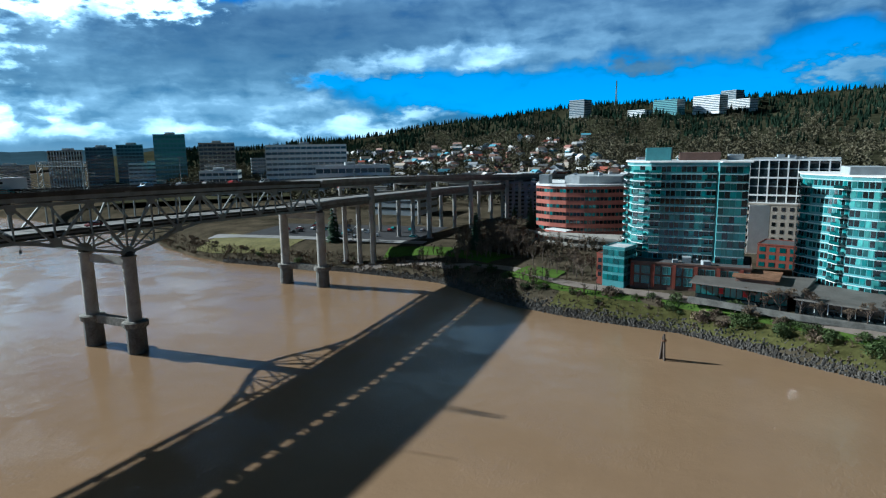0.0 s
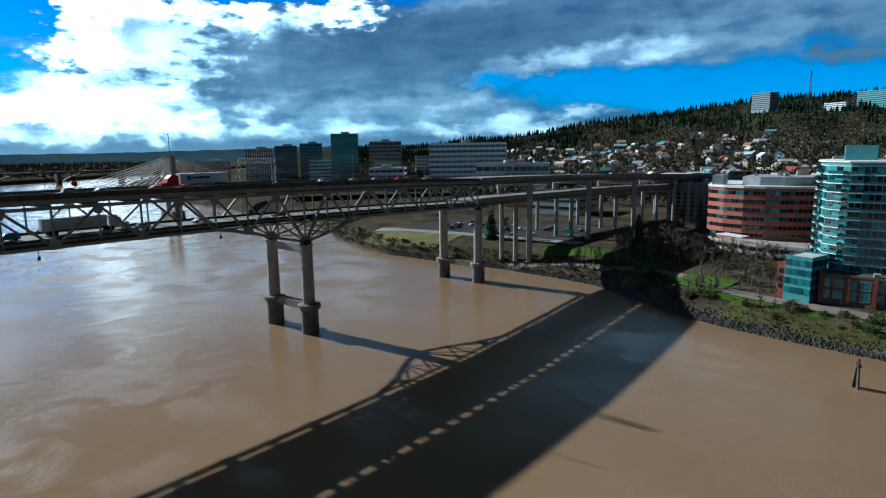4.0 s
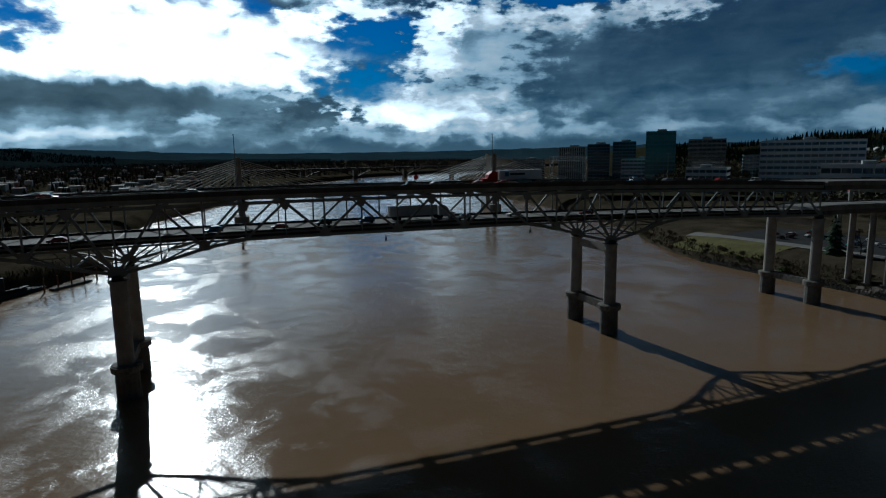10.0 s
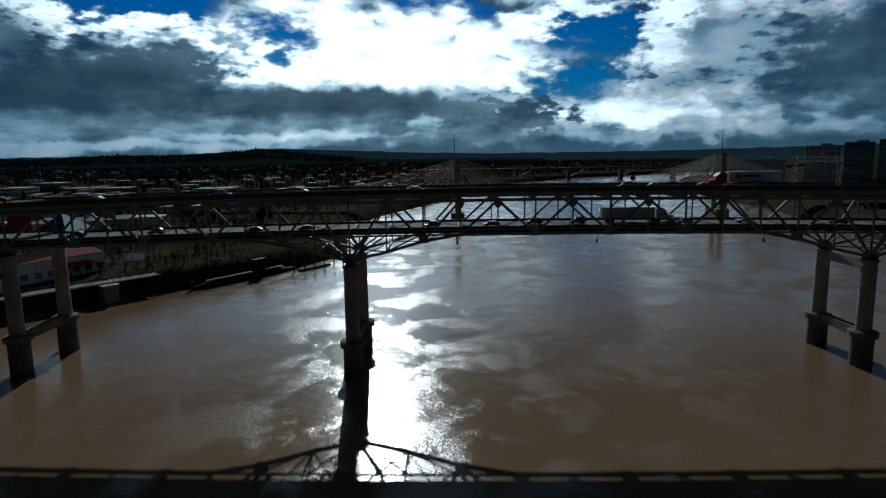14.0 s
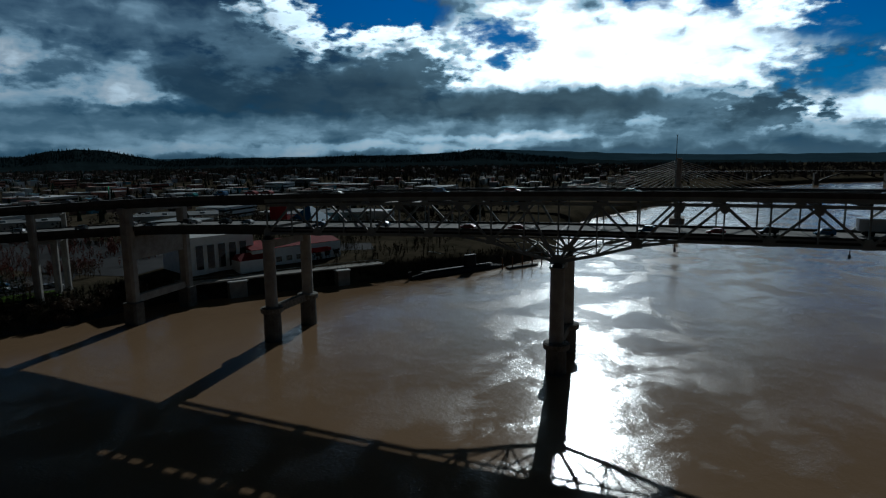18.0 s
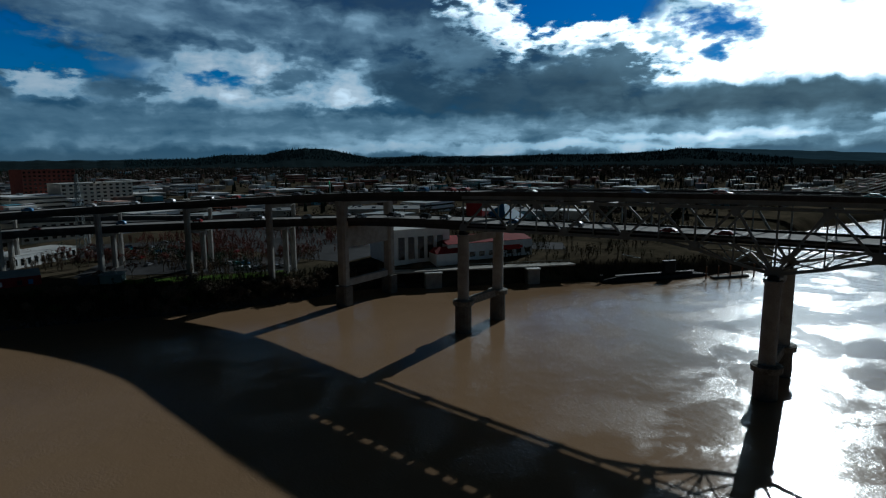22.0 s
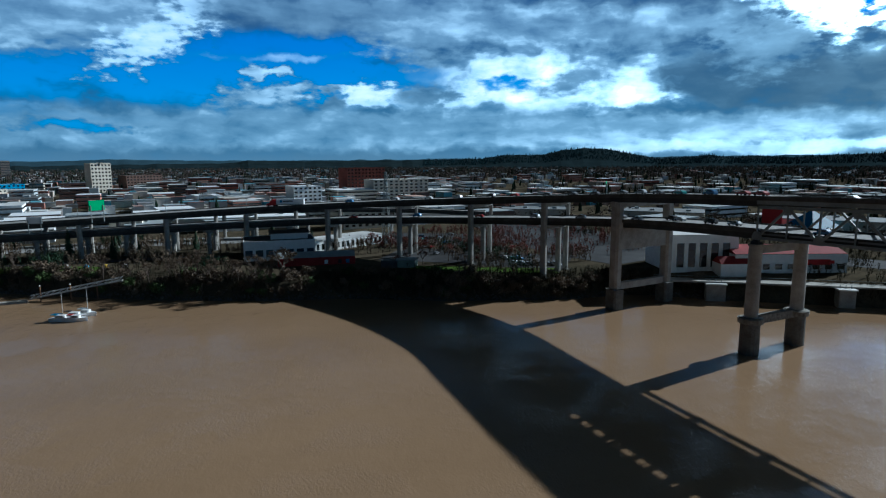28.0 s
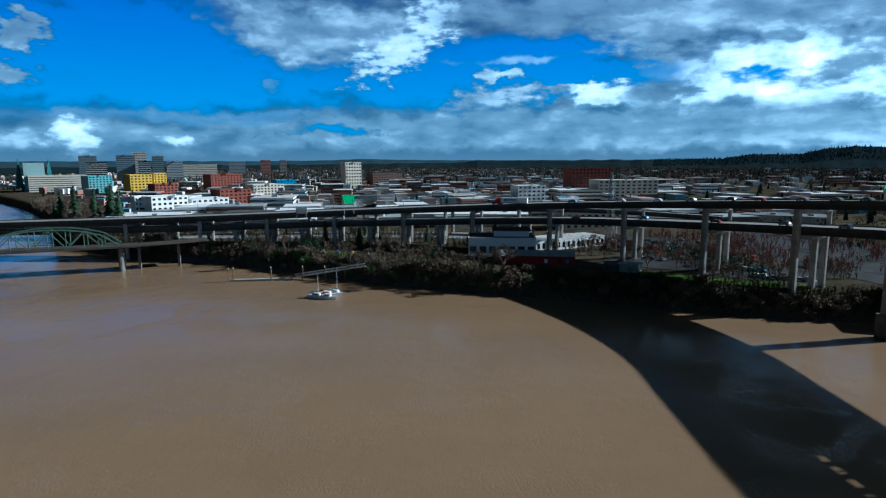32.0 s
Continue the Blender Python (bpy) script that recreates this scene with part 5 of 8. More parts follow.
def south_district():
    """Office and apartment towers of the next district along the river."""
    rows = [((469, 768), (500, 748), 61.5, TAN, 8, 12, "pale tower with upright ribs"), ((503, 746), (528, 728), 65, DISTRICT_BLUE, 12, 7, "blue-grey glass apartment tower"), ((532, 726), (557, 707), 68, DISTRICT_BLUE, 12, 7, "dark glass apartment tower"),
            ((536, 660), (564, 636), 80, DISTRICT_TEAL, 16, 8, "tallest slim teal glass tower"), ((542, 589), (572, 560), 68, TAN, 11, 8, "brown and glass laboratory tower"), ((485, 433), (536, 368), 63, WHITE, 9, 14, "long white office block with dark ribbon windows"),
            ((477, 364), (517, 304), 42, WHITE, 3, 10, "low white college building"), ((520, 690), (560, 655), 44, WHITE, 6, 10, "pale low office building"), ((440, 480), (462, 450), 38, WHITE, 4, 6, "low white building beside the office block"), ((600, 560), (640, 520), 48, GREY, 8, 8, "grey apartment block"), ((420, 820), (460, 795), 44, GREY, 8, 8, "grey waterfront block")]
    for a, c, z, wall, fl, bays, label in rows:
        r = rect(a, c, 26)
        b = block("district_tower", label + " in the riverside district", r, 12, z, wall, ROOF, 0.8, "office tower", "towers of the riverside district")
        ribbed = "ribs" in label
        add_bands(b, r, 14, z, min(fl, 12), DARK_GLASS if ribbed or wall is TAN else PALE_GLASS if wall is DISTRICT_TEAL else BLUE_GLASS, 0.46 if wall is WHITE else 0.62)
        for k in range(bays + 1):
            p, turn = face_points(r[0], r[1], (14 + z) / 2, k / bays, 0.2)
            part("mullion", Builder().box(p, (1.3 if ribbed else 0.5, 0.6, z - 14), turn), WHITE if ribbed else wall, b)
        part("plant_room", Builder().box(((a[0] + c[0]) / 2 + 12, (a[1] + c[1]) / 2 + 12, z + 1.8), (14, 10, 3.4), 40), GREY, b)


south_district()


def hospital_hill():
    for az, d, w, lo, hi, wall, label in ((-77.0, 1480, 42, 2.7, 4.15, GREY, "grey hospital tower"), (-84.6, 1480, 62, 2.6, 3.9, TEAL_FRAME, "green-glass hospital block"), (-87.9, 1480, 66, 2.7, 4.1, WHITE, "white hospital block"), (-90.3, 1520, 62, 2.7, 3.7, WHITE, "long white hospital wing"), (-89.6, 1600, 40, 2.7, 4.45, GREY, "grey hospital tower behind"), (-82.2, 1440, 44, 2.3, 3.1, WHITE, "low white hospital wing"), (-80.2, 1330, 50, 1.3, 1.9, GREY, "low grey building among the trees")):
        x, y = -math.sin(radians(az)) * d, math.cos(radians(az)) * d
        t = Vector((math.cos(radians(az - 35)), math.sin(radians(az - 35)), 0)) * w / 2
        a, c = (x - t.x, y - t.y), (x + t.x, y + t.y)
        z, h = 57.5 + d * math.tan(radians(lo)), d * (math.tan(radians(hi)) - math.tan(radians(lo)))
        r = rect(a, c, 30)
        b = block("hospital_block", label + " on the wooded hill", r, z, z + h, wall, ROOF, 0.8, "hospital", "hospital on the hill")
        add_bands(b, r, z + 2, z + h, max(3, round(h / 4)), BLUE_GLASS, 0.42)
    x, y, z = west_point(-80.45, 1720)
    tower = thing("radio_tower", "tall slim lattice radio mast on the hill", "radio mast")
    b = Builder()
    for k in range(3):
        a = 2.094 * k
        b.beam((x + 3 * math.cos(a), y + 3 * math.sin(a), z - 3), (x + 0.9 * math.cos(a), y + 0.9 * math.sin(a), z + 66), 0.9, 0.9)
    part("legs", b, STEEL, tower)
    b = Builder()
    for i in range(11):
        r0, r1 = 3 - 0.19 * i, 3 - 0.19 * (i + 1)
        for k in range(3):
            a, c = 2.094 * k, 2.094 * (k + 1)
            b.beam((x + r0 * math.cos(a), y + r0 * math.sin(a), z + i * 6), (x + r1 * math.cos(c), y + r1 * math.sin(c), z + i * 6 + 6), 0.4, 0.4)
    part("bracing", b, STEEL, tower)


hospital_hill()

# ---- the east bank ----
def museum():
    r = rect((-187.5, 200), (-175.5, 228.5), 26)
    b = block("museum_hall", "white hall with five tall dark windows beside the river", r, 9, 24.2, WHITE, ROOF, 0.8, "museum")
    for k in range(5):
        p, turn = face_points(r[0], r[1], 16.0, 0.16 + k * 0.165, 0.05)
        w = part("tall_window", Builder().box(p, (3.4, 0.3, 10.5), turn), DARK_GLASS, b)
        for s in (-1.85, 1.85):
            q = Vector(p) + Vector((math.cos(radians(turn)) * s, math.sin(radians(turn)) * s, 0))
            part("pier", Builder().box(q, (0.35, 0.7, 11), turn), WHITE, w)
    r = rect((-171.5, 222), (-150.5, 265), 22)
    b = block("museum_wing", "long low white museum wing with a dark red roof", r, 9, 17.0, WHITE, RED_DARK, 0.0, "museum")
    n = Vector((r[3][0] - r[0][0], r[3][1] - r[0][1], 0))
    part("pitched_roof", Builder().add([(*r[0], 17), (*r[1], 17), (*r[2], 17), (*r[3], 17), (r[0][0] + n.x / 2, r[0][1] + n.y / 2, 20), (r[1][0] + n.x / 2, r[1][1] + n.y / 2, 20)], [(0, 1, 5, 4), (2, 3, 4, 5), (0, 4, 3), (1, 2, 5), (3, 2, 1, 0)]), RED_DARK, b)
    p, turn = face_points(r[0], r[1], 13.6, 0.72, 0.15)
    part("red_sign", Builder().box(p, (12, 0.3, 2.4), turn, 0.1).box(Vector(p) + Vector((0.4, 0.9, 0)), (13.4, 0.2, 1.4), turn), RED, b)
    add_windows(b, r[0], r[1], 9.6, 13.5, 1, 9, DARK_GLASS, (0.55, 0.6))
    lean = thing("entrance_lodge", "small white lodge with a red gabled roof at the quay", "lodge")
    q = rect((-172, 214), (-165, 228), 9)
    part("wall", Builder().prism(q, 7, 13.4), WHITE, lean)
    part("roof", Builder().add([(*q[0], 13.4), (*q[1], 13.4), (*q[2], 13.4), (*q[3], 13.4), ((q[0][0] + q[3][0]) / 2, (q[0][1] + q[3][1]) / 2, 16.2), ((q[1][0] + q[2][0]) / 2, (q[1][1] + q[2][1]) / 2, 16.2)], [(0, 1, 5, 4), (2, 3, 4, 5), (0, 4, 3), (1, 2, 5), (3, 2, 1, 0)]), RED_DARK, lean)
    # quay wall with its old concrete blocks
    quay = thing("quay", "dark quay edge below the museum with a thin railing", "quay")
    line = [(-186, 190, 7.8), (-170, 212, 7.8), (-150, 236, 7.8), (-128, 262, 7.8)]
    part("walkway", Builder().sweep(along(line, 6), [(0, -0.6), (7, -0.6), (7, 0), (0, 0)]), CONCRETE, quay)
    part("railing", Builder().sweep(along(line, 6), [(0.2, 0.9), (0.32, 0.9), (0.32, 1.05), (0.2, 1.05)]), STEEL, quay)
    for p in along(line, 3.0):
        part("rail_post", Builder().box((p.x, p.y + 0.2, p.z + 0.45), (0.12, 0.12, 0.95)), STEEL, quay)
    for x, y, w in ((-167, 205, 7.5), (-136, 240, 6.0)):
        c = thing("mooring_block", "old white concrete mooring block in the water", "mooring")
        part("block", Builder().box((x, y, 3.2), (w, 5, 7.2), 50, 0.3), CONCRETE, c)
        part("cap", Builder().box((x, y, 7.0), (w + 0.6, 5.6, 0.5), 50), WHITE, c)
        for k in (-0.3, 0.0, 0.3):
            part("post", Builder().box((x + k * w * 0.7, y + k * 5, 7.9), (0.25, 0.25, 1.4)), STEEL, c)


museum()


def submarine():
    s = thing("submarine", "black museum submarine moored by the bank", "submarine")
    a, c = Vector((-110, 259, 0)), Vector((-76, 307, 0))
    d = (c - a).normalized()
    side = Vector((-d.y, d.x, 0))
    b = Builder()
    m, n = 18, 10
    for i in range(m + 1):
        t = i / m
        r = 2.9 * max(0.06, (1 - abs(2 * t - 1) ** 2.6)) ** 0.5
        for k in range(n):
            an = 6.28319 * k / n
            b.v.append(tuple(a + (c - a) * t + side * r * math.cos(an) + Vector((0, 0, 0.6 + r * 0.8 * math.sin(an)))))
    b.f = [(i * n + k, (i + 1) * n + k, (i + 1) * n + (k + 1) % n, i * n + (k + 1) % n) for i in range(m) for k in range(n)] + [tuple(range(n)), tuple(m * n + k for k in reversed(range(n)))]
    part("hull", b, HULL, s)
    p = a + (c - a) * 0.62
    turn = math.degrees(math.atan2(d.y, d.x))
    part("sail", Builder().box((p.x, p.y, 5.6), (7.5, 2.2, 6.2), turn, 0.9), HULL, s)
    part("periscope", Builder().cyl(p.x, p.y, 8.6, 13.5, 0.16, 0.1, 6), STEEL, s)
    part("deck", Builder().beam(a + (c - a) * 0.12 + Vector((0, 0, 3.0)), a + (c - a) * 0.86 + Vector((0, 0, 3.0)), 2.0, 0.3), HULL, s)
    part("rudder", Builder().box((a.x, a.y, 2.2), (1.8, 0.4, 3.4), turn), HULL, s)
    g = thing("gangway", "steel gangway and float with slim piles beside the submarine", "gangway")
    part("float", Builder().beam((-72, 300, 0.5), (-60, 316, 0.5), 3, 1.0), CONCRETE_DARK, g)
    part("bridge", Builder().beam((-112, 288, 8.4), (-90, 297, 4.2), 1.4, 0.4), STEEL, g)
    for sgn in (-0.7, 0.7):
        part("truss_side", Builder().beam((-112, 288 + sgn, 9.6), (-90, 297 + sgn, 5.4), 0.15, 0.2), STEEL, g)
    for k in range(6):
        part("pile", Builder().cyl(-74 + k * 4.2, 297 + k * 5.0, -3, 6.2, 0.35, 0.35, 8), RUST, g)


submarine()


def riverside_sheds():
    b = block("white_depot", "low white depot with blue-grey doors and a stepped roof", rect((-301, 38), (-296, 72), 24), 9, 18.2, WHITE, ROOF_DARK, 0.5, "depot")
    add_windows(b, (-301, 38), (-296, 72), 9.4, 15.5, 1, 7, BLUE_GLASS, (0.7, 0.55))
    part("upper_floor", Builder().prism(rect((-306, 52), (-303, 70), 14), 18.2, 21.4), WHITE, b)
    part("upper_roof", Builder().prism(rect((-305, 51), (-302, 71), 16), 21.4, 21.8), ROOF_DARK, b)
    b2 = block("long_white_shed", "long white shed with a row of doors beside the columns", rect((-312, 76), (-330, 120), 16), 9, 15, WHITE, ROOF, 0.3, "shed")
    add_windows(b2, (-312, 76), (-330, 120), 9, 14.6, 1, 14, DARK_GLASS, (0.45, 0.55))
    c = thing("red_boathouse", "long red boarded boathouse with a grey metal roof", "boathouse")
    q = rect((-279, 50), (-271.5, 85), 9)
    part("wall", Builder().prism(q, 7, 12.6), RED_DARK, c)
    part("roof", Builder().add([(*q[0], 12.6), (*q[1], 12.6), (*q[2], 12.6), (*q[3], 12.6), ((q[0][0] + q[3][0]) / 2, (q[0][1] + q[3][1]) / 2, 15), ((q[1][0] + q[2][0]) / 2, (q[1][1] + q[2][1]) / 2, 15)], [(0, 1, 5, 4), (2, 3, 4, 5), (0, 4, 3), (1, 2, 5), (3, 2, 1, 0)]), GREY, c)
    for k in range(16):
        p, turn = face_points(q[0], q[1], 9.8, (k + 0.5) / 16, 0.06)
        part("board", Builder().box(p, (2.0, 0.12, 5.4), turn), RED_DARK, c)
    for k, mt in ((0.62, WHITE), (0.8, DARK), (0.9, BLUE)):
        p, turn = face_points(q[0], q[1], 10.4, k, 0.16)
        part("panel", Builder().box(p, (1.6, 0.1, 1.8), turn), mt, c)
    d = thing("green_hut", "small pale green hut with a dark annex under the road", "hut")
    part("wall", Builder().box((-252, 104, 10.6), (7, 8, 3.4), -35), mat("pale green boards", (0.30, 0.36, 0.30), 0.8), d)
    part("annex", Builder().box((-256, 97, 10.4), (7, 7, 3.2), -35), ROOF_DARK, d)
    part("roof", Builder().box((-252, 104, 12.5), (8, 9, 0.4), -35), GREY, d)
    # floating dock and ramp
    k = thing("floating_dock", "long pale floating dock with tall piles and a trussed ramp", "dock")
    line = [(-293, -79), (-294, -64), (-294.5, -50)]
    for p, q2 in zip(line, line[1:]):
        part("float", Builder().beam((*p, 0.35), (*q2, 0.35), 3.2, 0.9), CONCRETE, k)
    p0, p1 = Vector((-294.5, -49, 1.0)), Vector((-285.5, -14, 7.4))
    part("ramp", Builder().beam(p0, p1, 1.9, 0.25), CONCRETE, k)
    for s in (-0.9, 0.9):
        q = Vector((s, 0, 0))
        for dz in (0.3, 1.5):
            part("ramp_rail", Builder().beam(p0 + q + Vector((0, 0, dz)), p1 + q + Vector((0, 0, dz)), 0.14, 0.16), WHITE, k)
        for i in range(14):
            a, c = p0.lerp(p1, i / 14) + q, p0.lerp(p1, (i + 1) / 14) + q
            part("ramp_web", Builder().beam(a + Vector((0, 0, 0.3)), c + Vector((0, 0, 1.5)), 0.1, 0.1), WHITE, k)
    for x, y in ((-291, -80), (-292, -78), (-292, -60), (-293, -45), (-291, -34), (-288, -24)):
        part("pile", Builder().cyl(x, y, -3, 6.5, 0.3, 0.3, 8), RUST, k)
        part("pile_cap", Builder().cyl(x, y, 6.5, 7.0, 0.34, 0.05, 8), WHITE, k)


riverside_sheds()


def boat(x, y, turn, length, cabin, masts):
    b = thing("moored_boat", "white moored cabin boat with dark canvas" if not masts else "small white sailing boat with bare mast", "boat", "boats moored together", at=(x, y, 0), turn=turn)
    h = Builder()
    n = 9
    for i in range(n + 1):
        t = i / n
        w = 1.35 * (1 - max(0, (t - 0.45) / 0.55) ** 2.2)
        xx = (t - 0.5) * length
        for sy, z in ((-w, 1.15 + 0.35 * t), (-w * 0.7, -0.3), (w * 0.7, -0.3), (w, 1.15 + 0.35 * t)):
            h.v.append((xx, sy, z))
    h.f = [(i * 4 + k, (i + 1) * 4 + k, (i + 1) * 4 + (k + 1) % 4, i * 4 + (k + 1) % 4) for i in range(n) for k in range(4)] + [(0, 1, 2, 3), tuple(n * 4 + k for k in (3, 2, 1, 0))]
    part("hull", h, WHITE_BODY, b)
    part("cabin", Builder().box((-0.4, 0, 1.75), (length * 0.42, 1.9, 1.1), 0, 0.35), WHITE_BODY, b)
    part("cabin_window", Builder().box((-0.4, 0, 1.85), (length * 0.36, 1.96, 0.4), 0, 0.3), DARK_GLASS, b)
    part("canopy", Builder().box((-length * 0.3, 0, 2.5), (length * 0.25, 1.9, 0.18), 0, 0.2), cabin, b)
    if masts:
        part("mast", Builder().cyl(0.6, 0, 1.4, 10.5, 0.09, 0.05, 6), WHITE, b)
        part("boom", Builder().beam((0.6, 0, 2.8), (-2.6, 0, 2.8), 0.18, 0.22), BLUE, b)


boat(-252, -33, 65, 8.5, BLUE, True)
boat(-255, -29, 60, 9.5, DARK, False)
boat(-249.5, -28, 70, 7.5, RED_DARK, False)
boat(-257.5, -25.5, 55, 8.0, GREY, True)


RUSTY_DECK = mat("stained bridge deck", (0.075, 0.062, 0.052), 0.9, var=0.4, scale=0.2, fine=2.0)


def truss_drawbridge():
    """The green steel bridge downstream, only its eastern end in view."""
    b = thing("green_truss_bridge", "old green steel truss bridge downstream with a curved top chord", "bridge")
    a, c = Vector((-262, -350, 14)), Vector((-330, -146, 14))
    d = (c - a).normalized()
    s = Vector((d.y, -d.x, 0))
    mt = mat("faded green steel", (0.10, 0.17, 0.13), 0.6, var=0.3)
    part("deck", Builder().beam(a - d * 260 + Vector((0, 0, -0.9)), c + d * 8 + Vector((0, 0, -0.7)), 15, 0.9), RUSTY_DECK, b)
    for k in (0, 1, 2):
        p0 = c - d * 64 * (k + 1)
        for e in (-6.5, 6.5):
            pts = []
            for i in range(9):
                t = i / 8
                p = p0 + d * 64 * t + s * e
                pts.append((p, p + Vector((0, 0, 0.3 + 9.5 * (1 - (2 * t - 1) ** 2) ** 0.6))))
            for i in range(8):
                part("top_chord", Builder().beam(pts[i][1], pts[i + 1][1], 0.6, 0.6), mt, b)
                part("diagonal", Builder().beam(pts[i][0 if i % 2 else 1], pts[i + 1][1 if i % 2 else 0], 0.35, 0.4), mt, b)
                if i:
                    part("vertical", Builder().beam(pts[i][0], pts[i][1], 0.35, 0.35), mt, b)
    for k in (0, 1, 2, 3):
        p = c - d * 64 * k
        part("pier", Builder().box((p.x, p.y, 4.6), (2.4, 10, 17), math.degrees(math.atan2(d.y, d.x)), 0.8), CONCRETE_DARK, b)
    w = thing("harbour_wall", "concrete approach of the green bridge along the bank", "approach road")
    part("deck", Builder().sweep(along([(-330, -146, 14.0), (-338, -128, 14.2), (-350, -108, 14.4)], 6), [(-4, -0.9), (8, -0.9), (8, -0.2), (-4, -0.2)]), RUSTY_DECK, w)
    for x, y in ((-333, -138), (-341, -120)):
        part("post", Builder().box((x, y, 6), (1.2, 1.2, 14)), CONCRETE_DARK, w)


truss_drawbridge()


def cable_bridge():
    """The white cable-stayed bridge upstream."""
    b = thing("cable_stayed_bridge", "slender white cable-stayed bridge upstream with two pairs of pylons", "bridge")
    part("deck", Builder().sweep(along([(-260, 543, 15), (-60, 543, 22), (135, 543, 24.5), (330, 543, 22), (480, 543, 16)], 20), [(-9, -1.6), (9, -1.6), (9, 0), (-9, 0)]), CONCRETE, b)
    for x in (16.5, 254):
        for y in (535.5, 550.5):
            part("pylon", Builder().box((x, y, 27.2), (4.2, 2.4, 56.6), 0, 0.5), CONCRETE, b)
        part("pier", Builder().box((x, 543, 2), (12, 26, 8), 0, 2), CONCRETE, b)
        for k in range(1, 13):
            for s in (-1, 1):
                for y in (535, 551):
                    part("cable", Builder().beam((x, y, 54 - (12 - k) * 1.4), (x + s * k * 8.8, y, 23), 0.4, 0.4), WHITE, b)
    a = thing("arch_bridge", "long dark steel bridge with low arches far upstream", "bridge")
    part("deck", Builder().beam((-60, 1330, 25), (720, 1330, 25), 14, 2.4), STEEL_DARK, a)
    for k in range(5):
        x0, x1 = 60 + k * 116, 168 + k * 116
        prev = None
        for i in range(13):
            t = i / 12
            p = (x0 + (x1 - x0) * t, 1330, 6 + 16 * (1 - (2 * t - 1) ** 2))
            if prev:
                part("arch_rib", Builder().beam(prev, p, 3, 2.2), STEEL_DARK, a)
            if i % 2 == 0:
                part("spandrel_post", Builder().beam(p, (p[0], p[1], 24), 1.2, 1.2), STEEL_DARK, a)
            prev = p
        part("pier", Builder().box((x0 - 5, 1330, 8), (8, 14, 28)), CONCRETE_DARK, a)


cable_bridge()


def lattice_pylon(x, y, z0, h, label):
    t = thing("lattice_pylon", label, "pylon")
    b, w = Builder(), 4.5
    for sx in (-1, 1):
        for sy in (-1, 1):
            b.beam((x + sx * w / 2, y + sy * w / 2, z0), (x + sx * 0.4, y + sy * 0.4, z0 + h), 0.28, 0.28)
    part("legs", b, STEEL, t)
    b = Builder()
    for i in range(10):
        k0, k1 = 1 - i / 10 * 0.82, 1 - (i + 1) / 10 * 0.82
        for sx, sy, tx, ty in ((-1, -1, 1, -1), (1, -1, 1, 1), (1, 1, -1, 1), (-1, 1, -1, -1)):
            b.beam((x + sx * w / 2 * k0, y + sy * w / 2 * k0, z0 + h * i / 10), (x + tx * w / 2 * k1, y + ty * w / 2 * k1, z0 + h * (i + 1) / 10), 0.16, 0.16)
    part("bracing", b, STEEL, t)
    for dz in (0.78, 0.88):
        part("arm", Builder().beam((x - 3.4, y - 2, z0 + h * dz), (x + 3.4, y + 2, z0 + h * dz), 0.25, 0.3), STEEL, t)


lattice_pylon(-330, 123, 9, 42, "grey lattice power pylon behind the curved roads")


def road_sign(x, y, z, turn, w, h, material, label):
    s = thing("road_sign", label, "road sign", at=(x, y, z), turn=turn)
    part("board", Builder().box((0, 0, 0), (w, 0.2, h)), material, s)
    for k in (-0.28, 0.05, 0.3):
        part("bar", Builder().box((0, -0.13, h * k), (w * 0.7, 0.06, h * 0.12)), WHITE, s)
    part("post", Builder().box((-w * 0.4, 0.25, -h / 2 - 1.5), (0.3, 0.3, h + 3.4)).box((w * 0.4, 0.25, -h / 2 - 1.5), (0.3, 0.3, h + 3.4)), STEEL, s)


road_sign(-330, -24.5, 37.0, -55, 7.5, 4.8, GREEN_SIGN, "large green road sign with pale bars over the curved road")
road_sign(-190, 166, 47.4, -45, 4.2, 2.6, GREEN_SIGN, "green road sign standing beyond the upper road")
road_sign(-343, -52, 30.0, -100, 6.5, 3.2, WHITE, "back of a pale sign panel over the curved road")

# ---- the town, houses and far streets ----
def town_block(rnd, az, d, w, h, wall, roof, z0, label):
    a0 = radians(az)
    x, y = -math.sin(a0) * d, math.cos(a0) * d
    turn = 3.6 + rnd.choice((0, 0, 90)) + rnd.uniform(-4, 4)
    dp = w * rnd.uniform(0.6, 1.1)
    ca, sa = math.cos(radians(turn)), math.sin(radians(turn))
    ring = [(x + u * ca - v * sa, y + u * sa + v * ca) for u, v in ((-w / 2, -dp / 2), (w / 2, -dp / 2), (w / 2, dp / 2), (-w / 2, dp / 2))]
    b = thing("town_building", label, "building", "buildings of the far town")
    part("wall", Builder().prism(ring, z0 - 2, z0 + h), wall, b)
    part("roof", Builder().prism([(x + (p - x) * 1.01, y + (q - y) * 1.01) for p, q in ring], z0 + h, z0 + h + 0.5), roof, b)
    fl = max(1, int(h / 4.2))
    if fl <= 7 and h > 7:
        add_bands(b, ring, z0 + 0.6, z0 + h - 0.2, fl, DARK_GLASS, 0.36, 0.12)
    if w > 38:
        part("roof_unit", Builder().box((x + rnd.uniform(-6, 6), y + rnd.uniform(-6, 6), z0 + h + 1.4), (rnd.uniform(3, 8), rnd.uniform(3, 6), 2.2), turn), GREY, b)
    return b


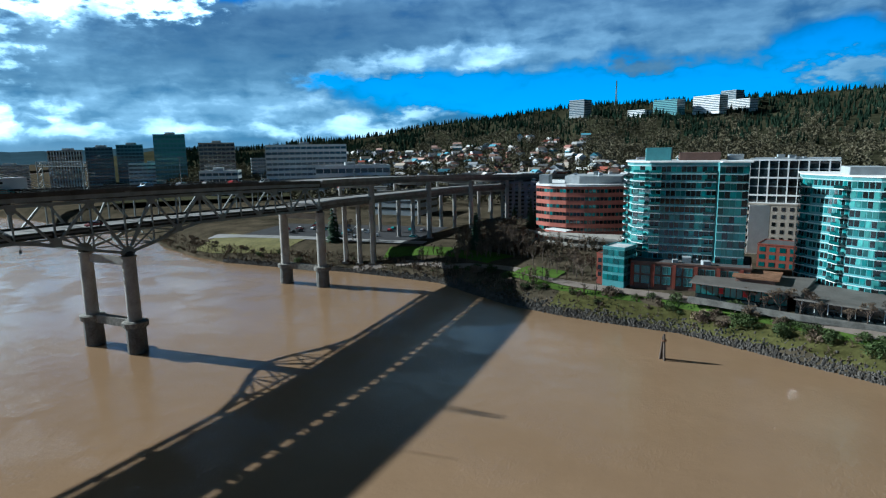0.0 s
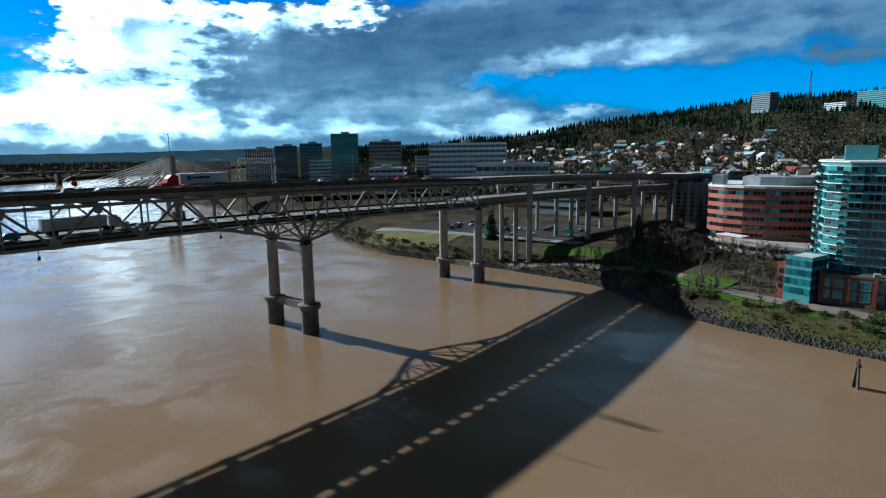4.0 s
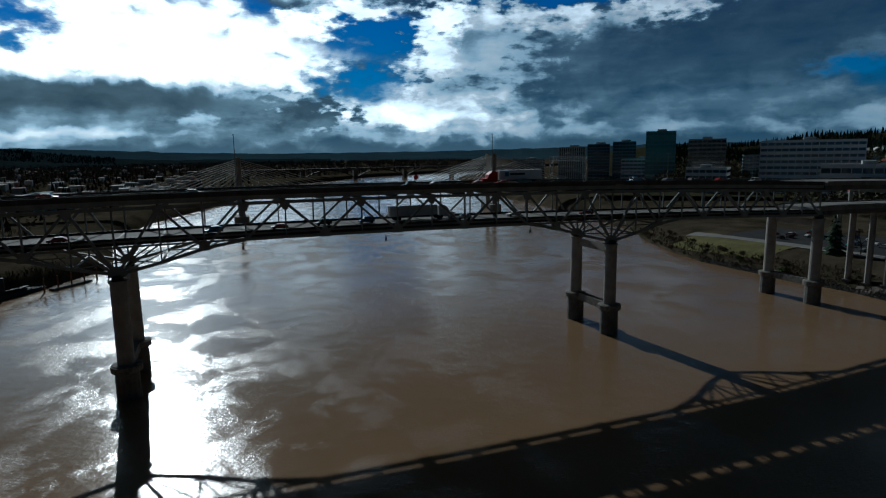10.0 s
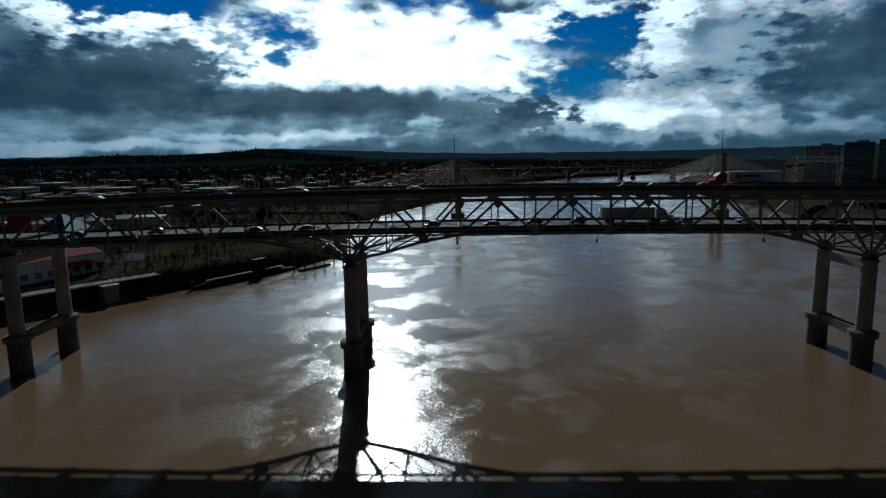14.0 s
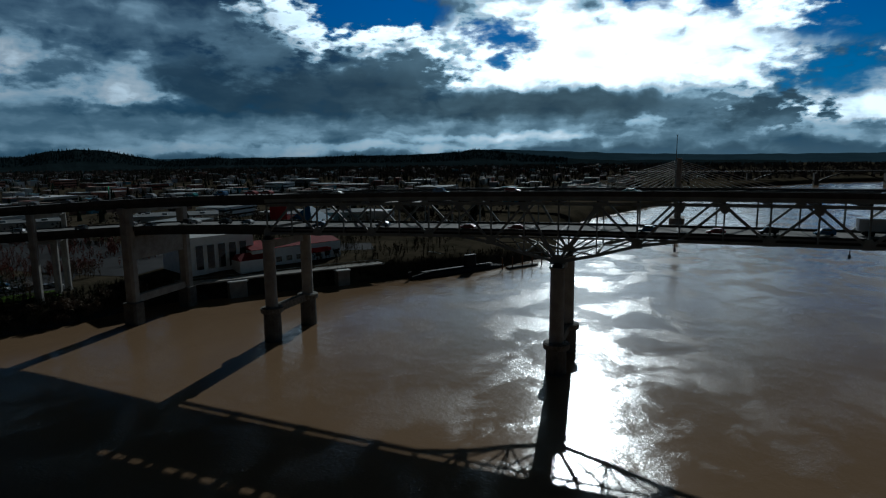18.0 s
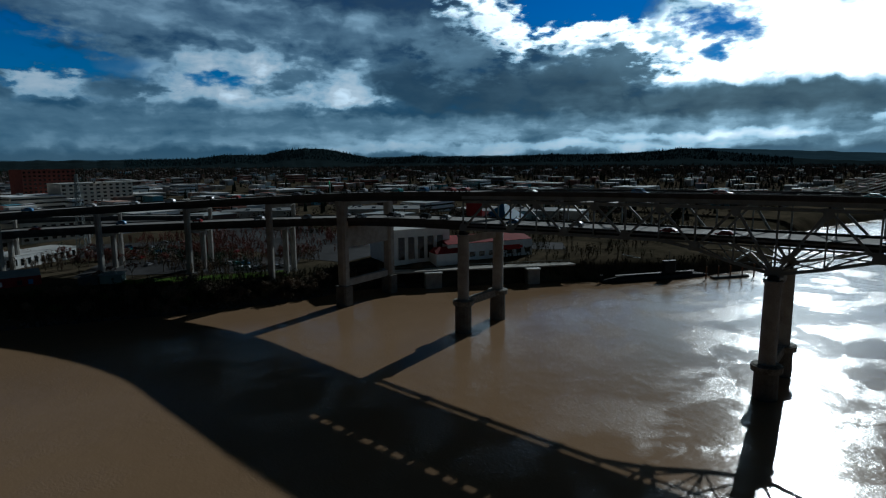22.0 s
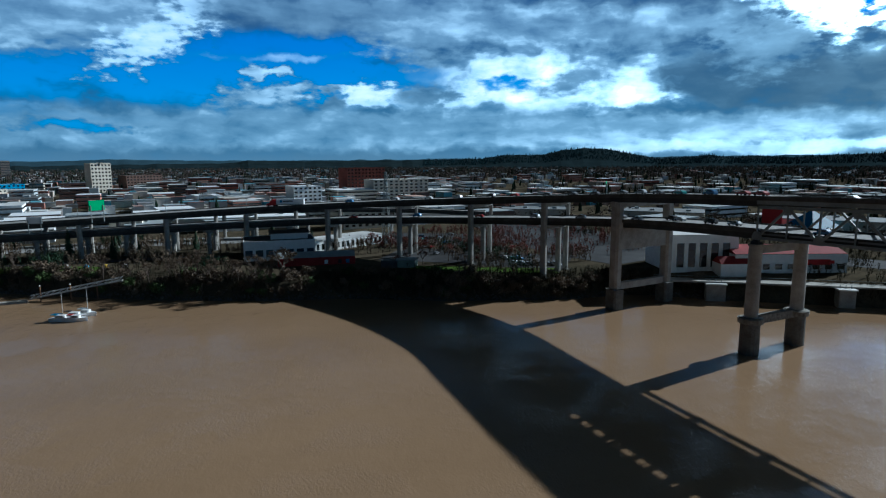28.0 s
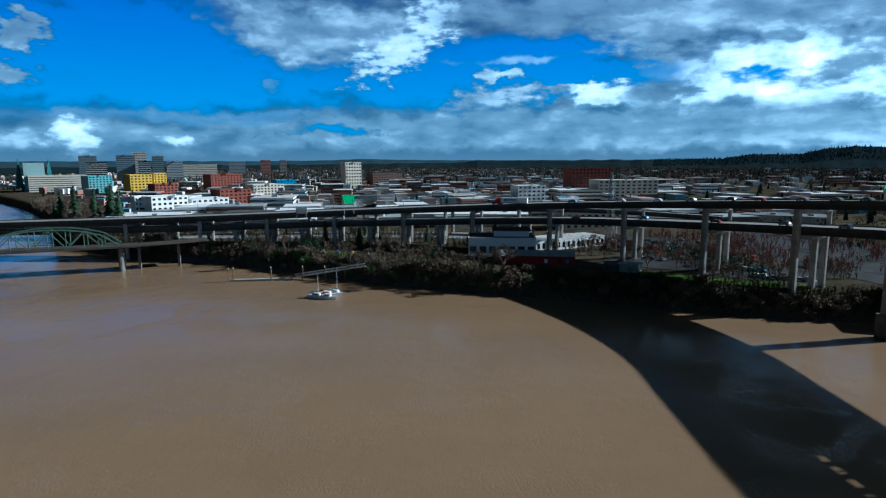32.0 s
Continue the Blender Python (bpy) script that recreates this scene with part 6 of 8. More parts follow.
CREAM = mat("cream wall", (0.62, 0.56, 0.46), 0.85, var=0.15)
PALE_BLUE = mat("pale blue wall", (0.16, 0.40, 0.55), 0.8, var=0.15)
SALMON = mat("salmon wall", (0.48, 0.22, 0.16), 0.85, var=0.15)
ROOF_RED = mat("red roof", (0.30, 0.09, 0.06), 0.85, var=0.25)
ROOF_WHITE = mat("white membrane roof", (0.78, 0.79, 0.80), 0.7, var=0.15, scale=0.05)


HALL_GLASS = mat("pale green hall glass", (0.27, 0.40, 0.39), 0.4, var=0.2, spec=0.5)
TOWER_DARK = mat("dark office cladding", (0.12, 0.155, 0.17), 0.5, var=0.25, spec=0.4)


def far_town():
    rnd = random.Random(21)
    walls = [(WHITE, "white"), (TAN, "tan"), (BRICK, "red brick"), (BRICK_DARK, "brown brick"), (CREAM, "cream"), (GREY, "grey"), (SALMON, "salmon"), (WHITE, "white")]
    roofs = [ROOF_WHITE, ROOF, ROOF_DARK, ROOF_WHITE, ROOF, GREY]
    placed = []
    for _ in range(2600):
        az = rnd.uniform(8, 124) if rnd.random() < 0.4 else rnd.uniform(55, 122)
        d = 440 + 800 * rnd.random() ** 1.2
        x, y = -math.sin(radians(az)) * d, math.cos(radians(az)) * d
        if x > lerp_table(EAST_SHORE, y) - 95 or y < -340 and x > -1000:
            continue
        w = rnd.uniform(16, 46)
        if any((x - p) ** 2 + (y - q) ** 2 < (w * 0.5 + r) ** 2 for p, q, r in placed):
            continue
        placed.append((x, y, w * 0.5))
        wall, name = rnd.choice(walls)
        h = rnd.choice((5, 6, 6.5, 7.5, 8, 9, 11, 13))
        town_block(rnd, az, d, w, h, wall, rnd.choice(roofs), land_height(x, y), f"{'low' if h < 9 else 'mid-rise'} {name} building in the far flat town")
        if len(placed) > 175:
            break
    # the ones that stand out: bearings of both ends, height of the top over the horizon in degrees, distance
    for a0, a1, top, d, wall, roof, label in (
            (73.3, 69.4, -0.7, 800, BRICK, ROOF_DARK, "large red brick warehouse above the viaduct"), (70.9, 65.2, -1.8, 700, CREAM, ROOF, "wide cream office block with dark windows"),
            (94.5, 92.9, -0.1, 1000, CREAM, ROOF, "tall pale apartment tower alone in the town"), (111.4, 108.2, -2.96, 590, WHITE, ROOF_WHITE, "long white office with rows of windows"), (112.6, 111.4, -2.9, 600, WHITE, ROOF_WHITE, "white end block of a long office"), (108.2, 104.8, -3.24, 620, WHITE, ROOF_WHITE, "low white office beside the road"),
            (112.85, 111.0, -1.05, 1000, YELLOW, ROOF, "bright yellow block in the town"), (111.0, 109.9, -0.95, 1020, YELLOW, ROOF, "bright yellow stepped block in the town"), (111.0, 109.0, -1.88, 880, BRICK, ROOF_DARK, "old red brick hall in the town"), (116.4, 115.1, 0.54, 1500, TOWER_DARK, ROOF, "grey tower of the far district"),
            (113.7, 112.3, 0.59, 1420, TOWER_DARK, ROOF, "dark glass tower of the far district"), (112.5, 111.4, 0.83, 1600, TAN, ROOF, "stepped pale tower of the far district"), (111.0, 110.1, 0.5, 1400, TOWER_DARK, ROOF, "grey office tower of the far district"), (115.9, 114.4, -0.01, 1380, DARK_GLASS, ROOF_DARK, "dark glass office slab of the far district"), (112.1, 111.1, 0.07, 1340, DARK_GLASS, ROOF_DARK, "dark slim tower of the far district"), (109.9, 108.6, 0.06, 1500, GREY, ROOF, "pale grey office of the far district"), (108.6, 105.8, -0.24, 1500, CREAM, ROOF, "long pale block of the far district")) + (
            (115.9, 114.0, -1.12, 1100, TEAL_FRAME, ROOF, "green glass corner block of the far district"), (106.5, 103.6, -1.11, 1000, BRICK, ROOF_DARK, "red brick warehouse with a brown end"), (105.8, 102.9, -2.48, 720, BRICK, ROOF_DARK, "red brick warehouse with rows of windows"), (100.8, 98.9, -1.68, 960, BLUE, ROOF, "low blue patterned block in the town"), (102.9, 100.0, -2.07, 850, CREAM, ROOF_WHITE, "cream low store in the town"), (92.0, 89.0, -1.15, 1050, BRICK_DARK, ROOF_DARK, "dark brick mill in the town"), (78.2, 75.4, -2.35, 640, WHITE, ROOF_WHITE, "white block behind the road"), (119.9, 115.9, -1.03, 1200, CREAM, ROOF, "long cream arena hall"), (73.8, 68.4, -4.4, 430, CREAM, ROOF, "cream arcade building behind the viaduct"),
            (104.8, 103.4, 0.04, 1700, GREY, ROOF, "grey block on the horizon"), (102.1, 101.2, 0.13, 1750, SALMON, ROOF, "salmon tower on the horizon"), (100.4, 99.8, 0.13, 1780, TAN, ROOF, "tan tower on the horizon")):
        az, w = (a0 + a1) / 2, d * radians(a0 - a1)
        x, y = -math.sin(radians(az)) * d, math.cos(radians(az)) * d
        h = 57.5 + d * math.tan(radians(top)) - land_height(x, y)
        t = (Matrix.Rotation(radians(0 if d > 1100 else 24), 3, "Z") @ Vector((-y, x, 0))).normalized() * w / 2
        a, c = (x - t.x, y - t.y), (x + t.x, y + t.y)
        deep = min(w * 0.7, 30)
        r = rect(a, c, deep)
        if (r[2][0] ** 2 + r[2][1] ** 2) < (a[0] ** 2 + a[1] ** 2):
            r = rect(c, a, deep)
        z = land_height(x, y)
        b = block("town_landmark", label, r, z, z + h, wall, roof, 0.6, "building", "buildings of the far town")
        if w > 20:
            rooftop(b, x, y, z + h, int(az * 10), 2, 5, wall)
        fl, bays = max(2, round(h / 4)), max(4, round(w / 5))
        if d > 1100:
            add_bands(b, r, z + 1, z + h - 1, fl, GREY if wall in (DARK_GLASS, TEAL_FRAME) else BLUE_GLASS, 0.34, 0.1)
        else:
            bays, fl = min(bays, 11), min(fl, 8)
            add_windows(b, r[0], r[1], z + 0.5, z + h, fl, bays, DARK_GLASS, (0.5, 0.45))
            if d < 800:
                add_windows(b, r[1], r[2], z + 0.5, z + h, fl, max(3, bays // 2), DARK_GLASS, (0.5, 0.45))
    # the glass hall with two green spires
    d = 1250
    hall = thing("glass_hall", "pale green glass hall with two pointed spires", "hall")
    for az, top, wd in ((119.45, -0.1, 44), (120.45, 0.0, 8), (118.45, 0.0, 8)):
        x, y = -math.sin(radians(az)) * d, math.cos(radians(az)) * d
        z = 57.5 + d * math.tan(radians(top))
        if wd > 20:
            part("hall_body", Builder().box((x, y, (z + 14) / 2), (wd, 30, z - 10), az - 90), HALL_GLASS, hall)
        else:
            part("spire", Builder().cyl(x, y, 14, z + 8, 7, 0.4, 4), TEAL_GLASS, hall)
    # big pale roofs just behind the curved roads
    for x, y, w, dp, h, turn in ((-470, 60, 90, 60, 9, 80), (-500, -60, 110, 60, 8, 85), (-470, 205, 60, 34, 8, 60), (-420, 290, 54, 30, 8, 50), (-520, 160, 80, 50, 9, 70), (-480, -170, 90, 50, 8, 95), (-350, 365, 60, 36, 8, 40), (-250, 410, 70, 36, 8, 30)):
        b = thing("warehouse", f"wide low warehouse with a {'white membrane' if y < 150 else 'dull grey'} roof", "warehouse", "warehouses behind the roads", at=(x, y, 9), turn=turn)
        part("wall", Builder().box((0, 0, h / 2 - 1), (w, dp, h + 2)), CREAM, b)
        part("roof", Builder().box((0, 0, h + 0.25), (w + 0.6, dp + 0.6, 0.5)), ROOF_WHITE if y < 150 else ROOF_DULL, b)
        for k in range(4):
            part("roof_unit", Builder().box((-w * 0.35 + k * w * 0.22, (-1) ** k * dp * 0.2, h + 1.1), (3.5, 2.6, 1.5)), GREY, b)
        for k in range(7):
            part("dock_door", Builder().box((-w * 0.4 + k * w * 0.13, dp / 2 + 0.05, 2.2), (4.2, 0.2, 4.2)), DARK, b)


far_town()



def far_roofs():
    """Low buildings of the far plain, too many to count, each with a shade of its own."""
    m = bpy.data.materials.new("mixed town walls and roofs")
    m.use_nodes = True
    t = m.node_tree
    geo, rp = t.nodes.new("ShaderNodeNewGeometry"), t.nodes.new("ShaderNodeValToRGB")
    rp.color_ramp.interpolation = "CONSTANT"
    shades = [(0.55, 0.53, 0.50), (0.42, 0.41, 0.40), (0.75, 0.75, 0.74), (0.28, 0.12, 0.09), (0.40, 0.34, 0.27), (0.22, 0.22, 0.23), (0.70, 0.70, 0.68), (0.20, 0.13, 0.10), (0.30, 0.32, 0.34), (0.10, 0.30, 0.38), (0.62, 0.6, 0.55), (0.45, 0.28, 0.22)]
    while len(rp.color_ramp.elements) < len(shades):
        rp.color_ramp.elements.new(0.5)
    for i, c in enumerate(shades):
        rp.color_ramp.elements[i].position, rp.color_ramp.elements[i].color = i / len(shades), (*c, 1)
    t.links.new(geo.outputs["Random Per Island"], rp.inputs[0])
    t.links.new(rp.outputs[0], t.nodes["Principled BSDF"].inputs["Base Color"])
    t.nodes["Principled BSDF"].inputs["Roughness"].default_value = 0.85
    rnd = random.Random(44)
    b = Builder()
    for _ in range(2600):
        az, d = rnd.uniform(2, 122), 620 + 1900 * rnd.random() ** 1.1
        x, y = -math.sin(radians(az)) * d, math.cos(radians(az)) * d
        if x > lerp_table(EAST_SHORE, y) - 95 or az < 72 and rnd.random() < 0.6:
            continue
        w, dp, h, z = rnd.uniform(7, 22), rnd.uniform(7, 16), rnd.uniform(4, 10), land_height(x, y)
        turn = 3.6 + rnd.choice((0, 90)) + rnd.uniform(-3, 3)
        b.box((x, y, z + h / 2 - 1), (w, dp, h + 2), turn)
        b.box((x, y, z + h + 0.2), (w * 1.02, dp * 1.02, 0.4), turn)
    b.top("far_roofs", m, "low far buildings of the flat town in many pale and dark colours", "buildings", "stuff")


far_roofs()


def house(rnd, x, y, z, wall, roof):
    h = thing("house", "small gabled house on the wooded slope", "house", "houses on the slope", at=(x, y, z), turn=rnd.uniform(0, 180))
    w, d, e = rnd.uniform(8, 15), rnd.uniform(7, 11), rnd.uniform(5, 9)
    part("wall", Builder().box((0, 0, e / 2 - 2), (w, d, e + 4)), wall, h)
    part("roof", Builder().add([(-w / 2 - 0.4, -d / 2 - 0.5, e), (w / 2 + 0.4, -d / 2 - 0.5, e), (w / 2 + 0.4, d / 2 + 0.5, e), (-w / 2 - 0.4, d / 2 + 0.5, e), (-w / 2 - 0.4, 0, e + d * 0.36), (w / 2 + 0.4, 0, e + d * 0.36)], [(0, 1, 5, 4), (2, 3, 4, 5), (0, 4, 3), (1, 2, 5), (3, 2, 1, 0)]), roof, h)
    part("window", Builder().box((w * 0.2, -d / 2 - 0.03, e * 0.6), (2.4, 0.1, 1.7)), DARK_GLASS, h)


def slope_houses():
    rnd = random.Random(5)
    walls, roofs = [WHITE, CREAM, TAN, GREY, SALMON, WHITE, CREAM], [ROOF_DARK, GREY, ROOF_RED, BRICK_DARK, ROOF_DARK]
    n = 0
    while n < 150:
        az = rnd.uniform(-90, -52)
        d = rnd.uniform(560, 1150)
        if az < -75 and d > 800 or az > -58 and d > 1000:
            continue
        x, y, z = west_point(az, d) if d > 600 else (-math.sin(radians(az)) * d, math.cos(radians(az)) * d, 13)
        house(rnd, x, y, z, rnd.choice(walls), rnd.choice(roofs))
        n += 1
    # larger flat-roofed buildings at the foot of the slope
    for k in range(46):
        az = rnd.uniform(-94, -56)
        d = rnd.uniform(430, 760)
        x, y = -math.sin(radians(az)) * d, math.cos(radians(az)) * d
        if abs(y - (175 - (x - 203) * 0.13)) < 40:
            continue
        wall = rnd.choice([WHITE, BRICK, TAN, CREAM, GREY, BRICK_DARK])
        town_block(rnd, az, d, rnd.uniform(18, 36), rnd.choice((8, 11, 14, 17, 20)), wall, rnd.choice((ROOF, ROOF_DARK, ROOF_WHITE)), 12 + max(0, (d - 600) * 0.05), "flat-roofed city building at the foot of the hills")


slope_houses()


def far_houses():
    """Gabled roofs and walls among the trees of the slope, too many to count."""
    rnd = random.Random(91)
    b = Builder()
    for _ in range(230):
        az, d = rnd.uniform(-90, -53), rnd.uniform(620, 1200)
        if az < -78 and d > 860:
            continue
        x, y, z = west_point(az, d)
        w, dp, e, turn = rnd.uniform(8, 17), rnd.uniform(7, 11), rnd.uniform(6, 11), rnd.uniform(0, 180)
        b.box((x, y, z + e / 2 - 2), (w, dp, e + 4), turn)
        m = pose(x, y, z + e, 0, 0, turn)
        b.add([m @ Vector(p) for p in ((-w / 2 - 0.4, -dp / 2 - 0.5, 0), (w / 2 + 0.4, -dp / 2 - 0.5, 0), (w / 2 + 0.4, dp / 2 + 0.5, 0), (-w / 2 - 0.4, dp / 2 + 0.5, 0), (-w / 2 - 0.4, 0, dp * 0.38), (w / 2 + 0.4, 0, dp * 0.38))], [(0, 1, 5, 4), (2, 3, 4, 5), (0, 4, 3), (1, 2, 5), (3, 2, 1, 0)])
    b.top("slope_houses", bpy.data.materials["mixed town walls and roofs"], "small houses in mixed colours among the trees of the slope", "houses", "stuff")


far_houses()

# ---- trees and brush ----
def crown_clumps(b, rnd, spots, size, n):
    """Small leaf or twig clumps as crossed slips round the given spots."""
    for c, r in spots:
        for _ in range(n):
            v = Vector((rnd.gauss(0, 1), rnd.gauss(0, 1), rnd.gauss(0, 1)))
            v = v.normalized() * r * rnd.random() ** 0.4
            p = Vector(c) + v
            u = Vector((rnd.uniform(-1, 1), rnd.uniform(-1, 1), rnd.uniform(-0.6, 1))).normalized() * size * rnd.uniform(0.5, 1.2)
            w = u.cross(Vector((rnd.uniform(-1, 1), rnd.uniform(-1, 1), rnd.uniform(-1, 1)))).normalized() * size * rnd.uniform(0.2, 0.5)
            k = len(b.v)
            b.v += [tuple(p - u), tuple(p + w), tuple(p + u), tuple(p - w)]
            b.f.append((k, k + 1, k + 2, k + 3))


def make_tree(kind, seed, h):
    rnd = random.Random(seed)
    label = {"bare": "leafless winter tree with fine brown twigs", "red": "small leafless tree with reddish twigs", "fir": "dark green conifer with ragged tiers", "bush": "low tangled leafless brown shrub on the bank", "green": "round dark evergreen shrub on the bank", "willow": "tall bare pale-twigged tree"}[kind]
    t = thing("shrub" if kind in ("bush", "green") else "tree", label, "shrub" if kind in ("bush", "green") else "tree", at=(0, 0, -200))
    if kind == "fir":
        part("trunk", Builder().cyl(0, 0, -0.5, h * 0.95, h * 0.022, 0.03, 7), BARK, t)
        b = Builder()
        tiers = 11
        for i in range(tiers):
            z, r = h * (0.1 + 0.88 * i / tiers), h * 0.19 * (1 - i / tiers) ** 0.85 + 0.15
            n = 11
            for k in range(n):
                a = 6.28319 * (k + rnd.random() * 0.7) / n
                rr = r * rnd.uniform(0.65, 1.2)
                tip = (rr * math.cos(a), rr * math.sin(a), z - rr * rnd.uniform(0.25, 0.6))
                s = 0.42 * r
                b.add([(0, 0, z + h * 0.07), (tip[0] - math.sin(a) * s, tip[1] + math.cos(a) * s, tip[2] - 0.1 * r), tip, (tip[0] + math.sin(a) * s, tip[1] - math.cos(a) * s, tip[2] - 0.1 * r)], [(0, 1, 2), (0, 2, 3)])
        part("crown", b, NEEDLE, t)
    elif kind in ("bush", "green"):
        b = Builder()
        spots = [((rnd.uniform(-1, 1) * h * 0.7, rnd.uniform(-1, 1) * h * 0.7, h * rnd.uniform(0.25, 0.6)), h * rnd.uniform(0.35, 0.55)) for _ in range(7)]
        crown_clumps(b, rnd, spots, h * 0.14, 60)
        part("crown", b, TWIG if kind == "bush" else LEAF, t)
    else:
        part("trunk", Builder().cyl(0, 0, -0.5, h * 0.42, h * 0.025, h * 0.016, 7), BARK, t)
        limbs, tw = Builder(), Builder()
        tips = []

        def grow(p, d, length, r, depth):
            q = p + d * length
            limbs.beam(p, q, r * 2, r * 2)
            if depth == 0:
                tips.append(q)
                return
            for _ in range(3):
                nd = (d + Vector((rnd.uniform(-1, 1), rnd.uniform(-1, 1), rnd.uniform(-0.3, 0.7))) * 0.75).normalized()
                grow(q, nd, length * rnd.uniform(0.62, 0.85), r * 0.6, depth - 1)

        for _ in range(4):
            grow(Vector((0, 0, h * rnd.uniform(0.25, 0.42))), Vector((rnd.uniform(-1, 1), rnd.uniform(-1, 1), rnd.uniform(0.9, 1.8))).normalized(), h * 0.2, h * 0.010, 3)
        for q in tips:
            for _ in range(7):
                d = Vector((rnd.uniform(-1, 1), rnd.uniform(-1, 1), rnd.uniform(-0.4, 1))).normalized() * h * rnd.uniform(0.04, 0.09)
                s = d.cross(Vector((rnd.uniform(-1, 1), rnd.uniform(-1, 1), 0.3))).normalized() * h * 0.008
                k = len(tw.v)
                tw.v += [tuple(q - s), tuple(q + s), tuple(q + d)]
                tw.f.append((k, k + 1, k + 2))
        part("branchwork", limbs, BARK, t)
        part("crown", tw, TWIG_RED if kind == "red" else TWIG, t)
    return t


KINDS = {k: [make_tree(k, 100 + i * 7 + len(k), h) for i, h in enumerate(hs)] for k, hs in (("bare", (9, 11)), ("red", (7, 8)), ("fir", (16, 20)), ("bush", (2.4, 3.2)), ("green", (2.0, 2.8)))}
used = {}


def plant(kind, x, y, rnd, z=None, size=1.0):
    base = rnd.choice(KINDS[kind])
    z = land_height(x, y) - 0.15 if z is None else z
    s = size * rnd.uniform(0.8, 1.2)
    m = pose(x, y, z, 0, 0, rnd.uniform(0, 360))
    if base.name in used:
        ob = copy_thing(base, m)
    else:
        used[base.name], ob = True, base
        ob.matrix_basis = m
    ob.scale = (s, s, s)


def plant_all():
    rnd = random.Random(77)
    w = lambda y: lerp_table(WEST_SHORE, y)
    e = lambda y: lerp_table(EAST_SHORE, y)
    # west bank: trees by the path, shrubs on the bank
    for x, y in ((232, 70), (228, 62), (224, 58), (226, 52), (222, 50), (219, 47), (221, 44), (246, 70), (250, 78), (256, 84), (262, 92), (268, 98), (252, 92), (258, 100), (246, 96), (264, 84), (272, 90)):
        plant("bare", x, y, rnd, size=1.0)
    for x, y in ((200, -8), (198, -12), (196, -16), (194, -21), (192, -26), (189, -32), (188, -36), (190, -42), (186, -46)):
        plant("bare", x, y, rnd, size=0.75)
    for _ in range(46):
        y = rnd.uniform(-50, 100)
        plant(rnd.choice(("bush", "green", "bush")), w(y) + rnd.uniform(6, 15), y, rnd, size=rnd.uniform(0.5, 1.1))
    for _ in range(24):
        y = rnd.uniform(-50, 0)
        plant(rnd.choice(("bush", "green", "green")), w(y) + rnd.uniform(7, 17), y, rnd, size=rnd.uniform(0.8, 1.4))
    for _ in range(70):
        y = rnd.uniform(100, 340)
        plant(rnd.choice(("bush", "bush", "green")), w(y) + rnd.uniform(2, 13), y, rnd, size=rnd.uniform(0.35, 0.85))
    for x, y in ((262, 190), (268, 182), (272, 118), (280, 112), (286, 108), (296, 104), (304, 112), (312, 106), (320, 116), (262, 108), (270, 104)):
        plant("bare" if x > 265 else "fir", x, y, rnd, size=1.1)
    for x, y in ((290, 118), (298, 122), (306, 126), (330, 112), (345, 106), (350, 118), (362, 108)):
        plant("fir", x, y, rnd, size=0.8)
    # east bank: a dense belt of brush and leafless trees
    for _ in range(170):
        y = rnd.uniform(-140, 130)
        plant(rnd.choice(("bush", "bush", "bush", "green")), e(y) - rnd.uniform(1.5, 16), y, rnd, size=rnd.uniform(0.8, 1.8))
    for y in (-70, -58, -30, -12, -2, 6, 14, 22, 26, 31, 37, 44, 50):
        plant("bare", e(y) - rnd.uniform(6, 14), y + rnd.uniform(-3, 3), rnd, size=rnd.uniform(0.8, 1.15))
    for y in (-22, 10, 15, 19, 37, 43, 48):
        plant("bare", e(y) - rnd.uniform(7, 11), y, rnd, size=rnd.uniform(0.9, 1.3))
    for _ in range(40):
        y = rnd.uniform(130, 205)
        plant("bush", e(y) - rnd.uniform(1, 8), y, rnd, size=rnd.uniform(0.8, 1.4))
    for _ in range(34):
        x, y = rnd.uniform(-330, -250), rnd.uniform(100, 175)
        if e(y) - x > 26:
            plant("red", x, y, rnd, size=rnd.uniform(0.8, 1.2))
    for x, y in ((-340, -20), (-352, -40), (-346, -66), (-338, -8), (-356, 20), (-348, 60), (-352, 84), (-366, -20), (-372, 30), (-330, -46)):
        plant("fir", x, y, rnd, size=rnd.uniform(0.45, 0.75))
    for x, y in ((-478, -218), (-471, -225), (-482, -245), (-483, -256), (-474, -214), (-490, -236), (-486, -262), (-468, -206)):
        plant("fir", x, y, rnd, size=1.6)
    for _ in range(26):
        y = rnd.uniform(-350, -225)
        plant("bare", e(y) - rnd.uniform(8, 60), y, rnd, size=1.4)
    for _ in range(20):
        y = rnd.uniform(-330, -130)
        plant(rnd.choice(("bush", "green")), e(y) - rnd.uniform(2, 16), y, rnd, size=1.8)
    for x, y in ((282, 100), (276, 96), (270, 92), (288, 104), (280, 108), (266, 96), (260, 90), (292, 98), (274, 102)):
        plant("bare", x, y, rnd, size=1.45)


plant_all()


